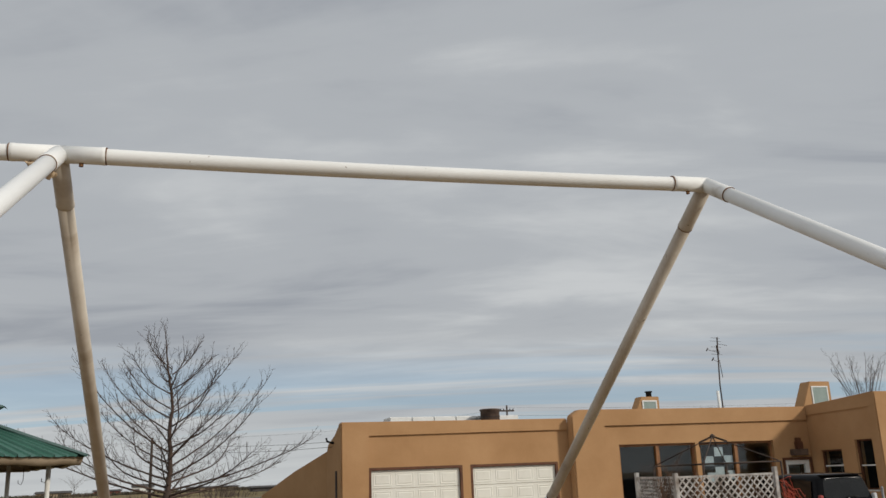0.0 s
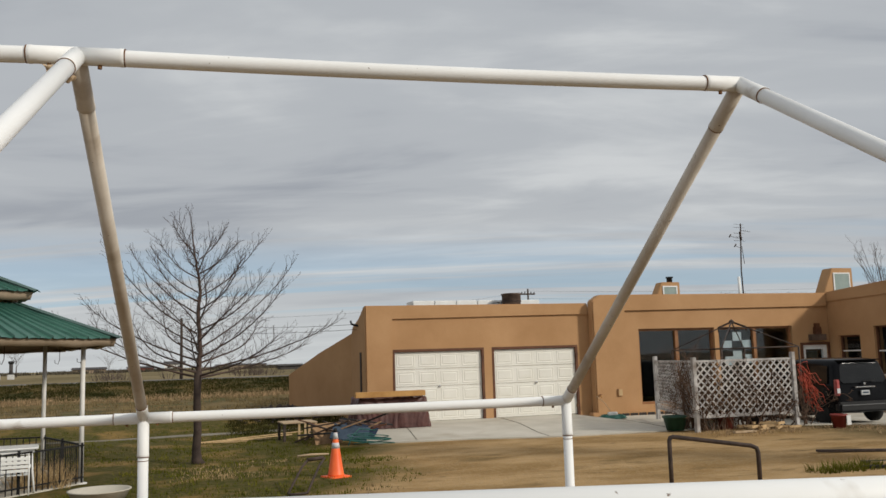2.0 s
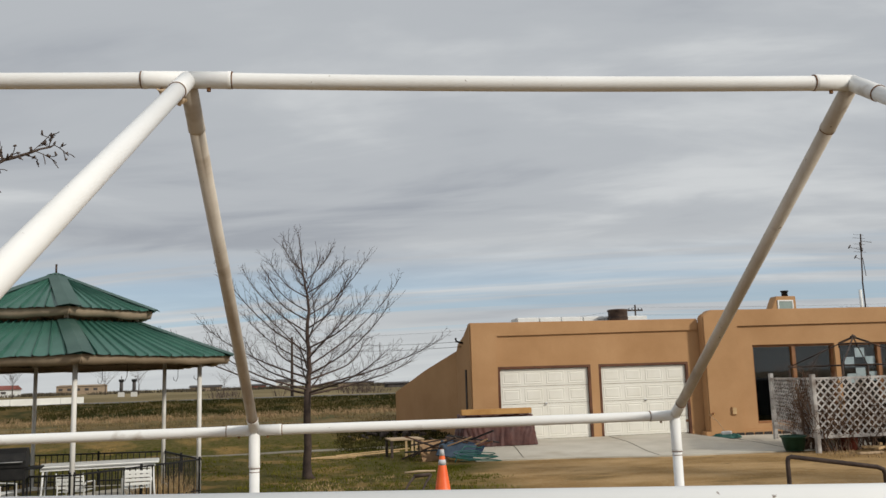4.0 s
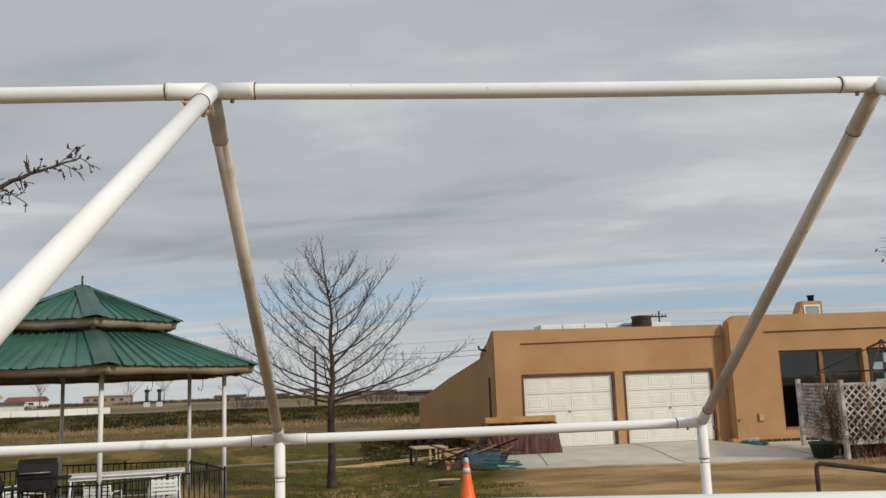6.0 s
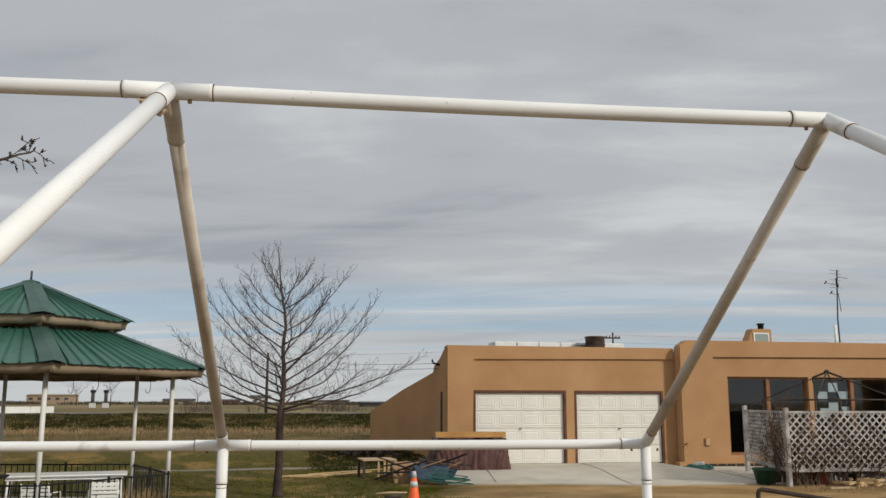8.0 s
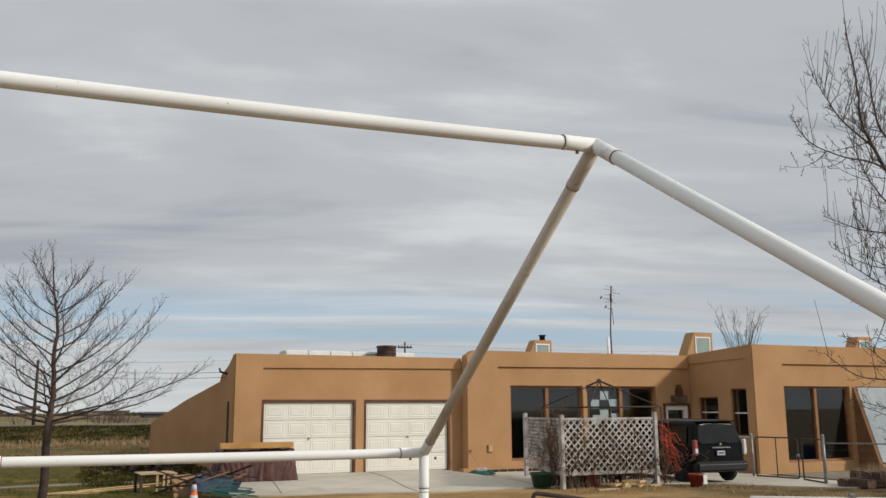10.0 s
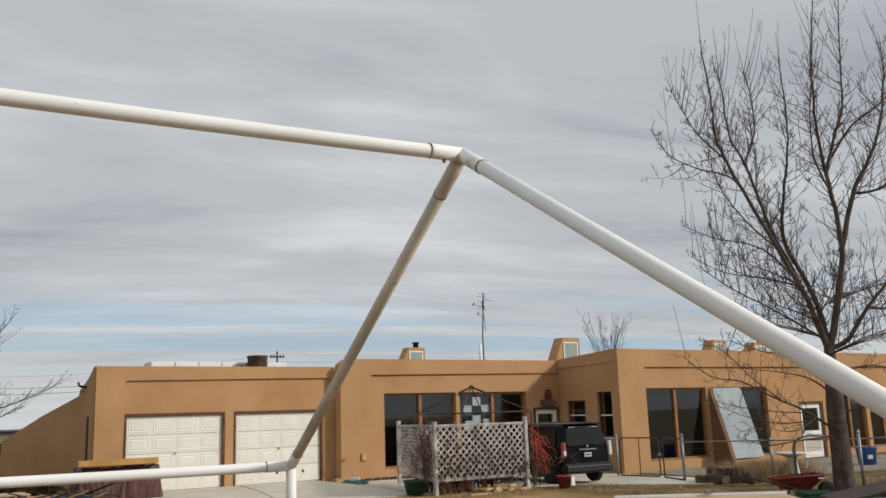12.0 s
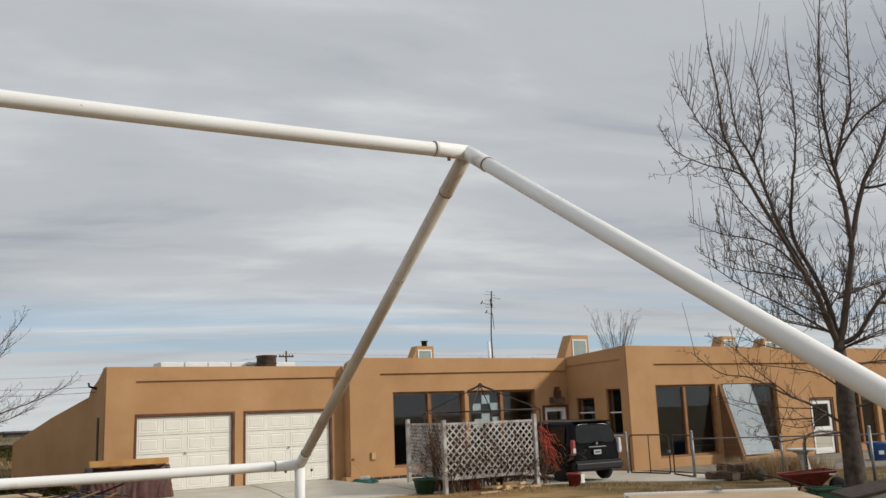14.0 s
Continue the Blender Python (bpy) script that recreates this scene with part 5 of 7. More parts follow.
def grill(x, y, turn, size, label):
    g = thing("barbecue_grill", (x, y, 0.02), label, "grill", "black barbecue grills", turn=turn)
    s = size
    bm = lathe(bmesh.new(), [(0.05 * s, 0.52), (0.22 * s, 0.56), (0.30 * s, 0.68), (0.31 * s, 0.74), (0.30 * s, 0.80), (0.24 * s, 0.93), (0.12 * s, 0.99), (0.0, 1.0)], 24)
    for v in bm.verts:
        v.co.x *= 1.5
    part("kettle", bm, M["black_metal"], g, "black lidded kettle", True)
    part("shelf", boxes((0.46 * s, 0.80 * s, -0.18, 0.18, 0.70, 0.73), bevel=0.006), M["black_metal"], g)
    for a, b in ((-1, -1), (-1, 1), (1, -1), (1, 1)):
        tube("leg", [(a * 0.30 * s, b * 0.17 * s, 0.6), (a * 0.36 * s, b * 0.20 * s, 0.0)], 0.016, M["black_metal"], g, sides=8)
    tube("handle", [(-0.12, -0.30 * s, 0.86), (-0.12, -0.36 * s, 0.88), (0.12, -0.36 * s, 0.88), (0.12, -0.30 * s, 0.86)], 0.01, M["galv"], g, sides=6)



def cart_grill(x, y, turn):
    g = thing("barbecue_grill", (x, y, 0.02), "black cart barbecue grill with a closed lid by the gazebo fence", "grill", "black barbecue grills", turn=turn)
    part("firebox", boxes((-0.235, 0.235, -0.22, 0.22, 0.62, 0.80), bevel=0.015), M["black_metal"], g)
    bm = bmesh.new()
    prof = [(-0.23, 0.80), (-0.235, 0.90), (-0.19, 1.0), (-0.08, 1.06), (0.10, 1.06), (0.20, 1.0), (0.23, 0.80)]
    a = [bm.verts.new((-0.24, p, q)) for p, q in prof]
    b = [bm.verts.new((0.24, p, q)) for p, q in prof]
    for i in range(len(prof)):
        j = (i + 1) % len(prof)
        bm.faces.new((a[i], a[j], b[j], b[i]))
    bm.faces.new(a[::-1]), bm.faces.new(b)
    lid = part("lid", bm, M["black_metal"], g)
    tube("handle", [(-0.2, -0.23, 0.88), (-0.2, -0.28, 0.88), (0.2, -0.28, 0.88), (0.2, -0.23, 0.88)], 0.010, M["galv"], lid, "grey bar handle", 6)
    part("side_shelf", boxes((0.25, 0.44, -0.19, 0.19, 0.76, 0.79), bevel=0.006), M["black_metal"], g)
    part("bottom_shelf", boxes((-0.205, 0.205, -0.15, 0.15, 0.16, 0.19), bevel=0.006), M["black_metal"], g)
    for s in (-1, 1):
        for q in (-0.17, 0.17):
            part("leg", boxes((s * 0.22 - 0.015, s * 0.22 + 0.015, q - 0.015, q + 0.015, 0, 0.63)), M["black_metal"], g)


cart_grill(-3.98, 13.75, 8)
grill(-4.48, 13.0, 0, 0.62, "smaller black kettle grill by the gazebo fence")


# ---- lattice screen and the things round it ----
def lattice_screen():
    P = [Vector((12.85, 22.25, 0)), Vector((11.59, 18.33, 0)), Vector((14.34, 18.31, 0))]
    s = thing("lattice_screen", (0, 0, 0), "weathered white lattice screen on wooden posts", "lattice screen")
    for p, h in zip(P, (1.78, 1.74, 1.80)):
        g = ground_height(p.x, p.y)
        part("post", boxes((p.x - 0.05, p.x + 0.05, p.y - 0.05, p.y + 0.05, g - 0.05, h), bevel=0.008), M["lattice"], s)
    for (a, b), back in (((P[0], P[1]), False), ((P[1], P[2]), True)):
        d = (b - a).normalized()
        L = (b - a).length - 0.10
        a = a + d * 0.05
        nrm = Vector((d.y, -d.x, 0))
        z0, z1 = 0.38, 1.62
        for z, h in ((z0 - 0.03, 0.07), (z1 + 0.02, 0.05)):
            bm = bmesh.new()
            bar_between(bm, a + Vector((0, 0, z)), a + d * L + Vector((0, 0, z)), 0.035, h)
            part("rail", bm, M["lattice"], s)
        H = z1 - z0
        step = 0.185
        for sgn in (1, -1):
            k = -H
            while k < L:
                # the strip runs from (k, z0) to (k + H, z1), cut to the panel
                u0, u1 = max(0.0, k), min(L, k + H)
                if u1 - u0 > 0.03:
                    e0, e1 = (u0 - k, u1 - k)
                    if sgn < 0:
                        e0, e1 = H - e0, H - e1
                    off = nrm * 0.006 * sgn
                    bm = bmesh.new()
                    bar_between(bm, a + d * u0 + off + Vector((0, 0, z0 + e0)), a + d * u1 + off + Vector((0, 0, z0 + e1)), 0.010, 0.036, tuple(nrm.cross(d)))
                    part("slat", bm, M["lattice"], s)
                k += step


lattice_screen()


def metal_arbor():
    cx, cy, h = 13.87, 20.0, 1.13
    a = thing("arbor_frame", (cx, cy, 0), "dark metal canopy frame with a peaked top behind the lattice", "canopy frame")
    top = Vector((0, 0, 2.61))
    cor = [Vector((sx * h, sy * h, 1.925)) for sx, sy in ((-1, -1), (1, -1), (1, 1), (-1, 1))]
    for i, c in enumerate(cor):
        tube("rib", [top, c], 0.015, M["rusty_black"], a, sides=6)
        tube("eave_bar", [c, cor[(i + 1) % 4]], 0.018, M["rusty_black"], a, sides=6)
        tube("pole", [c, (c.x, c.y, -0.05)], 0.024, M["rusty_black"], a, sides=8)
        m = top.lerp(c, 0.22)
        tube("vent_rib", [top + Vector((0, 0, 0.02)), m + Vector((0, 0, 0.03)), m + Vector((0, 0, -0.10))], 0.014, M["rusty_black"], a, sides=5)
        n = top.lerp(cor[(i + 1) % 4], 0.22)
        tube("vent_bar", [m, n], 0.014, M["rusty_black"], a, sides=5)
    part("cap", lathe(bmesh.new(), [(0.07, 0), (0.07, 0.05), (0.02, 0.09), (0, 0.10)], 10, (0, 0, 2.59)), M["rusty_black"], a)


metal_arbor()


def vine(x0, x1, y, z1, seed, n, label):
    rng = random.Random(seed)
    t = thing("dry_vine", (x0, y, 0), label, "vine", "dry vines on the lattice")
    v, f = [], []
    for k in range(n):
        x = rng.uniform(0, x1 - x0)
        grow(v, f, rng, (x, rng.uniform(-0.22, 0.25), 0.02), (rng.uniform(-0.5, 0.5), rng.uniform(-0.1, 0.1), 1), rng.uniform(0.6, 1.0) * z1, rng.uniform(0.010, 0.022), 2, 0.12, 0.5, 1.0, 0.0055)
    raw("stem_tangle", v, f, M["vine_brown"], t)


vine(11.8, 14.3, 18.5, 1.85, 7, 58, "tangled leafless brown vine on the lattice screen")
vine(12.2, 12.8, 19.9, 1.75, 8, 14, "tangled leafless brown vine by the lattice corner")
vine(14.3, 14.9, 18.4, 1.5, 9, 9, "leafless brown stems leaning at the lattice end")


def vine_trunk():
    t = thing("dry_vine", (11.78, 18.9, 0), "thick twisted brown vine trunk climbing the lattice corner", "vine", "dry vines on the lattice")
    rng = random.Random(19)
    v, f = [], []
    for k in range(4):
        pts, radii = [], []
        for i in range(15):
            u = i / 14
            pts.append((0.16 * math.sin(u * 5 + k * 1.6) * (1 - 0.3 * u) + 0.10 * k - 0.1, 0.10 * math.cos(u * 6 + k) + 0.14 * k, u * (1.5 + 0.12 * k)))
            radii.append(0.034 * (1 - 0.7 * u))
        tube_data(pts, radii, 7, v, f)
        for i in range(22):
            q = Vector(pts[3 + i % 12])
            grow(v, f, rng, q, (rng.uniform(-0.4, 1), rng.uniform(-0.6, 1.0), rng.uniform(-0.3, 0.6)), rng.uniform(0.3, 0.8), 0.008, 1, 0.0, 0.45, 1.2, 0.004)
    raw("stem", v, f, M["vine_brown"], t)


vine_trunk()


def twine():
    rng = random.Random(4)
    t = thing("orange_cord", (14.5, 18.22, 0.0), "tangle of orange-red cord hung on the lattice post", "cord")
    for k in range(26):
        p = Vector((rng.uniform(-0.15, 0.1), rng.uniform(-0.05, 0.05), rng.uniform(1.1, 1.5)))
        pts = [p]
        for i in range(6):
            p = p + Vector((rng.uniform(-0.02, 0.16), rng.uniform(-0.05, 0.05), rng.uniform(-0.26, 0.03)))
            p.z = max(0.35, p.z)
            pts.append(p)
        tube("strand", pts, 0.0055, M["red_twine"], t, sides=5)


twine()


def pot(x, y, r, h, mat, label, group="", square=False):
    z = ground_height(x, y)
    p = thing("planter", (x, y, z + (0.03 if x < 11.4 or y > 19 else 0)), label, "planter", group)
    sides = 4 if square else 22
    prof = [(r * 0.72, 0), (r * 0.95, h * 0.86), (r * 1.04, h * 0.87), (r * 1.04, h), (r * 0.93, h), (r * 0.9, h * 0.8), (0.0, h * 0.78)]
    part("body", lathe(bmesh.new(), prof, sides), M[mat], p, "", not square)
    part("soil", lathe(bmesh.new(), [(r * 0.90, h * 0.80), (r * 0.5, h * 0.84), (0.0, h * 0.86)], 16), M["dark_stone"], p, "dark dry soil")


pot(11.35, 18.9, 0.29, 0.34, "dark_green", "wide dark green plastic planter by the lattice")
pot(12.55, 18.62, 0.22, 0.40, "terracotta", "faded red pot under the lattice", "pots under the lattice")
pot(13.35, 18.62, 0.24, 0.42, "rubber", "dark grey tub under the lattice", "pots under the lattice")
pot(12.2, 18.75, 0.16, 0.34, "stone", "pale pot under the lattice", "pots under the lattice")
pot(15.0, 17.65, 0.19, 0.33, "dark_red", "red tub with a white label beside the drive")
tagged(part("white_label", boxes((15.05, 15.17, 17.44, 17.46, 0.05, 0.27), bevel=0.004), M["white_plain"]), "blank white card leaning on the red tub", "card")


def firewood():
    rng = random.Random(9)
    for k in range(16):
        x, y = rng.uniform(12.9, 14.2), rng.uniform(18.0, 18.6)
        L, a = rng.uniform(0.25, 0.5), rng.uniform(-40, 40)
        z = 0.03 + 0.05 * (k % 3)
        ob = thing("wood_scrap", (x, y, z), "short split piece of pale wood on the ground", "wood scrap", "wood scraps under the lattice", turn=a)
        part("billet", boxes((-L / 2, L / 2, -0.035, 0.035, -0.03, 0.03), bevel=0.008), M["pine"], ob)


firewood()


def hose():
    h = thing("garden_hose", (11.9, 23.2, 0.03), "coiled green garden hose on the concrete", "hose")
    pts = []
    for i in range(100):
        a = i * 0.42
        r = 0.42 - 0.0016 * i + 0.03 * math.sin(i * 1.3)
        pts.append((math.cos(a) * r * 1.1, math.sin(a) * r * 0.8, 0.02 + 0.0010 * i))
    tube("coil", pts, 0.016, M["green_hose"], h, sides=6)
    tube("spout", [(0.05, 0, 0.1), (-0.1, 0.2, 0.45), (0.0, 0.9, 0.62), (0.02, 0.97, 0.6)], 0.008, M["plywood"], h, "pale hose end to the wall tap", 6)
    part("nozzle", boxes((-0.12, 0.18, -0.05, 0.05, 0.10, 0.20), bevel=0.02), M["white_plain"], h)


hose()
so = thing("outlet_box", (12.72, MY - 0.0, 0.62), "small tan weatherproof outlet box on the wall", "outlet box")
part("box", boxes((-0.08, 0.08, -0.05, 0.0, 0.0, 0.22), bevel=0.008), M["stucco"], so)
part("cover", boxes((-0.06, 0.06, -0.058, -0.05, 0.02, 0.2)), M["pine"], so)
tp = thing("wall_tap", (12.05, MY - 0.0, 0.66), "brass wall tap with a bent stem", "tap")
tube("stem", [(0, 0.0, 0), (0, -0.09, 0.0), (0, -0.11, -0.06)], 0.018, M["pine_orange"], tp, sides=8)
part("wheel", lathe(bmesh.new(), [(0.045, 0), (0.045, 0.012), (0, 0.013)], 10, (0, -0.06, 0.02)), M["red_metal"], tp)
bh = thing("wall_birdhouse", (20.0, MY + 0.07, 2.12), "small brown wooden birdhouse box on the wall", "birdhouse")
part("box", boxes((-0.30, 0.30, -0.16, 0.0, 0.0, 0.20), bevel=0.01), M["dark_stone"], bh)
part("tower", boxes((-0.10, 0.14, -0.14, 0.0, 0.20, 0.44), (-0.06, 0.10, -0.12, 0.0, 0.44, 0.56), bevel=0.01), M["trim_brown"], bh)


# ---- parked van ----
def car_shell(sec, lean):
    """A rounded closed shell through sections along its length; the tail above the waist leans forward."""
    bm = bmesh.new()
    rings = []
    for n, (y, wl, wh, zl, zw, zr) in enumerate(sec):
        half = [(wl * 0.90, zl), (wl * 0.97, zl + 0.05), (wl, zl + 0.18), (wl, zw - 0.10), (wl * 0.985, zw), (wl * 0.955, zw + 0.05)]
        half += [(wl * 0.955 + (wh - wl * 0.955) * u, zw + 0.05 + (zr - 0.14 - zw - 0.05) * u) for u in (0.4, 0.8, 1.0)]
        half += [(wh * 0.975, zr - 0.08), (wh * 0.92, zr - 0.035), (wh * 0.80, zr - 0.008), (wh * 0.45, zr + 0.006), (0.0, zr + 0.010)]
        prof = [(-x, z) for x, z in half] + half[-2::-1]
        rings.append([bm.verts.new((x, y + (lean * max(0.0, z - 1.0) if n < 3 else 0), z)) for x, z in prof])
    m = len(rings[0])
    for a, b in zip(rings, rings[1:]):
        for i in range(m):
            bm.faces.new((a[i], a[(i + 1) % m], b[(i + 1) % m], b[i]))
    for r in (rings[0], rings[-1]):
        c = sum((q.co for q in r), Vector()) / m
        inner = [bm.verts.new(Vector((c.x + (q.co.x - c.x) * 0.93, q.co.y + (-0.008 if r is rings[0] else 0.02), c.z + (q.co.z - c.z) * 0.93))) for q in r]
        for i in range(m):
            bm.faces.new((r[i], r[(i + 1) % m], inner[(i + 1) % m], inner[i]))
        bm.faces.new(inner)
    return bm


def van():
    dx, dy = 0.03, 1.0
    turn = math.degrees(math.atan2(dy, dx)) - 90
    bx, by = 16.55, 18.43
    z = ground_height(bx, by) + 0.03
    v = thing("van", (bx, by, z), "parked boxy black compact van, tail towards the yard", "van", turn=turn)
    lean = 0.24
    # sections along its length: y, half width low, half width high, z low, waist, roof
    sec = [(0.06, 0.76, 0.62, 0.36, 0.98, 1.53), (0.10, 0.815, 0.675, 0.30, 0.98, 1.58), (0.20, 0.84, 0.70, 0.27, 0.98, 1.615), (0.6, 0.845, 0.72, 0.25, 0.98, 1.635), (1.6, 0.845, 0.73, 0.25, 0.97, 1.65), (2.45, 0.845, 0.71, 0.25, 0.96, 1.60), (3.0, 0.84, 0.70, 0.25, 0.98, 1.10), (3.7, 0.80, 0.66, 0.28, 0.86, 0.93), (3.92, 0.70, 0.60, 0.36, 0.72, 0.80)]
    part("body", car_shell(sec, lean), M["car_black"], v, smooth=True)
    bm = bmesh.new()
    pts = [(-0.55, 1.49), (0.55, 1.49), (0.61, 1.40), (0.67, 1.08), (0.60, 1.02), (-0.60, 1.02), (-0.67, 1.08), (-0.61, 1.40)]
    a = [bm.verts.new((x, 0.066 + lean * (zz - 1.0), zz)) for x, zz in pts]
    b = [bm.verts.new((x, 0.048 + lean * (zz - 1.0), zz)) for x, zz in pts]
    bm.faces.new(b), bm.faces.new(a[::-1])
    for i in range(8):
        bm.faces.new((a[i], a[(i + 1) % 8], b[(i + 1) % 8], b[i]))
    part("rear_window", bm, M["glass_van"], v, "dark tinted rear window")
    part("spoiler", boxes((-0.60, 0.60, 0.10, 0.34, 1.575, 1.605), bevel=0.012), M["car_black"], v, "black roof spoiler")
    for s in (-1, 1):
        bm = bmesh.new()
        pts = [(0.35, 1.02), (1.05, 1.02), (1.05, 1.46), (0.42, 1.46)]
        pts2 = [(1.15, 1.02), (1.95, 1.02), (1.95, 1.47), (1.15, 1.47)]
        for q in (pts, pts2):
            f = [bm.verts.new((s * (0.838 - (zz - 0.97) * 0.22), y, zz)) for y, zz in q]
            g = [bm.verts.new((s * (0.856 - (zz - 0.97) * 0.22), y, zz)) for y, zz in q]
            bm.faces.new(g), bm.faces.new(f[::-1])
            for i in range(4):
                bm.faces.new((f[i], f[(i + 1) % 4], g[(i + 1) % 4], g[i]))
        part("side_window", bm, M["glass_van"], v, "dark tinted side window")
        # right lamp is coloured pale for the bright reflection on it
        part("tail_lamp", boxes((s * 0.80 - 0.055, s * 0.80 + 0.055, 0.0, 0.11, 0.72, 1.12), bevel=0.02), M["tail_red"] if s < 0 else M["lens_clear_glint"], v, "upright tail lamp")
        part("tail_lens", boxes((s * 0.80 - 0.045, s * 0.80 + 0.045, -0.008, 0.0, 0.78, 0.90), bevel=0.003), M["lens_clear_glint"], v, "pale lower lens")
        part("mirror", boxes((s * 0.95 - 0.09, s * 0.95 + 0.09, 2.62, 2.74, 1.0, 1.16), bevel=0.03), M["car_black"], v)
    part("bumper", boxes((-0.84, 0.84, -0.07, 0.16, 0.30, 0.56), bevel=0.05), M["bumper"], v, "dark bumper")
    part("bumper_step", boxes((-0.78, 0.78, -0.078, 0.0, 0.475, 0.49), bevel=0.005), M["galv"], v, "worn bumper edge")
    pl = part("number_plate", boxes((-0.125, 0.125, 0.005, 0.028, 0.715, 0.83), bevel=0.004), M["reflective"], v, "pale number plate")
    part("plate_bars", boxes((-0.085, 0.085, 0.001, 0.004, 0.755, 0.795)), M["blue_grey"], pl)
    part("garnish", boxes((-0.30, 0.30, -0.005, 0.03, 0.90, 0.93), bevel=0.006), M["chrome"], v, "chrome strip over the plate")
    part("wiper", boxes((-0.02, 0.30, 0.0, 0.012, 1.06, 1.08)), M["rubber"], v)
    part("badge", lathe(bmesh.new(), [(0.035, 0), (0.035, 0.004), (0, 0.005)], 14), M["chrome"], v).matrix_basis = pose(0, 0.02, 1.0, 90)
    for s in (-1, 1):
        for y in (0.68, 3.2):
            bm = lathe(bmesh.new(), [(0.17, -0.09), (0.28, -0.095), (0.31, -0.06), (0.31, 0.06), (0.28, 0.095), (0.17, 0.09)], 28)
            w = part("tyre", bm, M["rubber"], v, smooth=True)
            w.matrix_basis = pose(s * 0.745, y, 0.31, 0, 90, 0)
            bm = lathe(bmesh.new(), [(0.17, -0.08), (0.175, 0.085), (0.06, 0.07), (0.0, 0.075)], 20)
            r = part("rim", bm, M["galv"], w)
            r.matrix_basis = pose(0, 0, 0, 0 if s > 0 else 180, 0, 0)


M["glass_van"] = material("dark_tinted_glass", (0.006, 0.007, 0.008), (0.012, 0.013, 0.014), 0.12, 2, 20, 0.0, spec=0.30)
van()


def garden_shrubs():
    for k, (x, y, h) in enumerate(((12.4, 19.3, 1.2), (13.1, 19.6, 1.4), (13.9, 19.2, 1.1), (12.9, 20.6, 1.3), (14.3, 20.2, 1.2))):
        rng = random.Random(60 + k)
        t = thing("dry_shrub", (x, y, ground_height(x, y)), "leafless brown shrub behind the lattice screen", "shrub", "shrubs behind the lattice")
        v, f = [], []
        for i in range(22):
            a = rng.uniform(0, 6.283)
            grow(v, f, rng, (0.1 * math.cos(a), 0.1 * math.sin(a), 0), (math.cos(a) * 0.55, math.sin(a) * 0.55, 1), h * rng.uniform(0.7, 1.1), 0.012, 2, 0.1, 0.4, 0.9, 0.004)
        raw("branch_tangle", v, f, M["vine_brown"], t)


garden_shrubs()


# ---- loose things in the yard ----
def traffic_cone():
    c = thing("traffic_cone", (2.45, 14.67, 0.0), "orange traffic cone with two grey reflective bands", "traffic cone", turn=20)
    part("base", boxes((-0.19, 0.19, -0.19, 0.19, 0.0, 0.035), bevel=0.012), M["orange"], c)
    body = part("cone", lathe(bmesh.new(), [(0.142, 0.035), (0.130, 0.06), (0.033, 0.70), (0.030, 0.735), (0.022, 0.735)], 28), M["orange"], c, "", True)

    def r(z):
        return 0.130 + (0.033 - 0.130) * (z - 0.06) / 0.64 + 0.002
    for a, b in ((0.475, 0.565), (0.625, 0.735)):
        part("band", lathe(bmesh.new(), [(r(a), a), (r(b), b)], 28), M["reflective"], body, "grey reflective band", True)
    part("tip", lathe(bmesh.new(), [(0.034, 0.735), (0.031, 0.77), (0.02, 0.80), (0, 0.80)], 14), M["rubber"], body, "dark dirty tip", True)


traffic_cone()


def hand_truck():
    h = thing("iron_handles", (1.75, 13.2, 0.0), "rusty iron barrow handles lying in the dirt", "handles")
    tube("shaft", [(-0.28, -0.2, 0.03), (0.02, 0.5, 0.32), (0.14, 0.7, 0.40)], 0.018, M["rusty_black"], h, sides=8)
    tube("shaft", [(0.0, -0.2, 0.03), (0.28, 0.5, 0.32), (0.40, 0.75, 0.40)], 0.018, M["rusty_black"], h, sides=8)
    tube("crossbar", [(-0.28, -0.2, 0.03), (-0.24, -0.27, 0.03), (-0.05, -0.27, 0.03), (0.0, -0.2, 0.03)], 0.018, M["rusty_black"], h, sides=8)
    tube("brace", [(0.12, 0.68, 0.40), (0.38, 0.73, 0.41)], 0.03, M["rusty_black"], h, sides=8)


hand_truck()


def tub():
    t = thing("metal_tub", (-1.12, 13.9, 0.0), "wide shallow weathered metal tub on the grass", "tub")
    part("body", lathe(bmesh.new(), [(0.34, 0), (0.42, 0.14), (0.44, 0.15), (0.44, 0.165), (0.41, 0.16), (0.33, 0.03), (0, 0.03)], 32), M["concrete"], t, "", True)


tub()


def dark_rail():
    r = thing("pipe_rail", (0, 0, 0), "dark rusty bent pipe rail standing in the dirt", "rail")
    a, b = Vector((6.30, 10.7, 0.74)), Vector((7.32, 10.2, 0.60))
    tube("rail", [(a.x, a.y, -0.05), (a.x, a.y, 0.40), (a.x, a.y, a.z - 0.05), (a.x + 0.015, a.y, a.z - 0.015), (a.x + 0.05, a.y - 0.01, a.z), (b.x - 0.08, b.y + 0.03, b.z + 0.01), (b.x - 0.02, b.y, b.z - 0.02), (b.x, b.y, b.z - 0.08), (b.x, b.y, -0.05)], 0.030, M["rusty_black"], r, sides=12)


dark_rail()


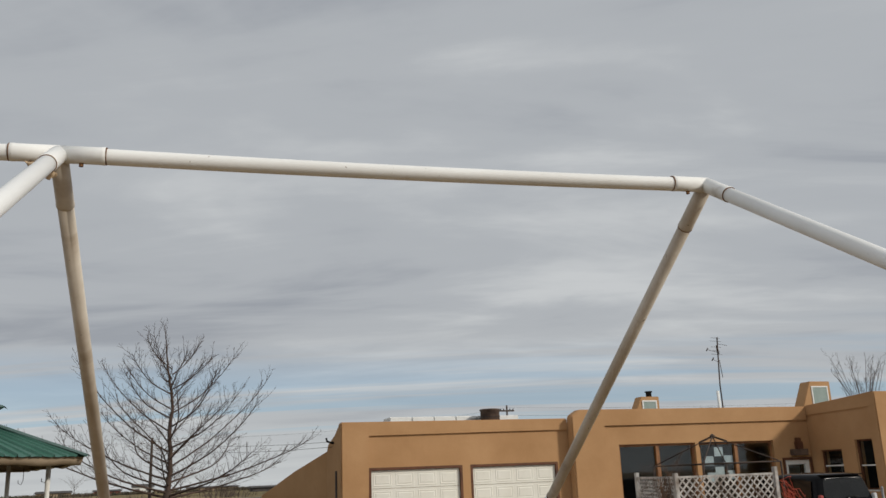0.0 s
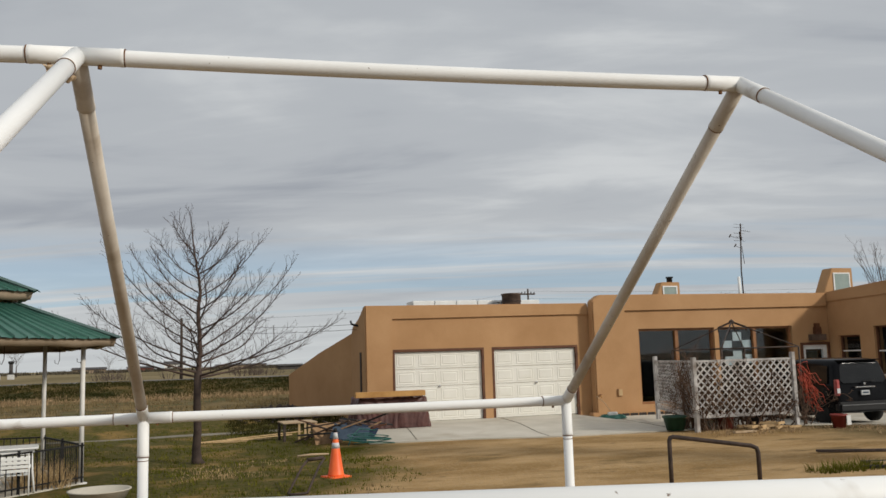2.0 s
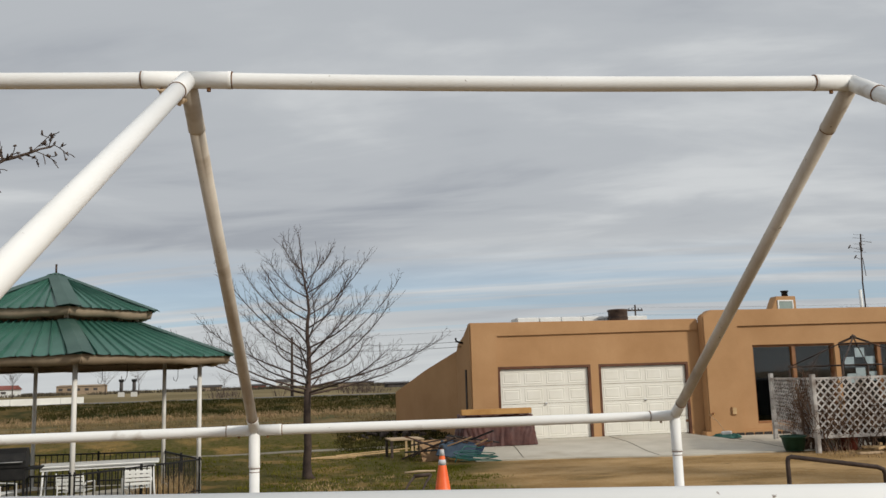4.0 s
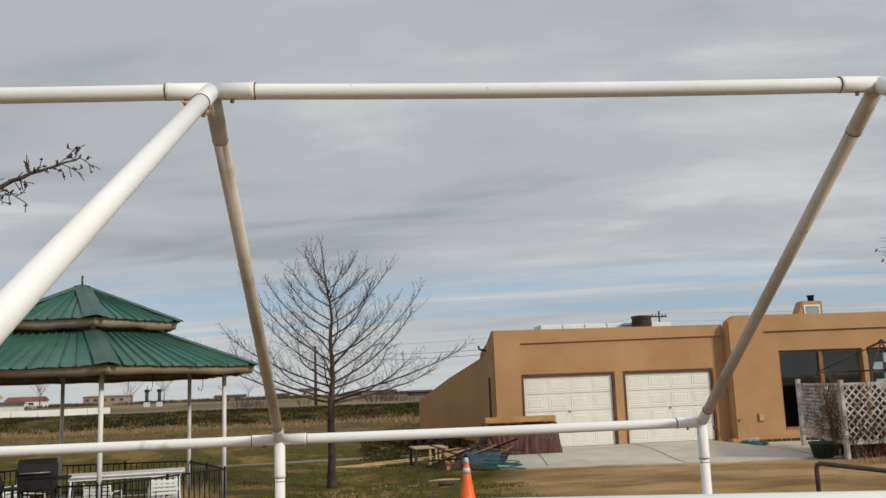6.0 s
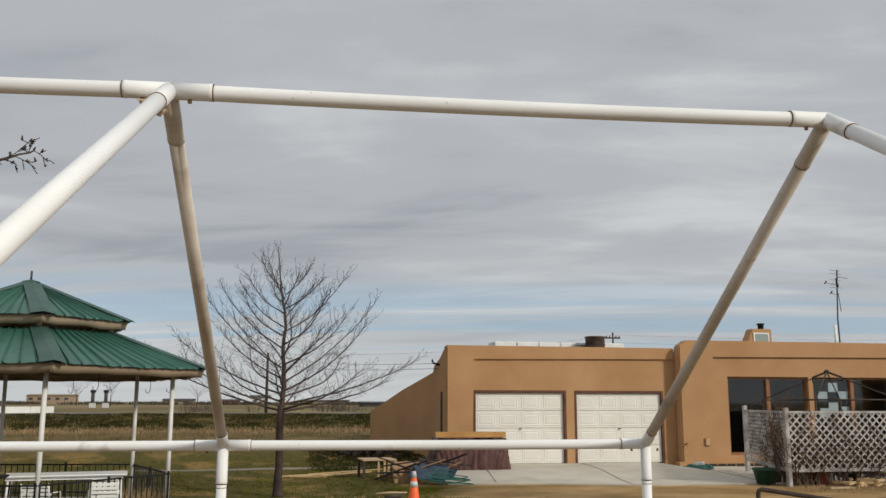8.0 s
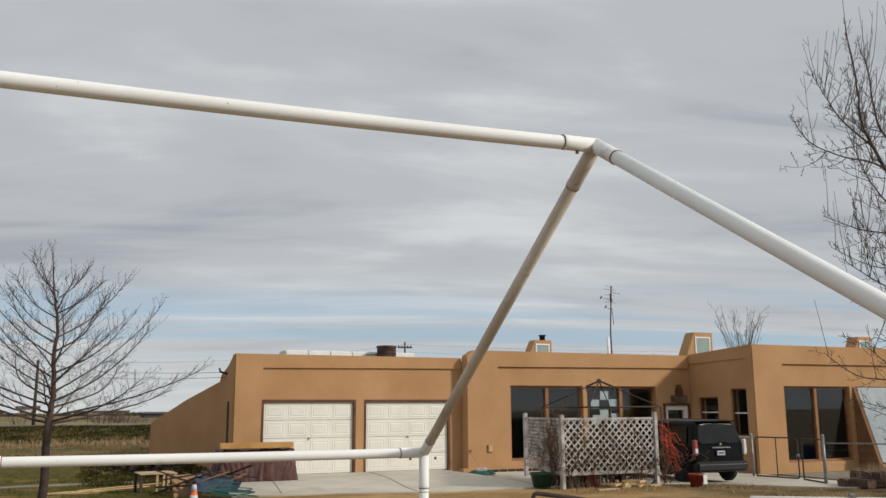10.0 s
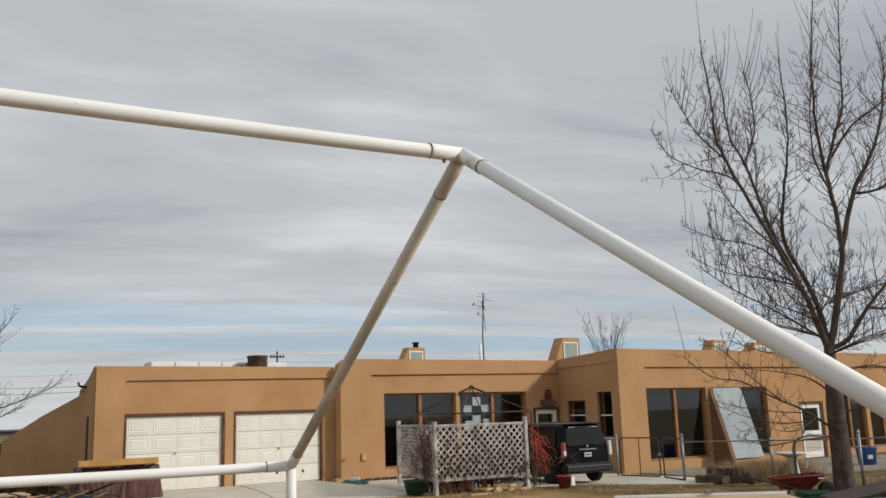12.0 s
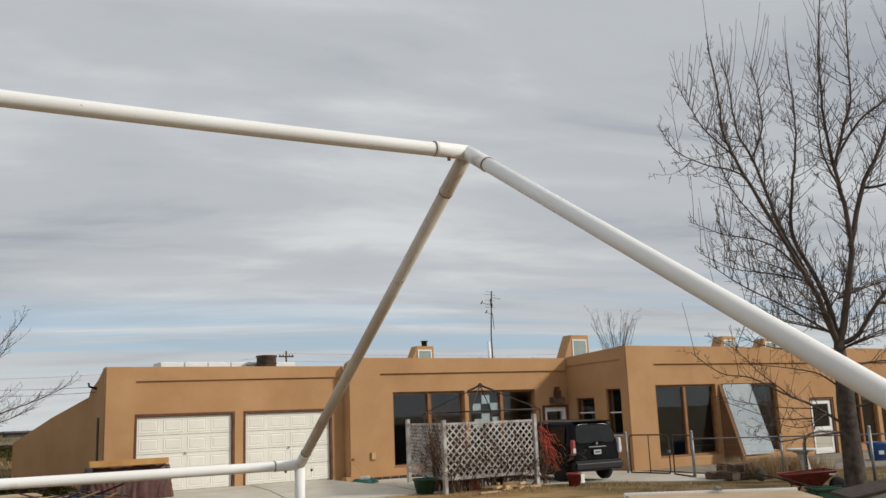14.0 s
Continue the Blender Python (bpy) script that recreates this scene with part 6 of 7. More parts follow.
def work_table():
    t = thing("plywood_table", (2.78, 22.2, 0.0), "low pale plywood work table on the lawn", "table", turn=3)
    part("tabletop", boxes((-0.42, 0.42, -0.45, 0.45, 0.44, 0.47), bevel=0.004), M["plywood"], t)
    for x in (-0.38, 0.38):
        for y in (-0.40, 0.40):
            part("leg", boxes((x - 0.03, x + 0.03, y - 0.03, y + 0.03, 0.0, 0.44)), M["pine"] if x > 0 else M["bark"], t)
    part("stretcher", boxes((-0.05, 0.0, -0.42, -0.38, 0.0, 0.44), (0.10, 0.15, -0.42, -0.38, 0.0, 0.44)), M["pine"], t)


work_table()


def tarp_stack():
    rng = random.Random(2)
    t = thing("tarp_covered_stack", (5.32, 23.17, 0.135), "stack covered with a sagging maroon tarp beside the garage door", "covered stack")
    bm = bmesh.new()
    nx, ny = 60, 34
    W, D, H = 1.98, 1.22, 0.81
    grid = []
    for j in range(ny + 1):
        row = []
        for i in range(nx + 1):
            u, v = i / nx * 2 - 1, j / ny * 2 - 1
            k = max(abs(u), abs(v))
            z = H if k < 0.72 else H * max(0.0, 1 - ((k - 0.72) / 0.28)) ** 0.8
            s = 1.0 if k < 0.72 else 1.0 + 0.10 * (k - 0.72) / 0.28
            z = z + (0.05 * noise.noise((u * 4, v * 4, 1.0)) + 0.03 * noise.noise((u * 11, v * 11, 2.0)) if z > 0.02 else 0) - 0.06 * (1 - v * v) * (1 - u * u)
            flare = (0.06 * noise.noise((u * 5, v * 5, 4)) + 0.05 * noise.noise((u * 12, v * 12, 8 + z))) * k
            reach = k / 0.72 * 0.90 if k < 0.72 else 0.90 + 0.10 * (k - 0.72) / 0.28
            px, py = u / max(k, 0.01) * reach * W / 2, v / max(k, 0.01) * reach * D / 2
            row.append(bm.verts.new((px * 1.0 + flare, py + flare, max(0.01, z))))
        grid.append(row)
    for j in range(ny):
        for i in range(nx):
            bm.faces.new((grid[j][i], grid[j][i + 1], grid[j + 1][i + 1], grid[j + 1][i]))
    part("tarp", bm, M["tarp"], t, "creased maroon tarp", True)
    part("tarp_corner", boxes((0.81, 0.92, -0.57, -0.47, 0.0, 0.58), bevel=0.03), M["blue_tarp"], t, "blue plastic corner")
    pl = thing("timber_plank", (5.23, 22.56, 0.955), "long yellowed timber plank lying across the covered stack", "plank", turn=-2)
    part("plank", boxes((-0.92, 0.92, -0.13, 0.13, 0.0, 0.14), bevel=0.008), M["pine_orange"], pl)


tarp_stack()


def debris():
    rng = random.Random(31)

    def board(at, L, w, th, rx, ry, rz, mat, label, name="board"):
        ob = thing(name, at, label, name.replace("_", " "), "scrap boards in the pile" if name == "board" else "")
        ob.matrix_basis = pose(*at, rx, ry, rz)
        part("panel", boxes((-L / 2, L / 2, -w / 2, w / 2, -th / 2, th / 2), bevel=min(0.006, th * 0.3)), M[mat], ob)
    board((3.15, 20.75, 0.24), 0.42, 0.50, 0.03, 72, 0, 24, "crate", "upright brown wooden crate side in the scrap pile", "crate_side")
    board((3.45, 20.85, 0.24), 0.40, 0.50, 0.03, 78, 0, 10, "crate", "second brown wooden crate side in the scrap pile", "crate_side")
    board((3.75, 20.35, 0.26), 0.85, 0.5, 0.025, 38, 8, -22, "blue_grey", "blue-grey sheet slanting on the scrap pile", "scrap_sheet")
    board((4.05, 21.2, 0.24), 1.0, 0.5, 0.02, 40, 14, -30, "blue_tarp", "dark blue sheet in the scrap pile", "scrap_sheet")
    for k in range(20):
        board((rng.uniform(2.95, 4.5), rng.uniform(20.2, 21.6), rng.uniform(0.15, 0.50)), rng.uniform(0.5, 1.4), 0.06, 0.03, rng.uniform(-15, 15), rng.uniform(-26, 26), rng.uniform(-60, 60), rng.choice(("bark", "rusty_black", "crate", "trim_brown", "rubber", "dark_stone")), "mixed scrap board thrown on the pile")
    for k, (x, y, L, a) in enumerate(((1.6, 23.5, 2.6, 24), (1.9, 23.3, 2.2, 30), (1.2, 23.0, 1.8, 12), (2.2, 24.1, 2.6, 35), (1.0, 22.7, 1.2, -8), (0.7, 22.9, 0.9, 30), (1.5, 23.1, 1.5, 2))):
        ob = thing("lumber_stick", (x, y, ground_height(x, y) + 0.03 + 0.02 * (k % 2)), "pale lumber stick lying on the lawn", "lumber", "lumber lying on the lawn", turn=a)
        part("stick", boxes((-L / 2, L / 2, -0.018, 0.018, -0.02, 0.005), bevel=0.004), M["pine"], ob)
    lg = thing("fallen_log", (2.55, 18.1, 0.04), "pale bare log lying in the grass", "log", turn=8)
    tube("log", [(-0.3, 0, 0.0), (0.0, 0.02, 0.01), (0.35, 0, 0.0)], [0.020, 0.025, 0.016], M["plywood"], lg, sides=10)
    h = thing("garden_hose", (3.95, 19.75, 0.03), "tangled teal garden hose on the scrap pile", "hose")
    for j in range(2):
        pts = []
        for i in range(30):
            a = i * 0.5 + j
            pts.append((math.cos(a) * (0.52 - 0.06 * j) + 0.2 * math.sin(i * 0.11), math.sin(a) * 0.24, 0.08 + 0.09 * j + 0.07 * math.sin(i * 0.37 + j)))
        tube("loop", pts, 0.010, M["green_hose"], h, sides=6)
    tube("tail", [(-0.4, -0.25, 0.03), (-0.28, -0.1, 0.22), (-0.1, 0.0, 0.36), (0.3, 0.1, 0.30)], 0.012, M["green_hose"], h, sides=6)


debris()


def dirt_mound():
    rng = random.Random(6)
    v, f = [], []
    for k in range(150):
        x, y = 3.15 + rng.gauss(0, 0.47), 27.9 + rng.gauss(0, 0.47)
        s = rng.uniform(0.03, 0.12)
        bm = bmesh.new()
        bmesh.ops.create_icosphere(bm, subdivisions=1, radius=s)
        base = len(v)
        zz = ground_height(x, y) + max(0, 0.34 - 0.30 * abs(x - 3.15) - 0.3 * abs(y - 27.9)) * rng.random()
        for q in bm.verts:
            v.append(Vector((x, y, zz)) + q.co * (0.7 + 0.6 * rng.random()))
        f += [tuple(base + q.index for q in face.verts) for face in bm.faces]
        bm.free()
    tagged(raw("rubble_heap", v, f, M["bark"], smooth=False), "heap of dark clods and rubble by the ramp wall", "rubble", kind="stuff")


dirt_mound()


def wheelbarrow():
    w = thing("wheelbarrow", (15.75, 11.45, 0.0), "worn red wheelbarrow standing in the yard", "wheelbarrow", turn=-33)
    bm = bmesh.new()
    lo = [(-0.26, -0.18, 0.22), (0.20, -0.18, 0.20), (0.20, 0.18, 0.20), (-0.26, 0.18, 0.22)]
    hi = [(-0.48, -0.32, 0.44), (0.50, -0.32, 0.50), (0.50, 0.32, 0.50), (-0.48, 0.32, 0.44)]
    a, b = [bm.verts.new(p) for p in lo], [bm.verts.new(p) for p in hi]
    bm.faces.new(a[::-1])
    for i in range(4):
        bm.faces.new((a[i], a[(i + 1) % 4], b[(i + 1) % 4], b[i]))
    bmesh.ops.solidify(bm, geom=list(bm.faces), thickness=0.012)
    part("tray", bm, M["red_metal"], w, "worn red steel tray")
    tube("rim", [Vector(p) for p in hi] + [Vector(hi[0])], 0.012, M["red_metal"], w, sides=6)
    for s in (-1, 1):
        tube("handle", [(0.62, s * 0.05, 0.16), (0.0, s * 0.22, 0.20), (-0.5, s * 0.28, 0.36), (-0.85, s * 0.29, 0.44)], 0.018, M["bark"], w, "wooden handle", 8)
        tube("leg", [(-0.22, s * 0.22, 0.22), (-0.30, s * 0.22, 0.0), (-0.20, s * 0.22, 0.0), (-0.05, s * 0.2, 0.2)], 0.014, M["black_metal"], w, sides=6)
    bm = lathe(bmesh.new(), [(0.09, -0.04), (0.16, -0.045), (0.18, 0.0), (0.16, 0.045), (0.09, 0.04)], 20)
    part("wheel", bm, M["rubber"], w, smooth=True).matrix_basis = pose(0.60, 0, 0.18, 90, 0, 0)
    part("label_patch", boxes((0.32, 0.44, -0.335, -0.33, 0.42, 0.45)), M["stone"], w)


wheelbarrow()
gt = thing("green_tub", (15.45, 10.75, 0.0), "dark green rectangular plastic tub", "tub", turn=-30)
part("body", boxes((-0.36, 0.36, -0.22, 0.22, 0.0, 0.20), bevel=0.03), M["dark_green"], gt)
part("rim", boxes((-0.39, 0.39, -0.25, -0.20, 0.19, 0.23), (-0.39, 0.39, 0.20, 0.25, 0.19, 0.23), (-0.39, -0.34, -0.2, 0.2, 0.19, 0.23), (0.34, 0.39, -0.2, 0.2, 0.19, 0.23), bevel=0.01), M["dark_green"], gt)


def bird_bath():
    b = thing("bird_bath", (19.6, 14.3, -0.1), "pale stone bird bath with a tapered leaning pedestal", "bird bath", turn=0)
    part("basin", lathe(bmesh.new(), [(0.10, 0.68), (0.26, 0.74), (0.36, 0.76), (0.36, 0.80), (0.30, 0.80), (0.0, 0.77)], 24, (-0.05, 0, 0)), M["stone"], b, "", True)
    bm = lathe(bmesh.new(), [(0.20, 0), (0.19, 0.08), (0.11, 0.16), (0.10, 0.60), (0.15, 0.69)], 18)
    for v in bm.verts:
        v.co.x += 0.22 * (1 - v.co.z / 0.69) ** 2
    part("pedestal", bm, M["stone"], b, "", True)


bird_bath()


def gate_and_fence():
    a, m, r = Vector((19.75, 20.6, 0)), Vector((19.95, 19.05, 0)), Vector((19.36, 17.65, 0))

    def gate(p, q, label, mid):
        d = q - p
        g = thing("metal_gate", (p.x, p.y, ground_height(p.x, p.y) + 0.05), label, "gate", "chain-link gate leaves", turn=math.degrees(math.atan2(d.y, d.x)))
        L = d.length
        c = 0.10
        tube("gate_frame", [(0.05, 0, 0.0), (0.05, 0, 1.02), (0.05 + c * 0.3, 0, 1.09), (0.05 + c, 0, 1.12), (L - 0.05 - c, 0, 1.12), (L - 0.05 - c * 0.3, 0, 1.09), (L - 0.05, 0, 1.02), (L - 0.05, 0, 0.06), (L - 0.08, 0, 0.01), (L - 0.14, 0, 0.0), (0.05, 0, 0.0)], 0.021, M["rusty_black"], g, sides=8)
        if mid:
            tube("gate_bar", [(L / 2, 0, 0.0), (L / 2, 0, 1.12)], 0.016, M["rusty_black"], g, sides=8)
        part("latch", boxes((L - 0.10, L - 0.02, -0.03, 0.03, 0.60, 0.68), bevel=0.01), M["galv"], g)
    gate(a, m, "open metal gate leaf with a middle bar", True)
    gate(m + Vector((-0.06, -0.13, 0)), r, "narrow metal gate leaf beside the post", False)
    f = thing("wire_fence", (0, 0, 0), "galvanised post and rail fence in front of the wing", "fence")
    posts = [(a.x + 0.02, a.y + 0.1, 1.25, 0.035), (r.x, r.y, 1.28, 0.042), (19.2, 14.6, 1.12, 0.03), (18.9, 12.0, 1.25, 0.036), (24.5, 10.9, 1.2, 0.04)]
    tops = []
    for x, y, h, w in posts:
        g = ground_height(x, y)
        tube("post", [(x, y, g - 0.1), (x, y, g + h - 0.03)], w, M["galv"], f, sides=12)
        part("post_cap", lathe(bmesh.new(), [(w * 1.12, 0), (w * 1.12, 0.02), (w * 0.6, 0.06), (0, 0.07)], 12, (x, y, g + h - 0.03)), M["galv"], f)
        tops.append((x, y, g + 1.08))
    for p, q in zip(tops[1:], tops[2:]):
        tube("top_rail", [p, q], 0.018, M["galv"], f, sides=8)
        for k in range(1, 6):
            z = 0.18 * k
            tube("wire", [(p[0], p[1], p[2] - z), (q[0], q[1], q[2] - z)], 0.0025, M["galv"], f, sides=4)
    arch = thing("garden_arch", (18.72, 13.0, 0), "grey metal hoop arch with a dark pipe", "garden arch", turn=-72)
    for y in (-0.06, 0.06):
        tube("hoop", [(-0.50, y, 0), (-0.50, y, 0.85), (-0.46, y, 1.0), (-0.34, y, 1.10), (-0.15, y, 1.14), (0.2, y, 1.14), (0.40, y, 1.09), (0.50, y, 0.97), (0.52, y, 0.8), (0.52, y, 0)], 0.020, M["galv"] if y < 0 else M["rusty_black"], arch, sides=8)
    for z in (0.35, 0.7):
        tube("rung", [(-0.5, -0.06, z), (-0.5, 0.06, z)], 0.012, M["galv"], arch, sides=6)


gate_and_fence()


def stone_steps():
    rng = random.Random(14)
    for k in range(14):
        x, y = 19.0 + rng.uniform(-0.1, 0.75), 16.35 + rng.uniform(-0.35, 0.5)
        s = rng.uniform(0.16, 0.26)
        z = ground_height(x, y) + (0.02 if k < 8 else 0.2)
        o = thing("garden_stone", (x, y, z), "rough brown stone block in a low stack", "stone", "stacked garden stones", turn=rng.uniform(0, 180))
        bm = boxes((-s, s, -s * 0.7, s * 0.7, -0.02, 0.20), bevel=0.03)
        for v in bm.verts:
            v.co += Vector((rng.uniform(-1, 1), rng.uniform(-1, 1), rng.uniform(-1, 1))) * 0.018
        part("block", bm, M["dark_stone"], o)
    o = thing("dark_pot", (18.5, 14.75, 0.10), "round dark pot lying on its side in the dry grass", "pot")
    o.matrix_basis = pose(18.5, 14.75, 0.10, 70, 0, -40)
    part("pot", lathe(bmesh.new(), [(0.0, -0.14), (0.10, -0.13), (0.14, 0.0), (0.15, 0.12), (0.0, 0.10)], 20), M["bark"], o, "", True)


stone_steps()
bb = thing("blue_bin", (27.4, 17.2, -0.11), "blue plastic bin with a white mark", "bin", turn=-35)
part("body", lathe(bmesh.new(), [(0.26, 0), (0.32, 0.52), (0.34, 0.53), (0.34, 0.57), (0.29, 0.57), (0.25, 0.05), (0, 0.05)], 24), M["blue_bin"], bb, "", True)
part("mark", boxes((-0.10, 0.06, -0.312, -0.298, 0.20, 0.32)), M["white_plain"], bb, "plain white mark")


def bench_roof():
    """Pale plywood-topped bench low in front of the camera's right."""
    b = thing("plywood_bench", (7.643, 6.633, 0.0), "long plywood-topped bench with a white edge strip", "bench", turn=-36.4)
    part("top", boxes((-0.92, 0.92, -0.5, 0.36, 0.88, 0.905), bevel=0.004), M["plywood"], b)
    part("edge_strip", boxes((-0.94, 0.94, 0.362, 0.40, 0.865, 0.93), bevel=0.006), M["white_plain"], b, "white painted edge strip")
    part("clamp", boxes((0.06, 0.11, 0.28, 0.445, 0.932, 0.965), (0.06, 0.11, 0.402, 0.445, 0.78, 0.93), bevel=0.004), M["galv"], b, "grey metal clamp")
    for x in (-0.86, 0.86):
        for y in (-0.42, 0.3):
            part("leg", boxes((x - 0.04, x + 0.04, y - 0.04, y + 0.04, 0, 0.88)), M["pine"], b)
    h = thing("low_hutch", (11.15, 6.72, 0.0), "low grey hutch with a dark sloping roof", "hutch", turn=-40)
    part("body", boxes((-0.5, 0.5, -0.35, 0.35, 0, 0.70), bevel=0.01), M["stone"], h)
    bm = boxes((-0.6, 0.6, -0.45, 0.45, 0.76, 0.80), bevel=0.008)
    bmesh.ops.transform(bm, matrix=pose(0, 0, 0.0, 0, -12, 0), verts=bm.verts)
    part("roof", bm, M["rusty_black"], h, "dark sloping roof")


bench_roof()
for (x, y, L, a, mat, lab) in ((11.6, 13.1, 1.6, -27, "rusty_black", "dark iron bar lying in the dirt"), (10.75, 11.75, 0.7, -20, "bark", "old dark board lying in the dirt"), (10.7, 11.62, 0.5, -14, "pine", "pale board offcut lying in the dirt"), (10.6, 11.2, 1.2, -22, "black_metal", "black pipe lying in the dirt"), (12.35, 17.6, 0.6, 4, "plywood", "pale flat board scrap by the lattice")):
    o = thing("ground_scrap", (x, y, ground_height(x, y) + 0.035), lab, "scrap", turn=a)
    part("piece", boxes((-L / 2, L / 2, -0.05, 0.05, -0.03, 0.015), bevel=0.008), M[mat], o)


# ---- across the road ----
def building(x, y, w, d, h, roof_h, mat, roofmat, label, name="far_building", windows=0):
    z = ground_height(x, y)
    b = thing(name, (x, y, z), label, "building", "far buildings across the road")
    part("wall", boxes((-w / 2, w / 2, 0, d, -0.3, h)), M[mat], b)
    bm = bmesh.new()
    e = 0.3
    A = [bm.verts.new(p) for p in ((-w / 2 - e, -e, h), (w / 2 + e, -e, h), (w / 2 + e, d + e, h), (-w / 2 - e, d + e, h))]
    Rr = [bm.verts.new(p) for p in ((-w / 2 - e, d / 2, h + roof_h), (w / 2 + e, d / 2, h + roof_h))]
    bm.faces.new((A[0], A[1], Rr[1], Rr[0])), bm.faces.new((A[2], A[3], Rr[0], Rr[1]))
    bm.faces.new((A[1], A[2], Rr[1])), bm.faces.new((A[3], A[0], Rr[0])), bm.faces.new(A[::-1])
    part("roof", bm, M[roofmat], b)
    for k in range(windows):
        x0 = -w / 2 + w * (k + 0.5) / windows
        part("window", boxes((x0 - 0.5, x0 + 0.5, -0.06, -0.01, h * 0.45, h * 0.75)), M["far_dark"], b)


building(-55.5, 250, 11, 10, 2.2, 0.4, "far_tan", "far_tan", "long low tan building across the road", windows=5)
building(-61, 200, 7, 6, 1.6, 0.9, "white_plain", "far_red", "small white house with a red roof", windows=2)
building(-32.6, 88, 3.6, 6, 1.5, 0.95, "blue_grey", "pine", "tan gabled shed beyond the road", windows=1)
building(-31, 86, 8, 3, 0.9, 0.2, "white_block", "far_dark", "low cream shed beyond the road", windows=2)
building(-20, 220, 7, 6, 0.9, 0.5, "far_tan", "far_dark", "low farm building far across the field", windows=2)
building(-9, 230, 6, 6, 0.9, 0.4, "far_red", "far_dark", "low red farm building far across the field")
building(16, 132, 3.2, 5, 0.55, 0.25, "far_dark", "far_dark", "low dark roofed shed on the rise")
building(15, 225, 12, 5, 0.9, 0.3, "far_tan", "far_dark", "low tan shed far across the field")
building(-1, 240, 5, 5, 1.6, 0.8, "white_plain", "far_dark", "small white house far across the field", windows=2)
for x in (-19.6, -18.15):
    p = thing("white_standpipe", (x, 110, ground_height(x, 110)), "tall pipe with a black cap on a white base", "standpipe", "pair of standpipes")
    part("base", boxes((-0.34, 0.34, -0.3, 0.3, -0.1, 0.55), bevel=0.05), M["stone"], p)
    tube("pipe", [(0, 0, 0.55), (0, 0, 1.75)], 0.20, M["far_dark"], p, sides=10)
    tube("cap", [(0, 0, 1.75), (0, 0, 2.05)], 0.30, M["rubber"], p, "black cap", 10)


def barrier():
    b = thing("white_barrier", (0, 0, 0), "long low white-painted barrier beside the road", "barrier")
    P = [Vector((-13.8, 63.5, 0)), Vector((-18.5, 58.2, 0)), Vector((-23.5, 53.2, 0)), Vector((-30, 50.6, 0))]
    for a, c in zip(P, P[1:]):
        n = 4
        for k in range(n):
            p, q = a.lerp(c, k / n), a.lerp(c, (k + 0.985) / n)
            p.z, q.z = 1.10 + 0.22, 1.10 + 0.22
            bm = bmesh.new()
            bar_between(bm, p, q, 0.25, 0.42)
            part("block", bm, M["white_block"], b)


barrier()


def power_line():
    def pole(x, y, top, arms, label):
        z = ground_height(x, y)
        p = thing("utility_pole", (x, y, z - 0.2), label, "utility pole", "wooden utility poles")
        tube("pole", [(0, 0, 0), (0, 0, top - z + 0.2)], [0.11, 0.08], M["bark"], p, sides=8)
        for k in range(arms):
            bm = boxes((-0.7, 0.7, -0.06, 0.06, top - z - 0.35 - 0.75 * k, top - z - 0.22 - 0.75 * k))
            part("crossarm", bm, M["bark"], p)
            for s in (-0.6, -0.3, 0.3, 0.6):
                part("insulator", lathe(bmesh.new(), [(0.05, 0), (0.05, 0.12), (0, 0.14)], 8, (s, 0, top - z - 0.22 - 0.75 * k)), M["rubber"], p)
    pole(0.15, 62, 5.2, 0, "plain wooden utility pole by the road")
    pole(30.7, 75, 8.1, 2, "wooden utility pole with crossarms behind the house")
    for k, (a, b, sag) in enumerate((((0.15, 62, 5.05), (5.01, 25.62, 2.98), 0.25), ((0.15, 62, 4.6), (5.01, 25.81, 2.84), 0.25), ((0.15, 62, 4.85), (-70, 75, 7.5), 0.6), ((30.7, 75, 7.9), (95, 60, 8.6), 0.8), ((30.7, 75, 7.2), (95, 60, 8.0), 0.8), ((30.7, 75, 7.9), (0.2, 62, 5.1), 0.6))):
        A, B = Vector(a), Vector(b)
        pts = [A.lerp(B, i / 16) - Vector((0, 0, sag * 4 * (i / 16) * (1 - i / 16))) for i in range(17)]
        w = tube("power_cable", pts, 0.008, M["rubber"], sides=4)
        tagged(w, "thin dark overhead power cable", "cable", "overhead power cables")
    br = thing("cable_bracket", (5.03, 25.62, 2.93), "small dark cable bracket on the garage side", "bracket")
    tube("arm", [(0, 0, 0), (-0.2, 0, 0.06), (-0.22, 0, 0.16)], 0.03, M["rubber"], br, sides=6)


power_line()


# ---- grass, straw and weeds ----
def tufts(name, label, mat, count, seed, area, height, keep, spread=0.10, blades=6, width=0.008, level=None):
    rng = random.Random(seed)
    v, f = [], []
    made = 0
    while made < count:
        x, y = rng.uniform(area[0], area[1]), rng.uniform(area[2], area[3])
        made += 1
        if not keep(x, y, rng):
            continue
        z = ground_height(x, y) if level is None else level
        for b in range(blades):
            a = rng.uniform(0, 6.283)
            h = height * rng.uniform(0.5, 1.2)
            r = spread * rng.uniform(0.1, 1.0)
            bx, by = x + math.cos(a) * r, y + math.sin(a) * r
            lean = rng.uniform(0.15, 0.8) * h
            c = rng.uniform(0, 6.283)
            wx, wy = math.cos(c) * width, math.sin(c) * width
            i = len(v)
            v += [(bx - wx, by - wy, z - 0.01), (bx + wx, by + wy, z - 0.01), (bx + math.cos(a) * lean, by + math.sin(a) * lean, z + h)]
            f.append((i, i + 1, i + 2))
    tagged(raw(name, v, f, M[mat], smooth=False), label, "grass", kind="stuff")


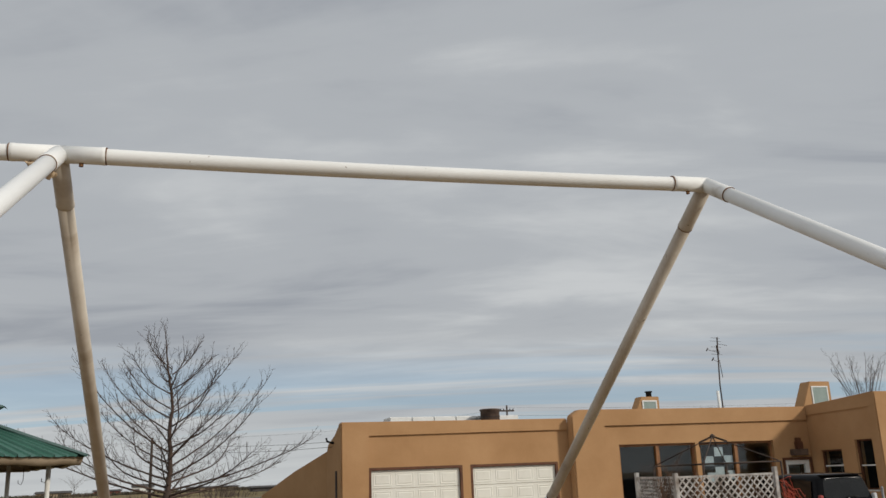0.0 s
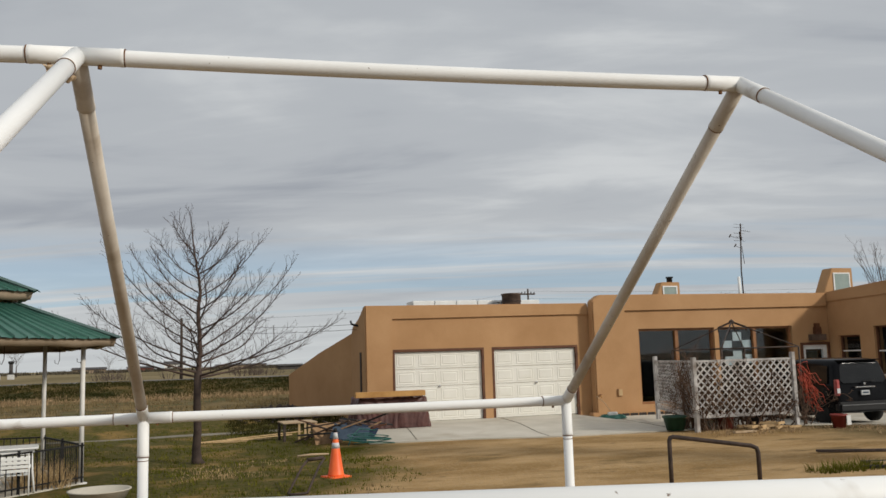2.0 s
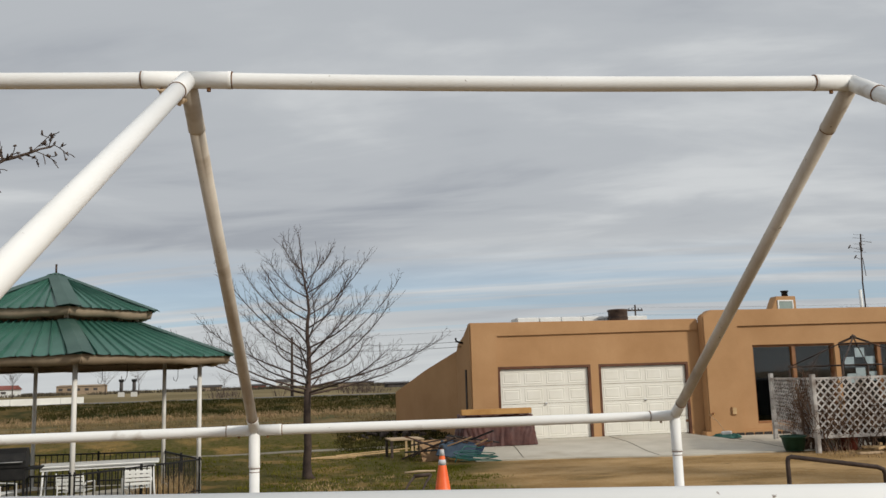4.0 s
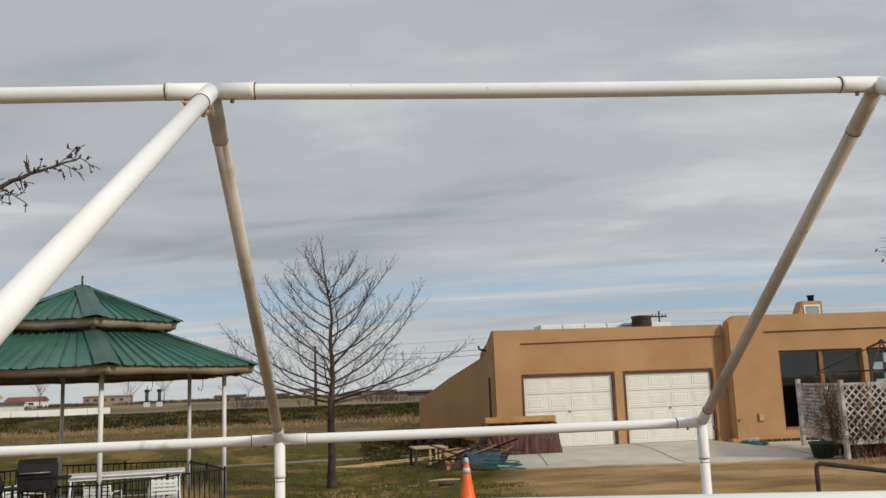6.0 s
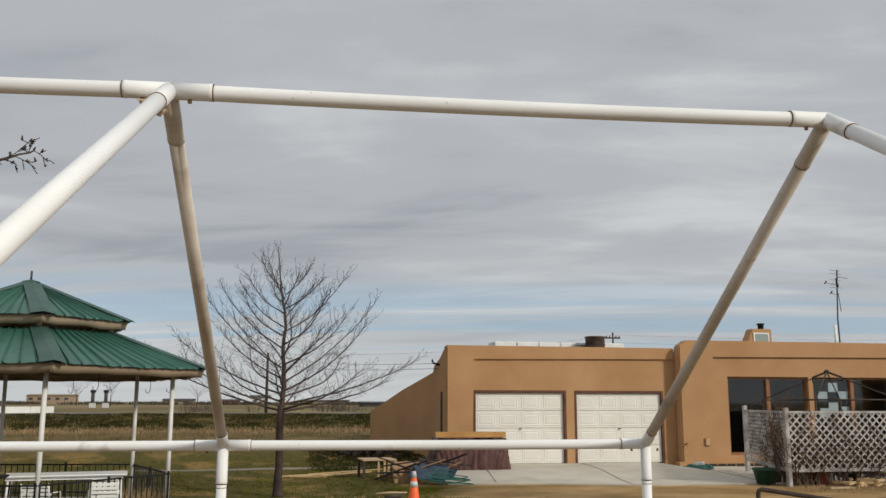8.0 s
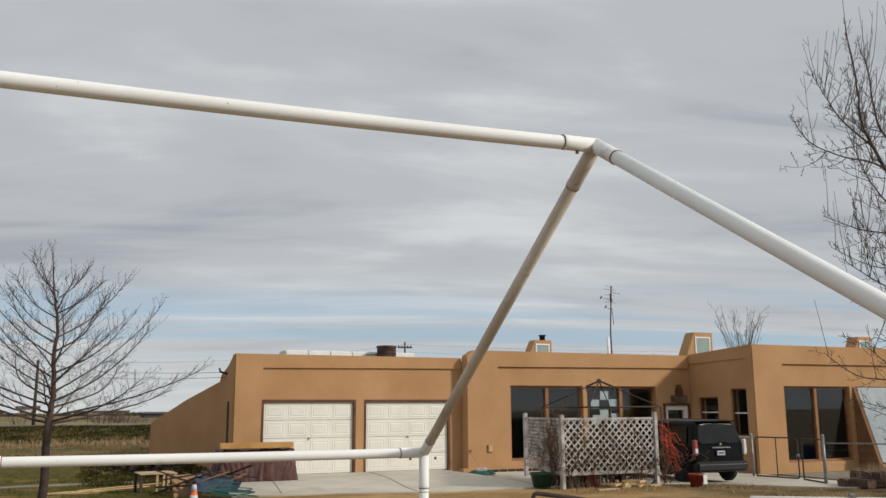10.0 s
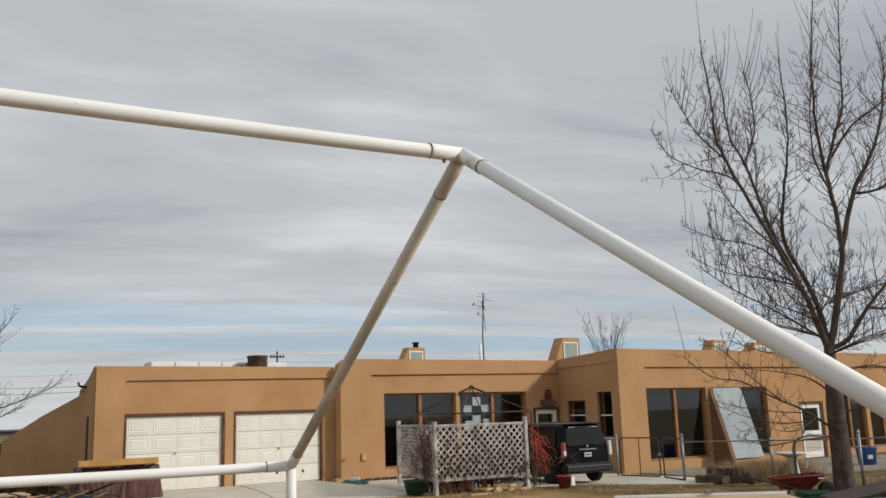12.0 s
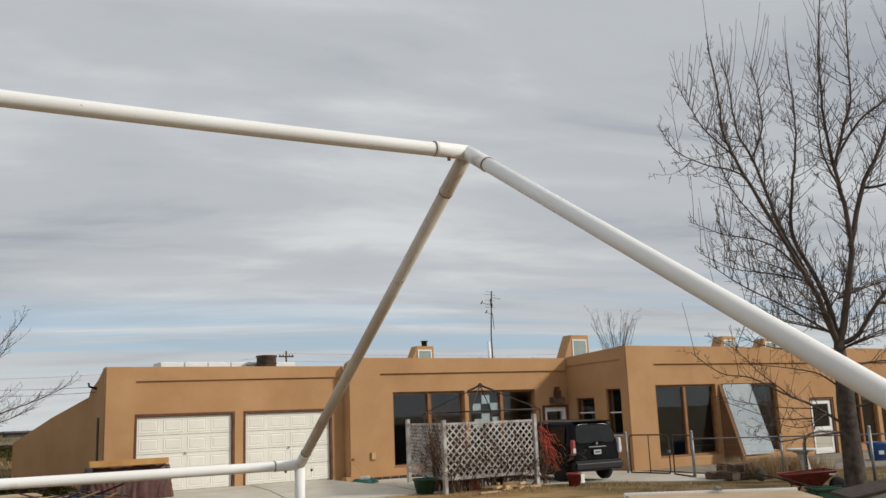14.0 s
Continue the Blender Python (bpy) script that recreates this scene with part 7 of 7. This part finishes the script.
def on_lawn(x, y, rng):
    if abs(y - 25.6) < 0.5 or (x + 4.12) ** 2 + (y - 16.5) ** 2 < 9:
        return False
    edge = 3.4 + 1.2 * noise.noise((x * 0.3, y * 0.3, 2.0))
    return x < edge and y - 1.2 * x > 10.0 + 2 * noise.noise((x * 0.4, y * 0.4, 5)) and noise.noise((x * 0.55, y * 0.55, 9.0)) > -0.25 + rng.uniform(-0.2, 0.2)


def anywhere(x, y, rng):
    return noise.noise((x * 0.4, y * 0.4, 3.0)) > rng.uniform(-0.5, 0.4)


def dry_edges(x, y, rng):
    if x > 3.2 + 0.25 * max(0, y - 17) or 4.4 < x < 20.4 and 18.4 < y < 26 or (x + 4.12) ** 2 + (y - 16.5) ** 2 < 8.5 or x > 4.8 and y > 18:
        return False
    return noise.noise((x * 0.5, y * 0.5, 7.0)) > rng.uniform(-0.1, 0.5)


tufts("grass", "short green lawn grass growing in patches", "grass", 6500, 1, (-14, 5, 11.5, 27), 0.055, on_lawn, 0.13, 7, 0.010)
tufts("dry_grass", "short straw-coloured dead grass through the lawn", "field_straw", 4200, 2, (-14, 8, 11, 28), 0.05, dry_edges, 0.14, 6, 0.008)
tufts("dry_grass", "pale dry grass on the flat below the bank", "field_straw", 5200, 3, (-26, 6, 28, 46), 0.11, anywhere, 0.22, 6, 0.018)
tufts("bank_weeds", "dark green and brown weeds on the road bank", "weed_dark", 14000, 4, (-30, 16, 44, 53), 0.11, anywhere, 0.34, 7, 0.030)
tufts("dry_grass", "tall dry grass along the foot of the bank", "brown_straw", 2600, 8, (-30, 12, 39.5, 46.5), 0.18, anywhere, 0.25, 6, 0.020)
tufts("dry_grass", "brown dry grass through the bank weeds", "field_straw", 1700, 12, (-30, 16, 44.5, 54), 0.13, anywhere, 0.30, 6, 0.024)
tufts("straw_clump", "large clump of tall straw-coloured dry grass", "brown_straw", 430, 5, (19.5, 21.9, 15.2, 16.9), 0.52, lambda x, y, r: True, 0.16, 12, 0.010)
tufts("straw_clump", "dry ornamental grass at the gazebo corner", "straw", 60, 6, (-2.6, -1.75, 15.6, 16.6), 0.42, lambda x, y, r: True, 0.12, 10, 0.008)
tufts("dry_grass", "sparse dry grass and litter round the lattice", "brown_straw", 500, 7, (11.2, 17.5, 16.6, 18.3), 0.07, anywhere, 0.15, 5, 0.010)
tufts("dry_grass", "sparse dry grass beside the dirt yard", "brown_straw", 800, 10, (14, 27, 10.5, 17), 0.08, anywhere, 0.16, 5, 0.012)
tufts("bank_weeds", "dark weeds along the foot of the ramp wall", "weed_dark", 900, 17, (1.4, 4.9, 24.8, 28.7), 0.08, lambda x, y, r: True, 0.2, 8, 0.018)
tufts("grass", "green weeds by the fallen bars", "grass", 60, 11, (9.2, 10.6, 11.2, 11.8), 0.14, lambda x, y, r: True, 0.12, 8, 0.010)
tufts("grass", "green grass patch at the edge of the dirt", "grass", 3200, 23, (2.6, 4.6, 15.6, 19.4), 0.035, lambda x, y, r: noise.noise((x * 0.8, y * 0.8, 2.0)) > r.uniform(-0.1, 0.5) + 0.5 * max(0, x - 3.4), 0.20, 9, 0.009)
tufts("dry_grass", "pale dead grass patch under the young tree", "straw", 500, 24, (-0.6, 2.6, 15.2, 18.2), 0.045, lambda x, y, r: noise.noise((x * 0.7, y * 0.7, 12.0)) > r.uniform(-0.1, 0.4), 0.16, 6, 0.009)
tufts("far_hedge", "dark uneven line of far hedges and shrubs", "hedge_brown", 2200, 15, (-75, 45, 195, 235), 0.75, lambda x, y, r: noise.noise((x * 0.12, y * 0.05, 1.0)) > r.uniform(-0.1, 0.5), 1.4, 12, 0.16)
tufts("far_hedge", "dry brown shrubs beside the far road", "twig", 260, 16, (-6, 14, 66, 84), 0.9, lambda x, y, r: noise.noise((x * 0.25, y * 0.1, 4.0)) > r.uniform(-0.1, 0.4), 0.6, 12, 0.02)
tufts("roof_weeds", "low dry weeds growing on the flat roof", "weed_dark", 420, 31, (16.8, 20.3, 24.75, 25.3), 0.36, lambda x, y, r: noise.noise((x * 1.2, 0, 5.0)) > r.uniform(-0.5, 0.4), 0.16, 7, 0.012, 3.37)
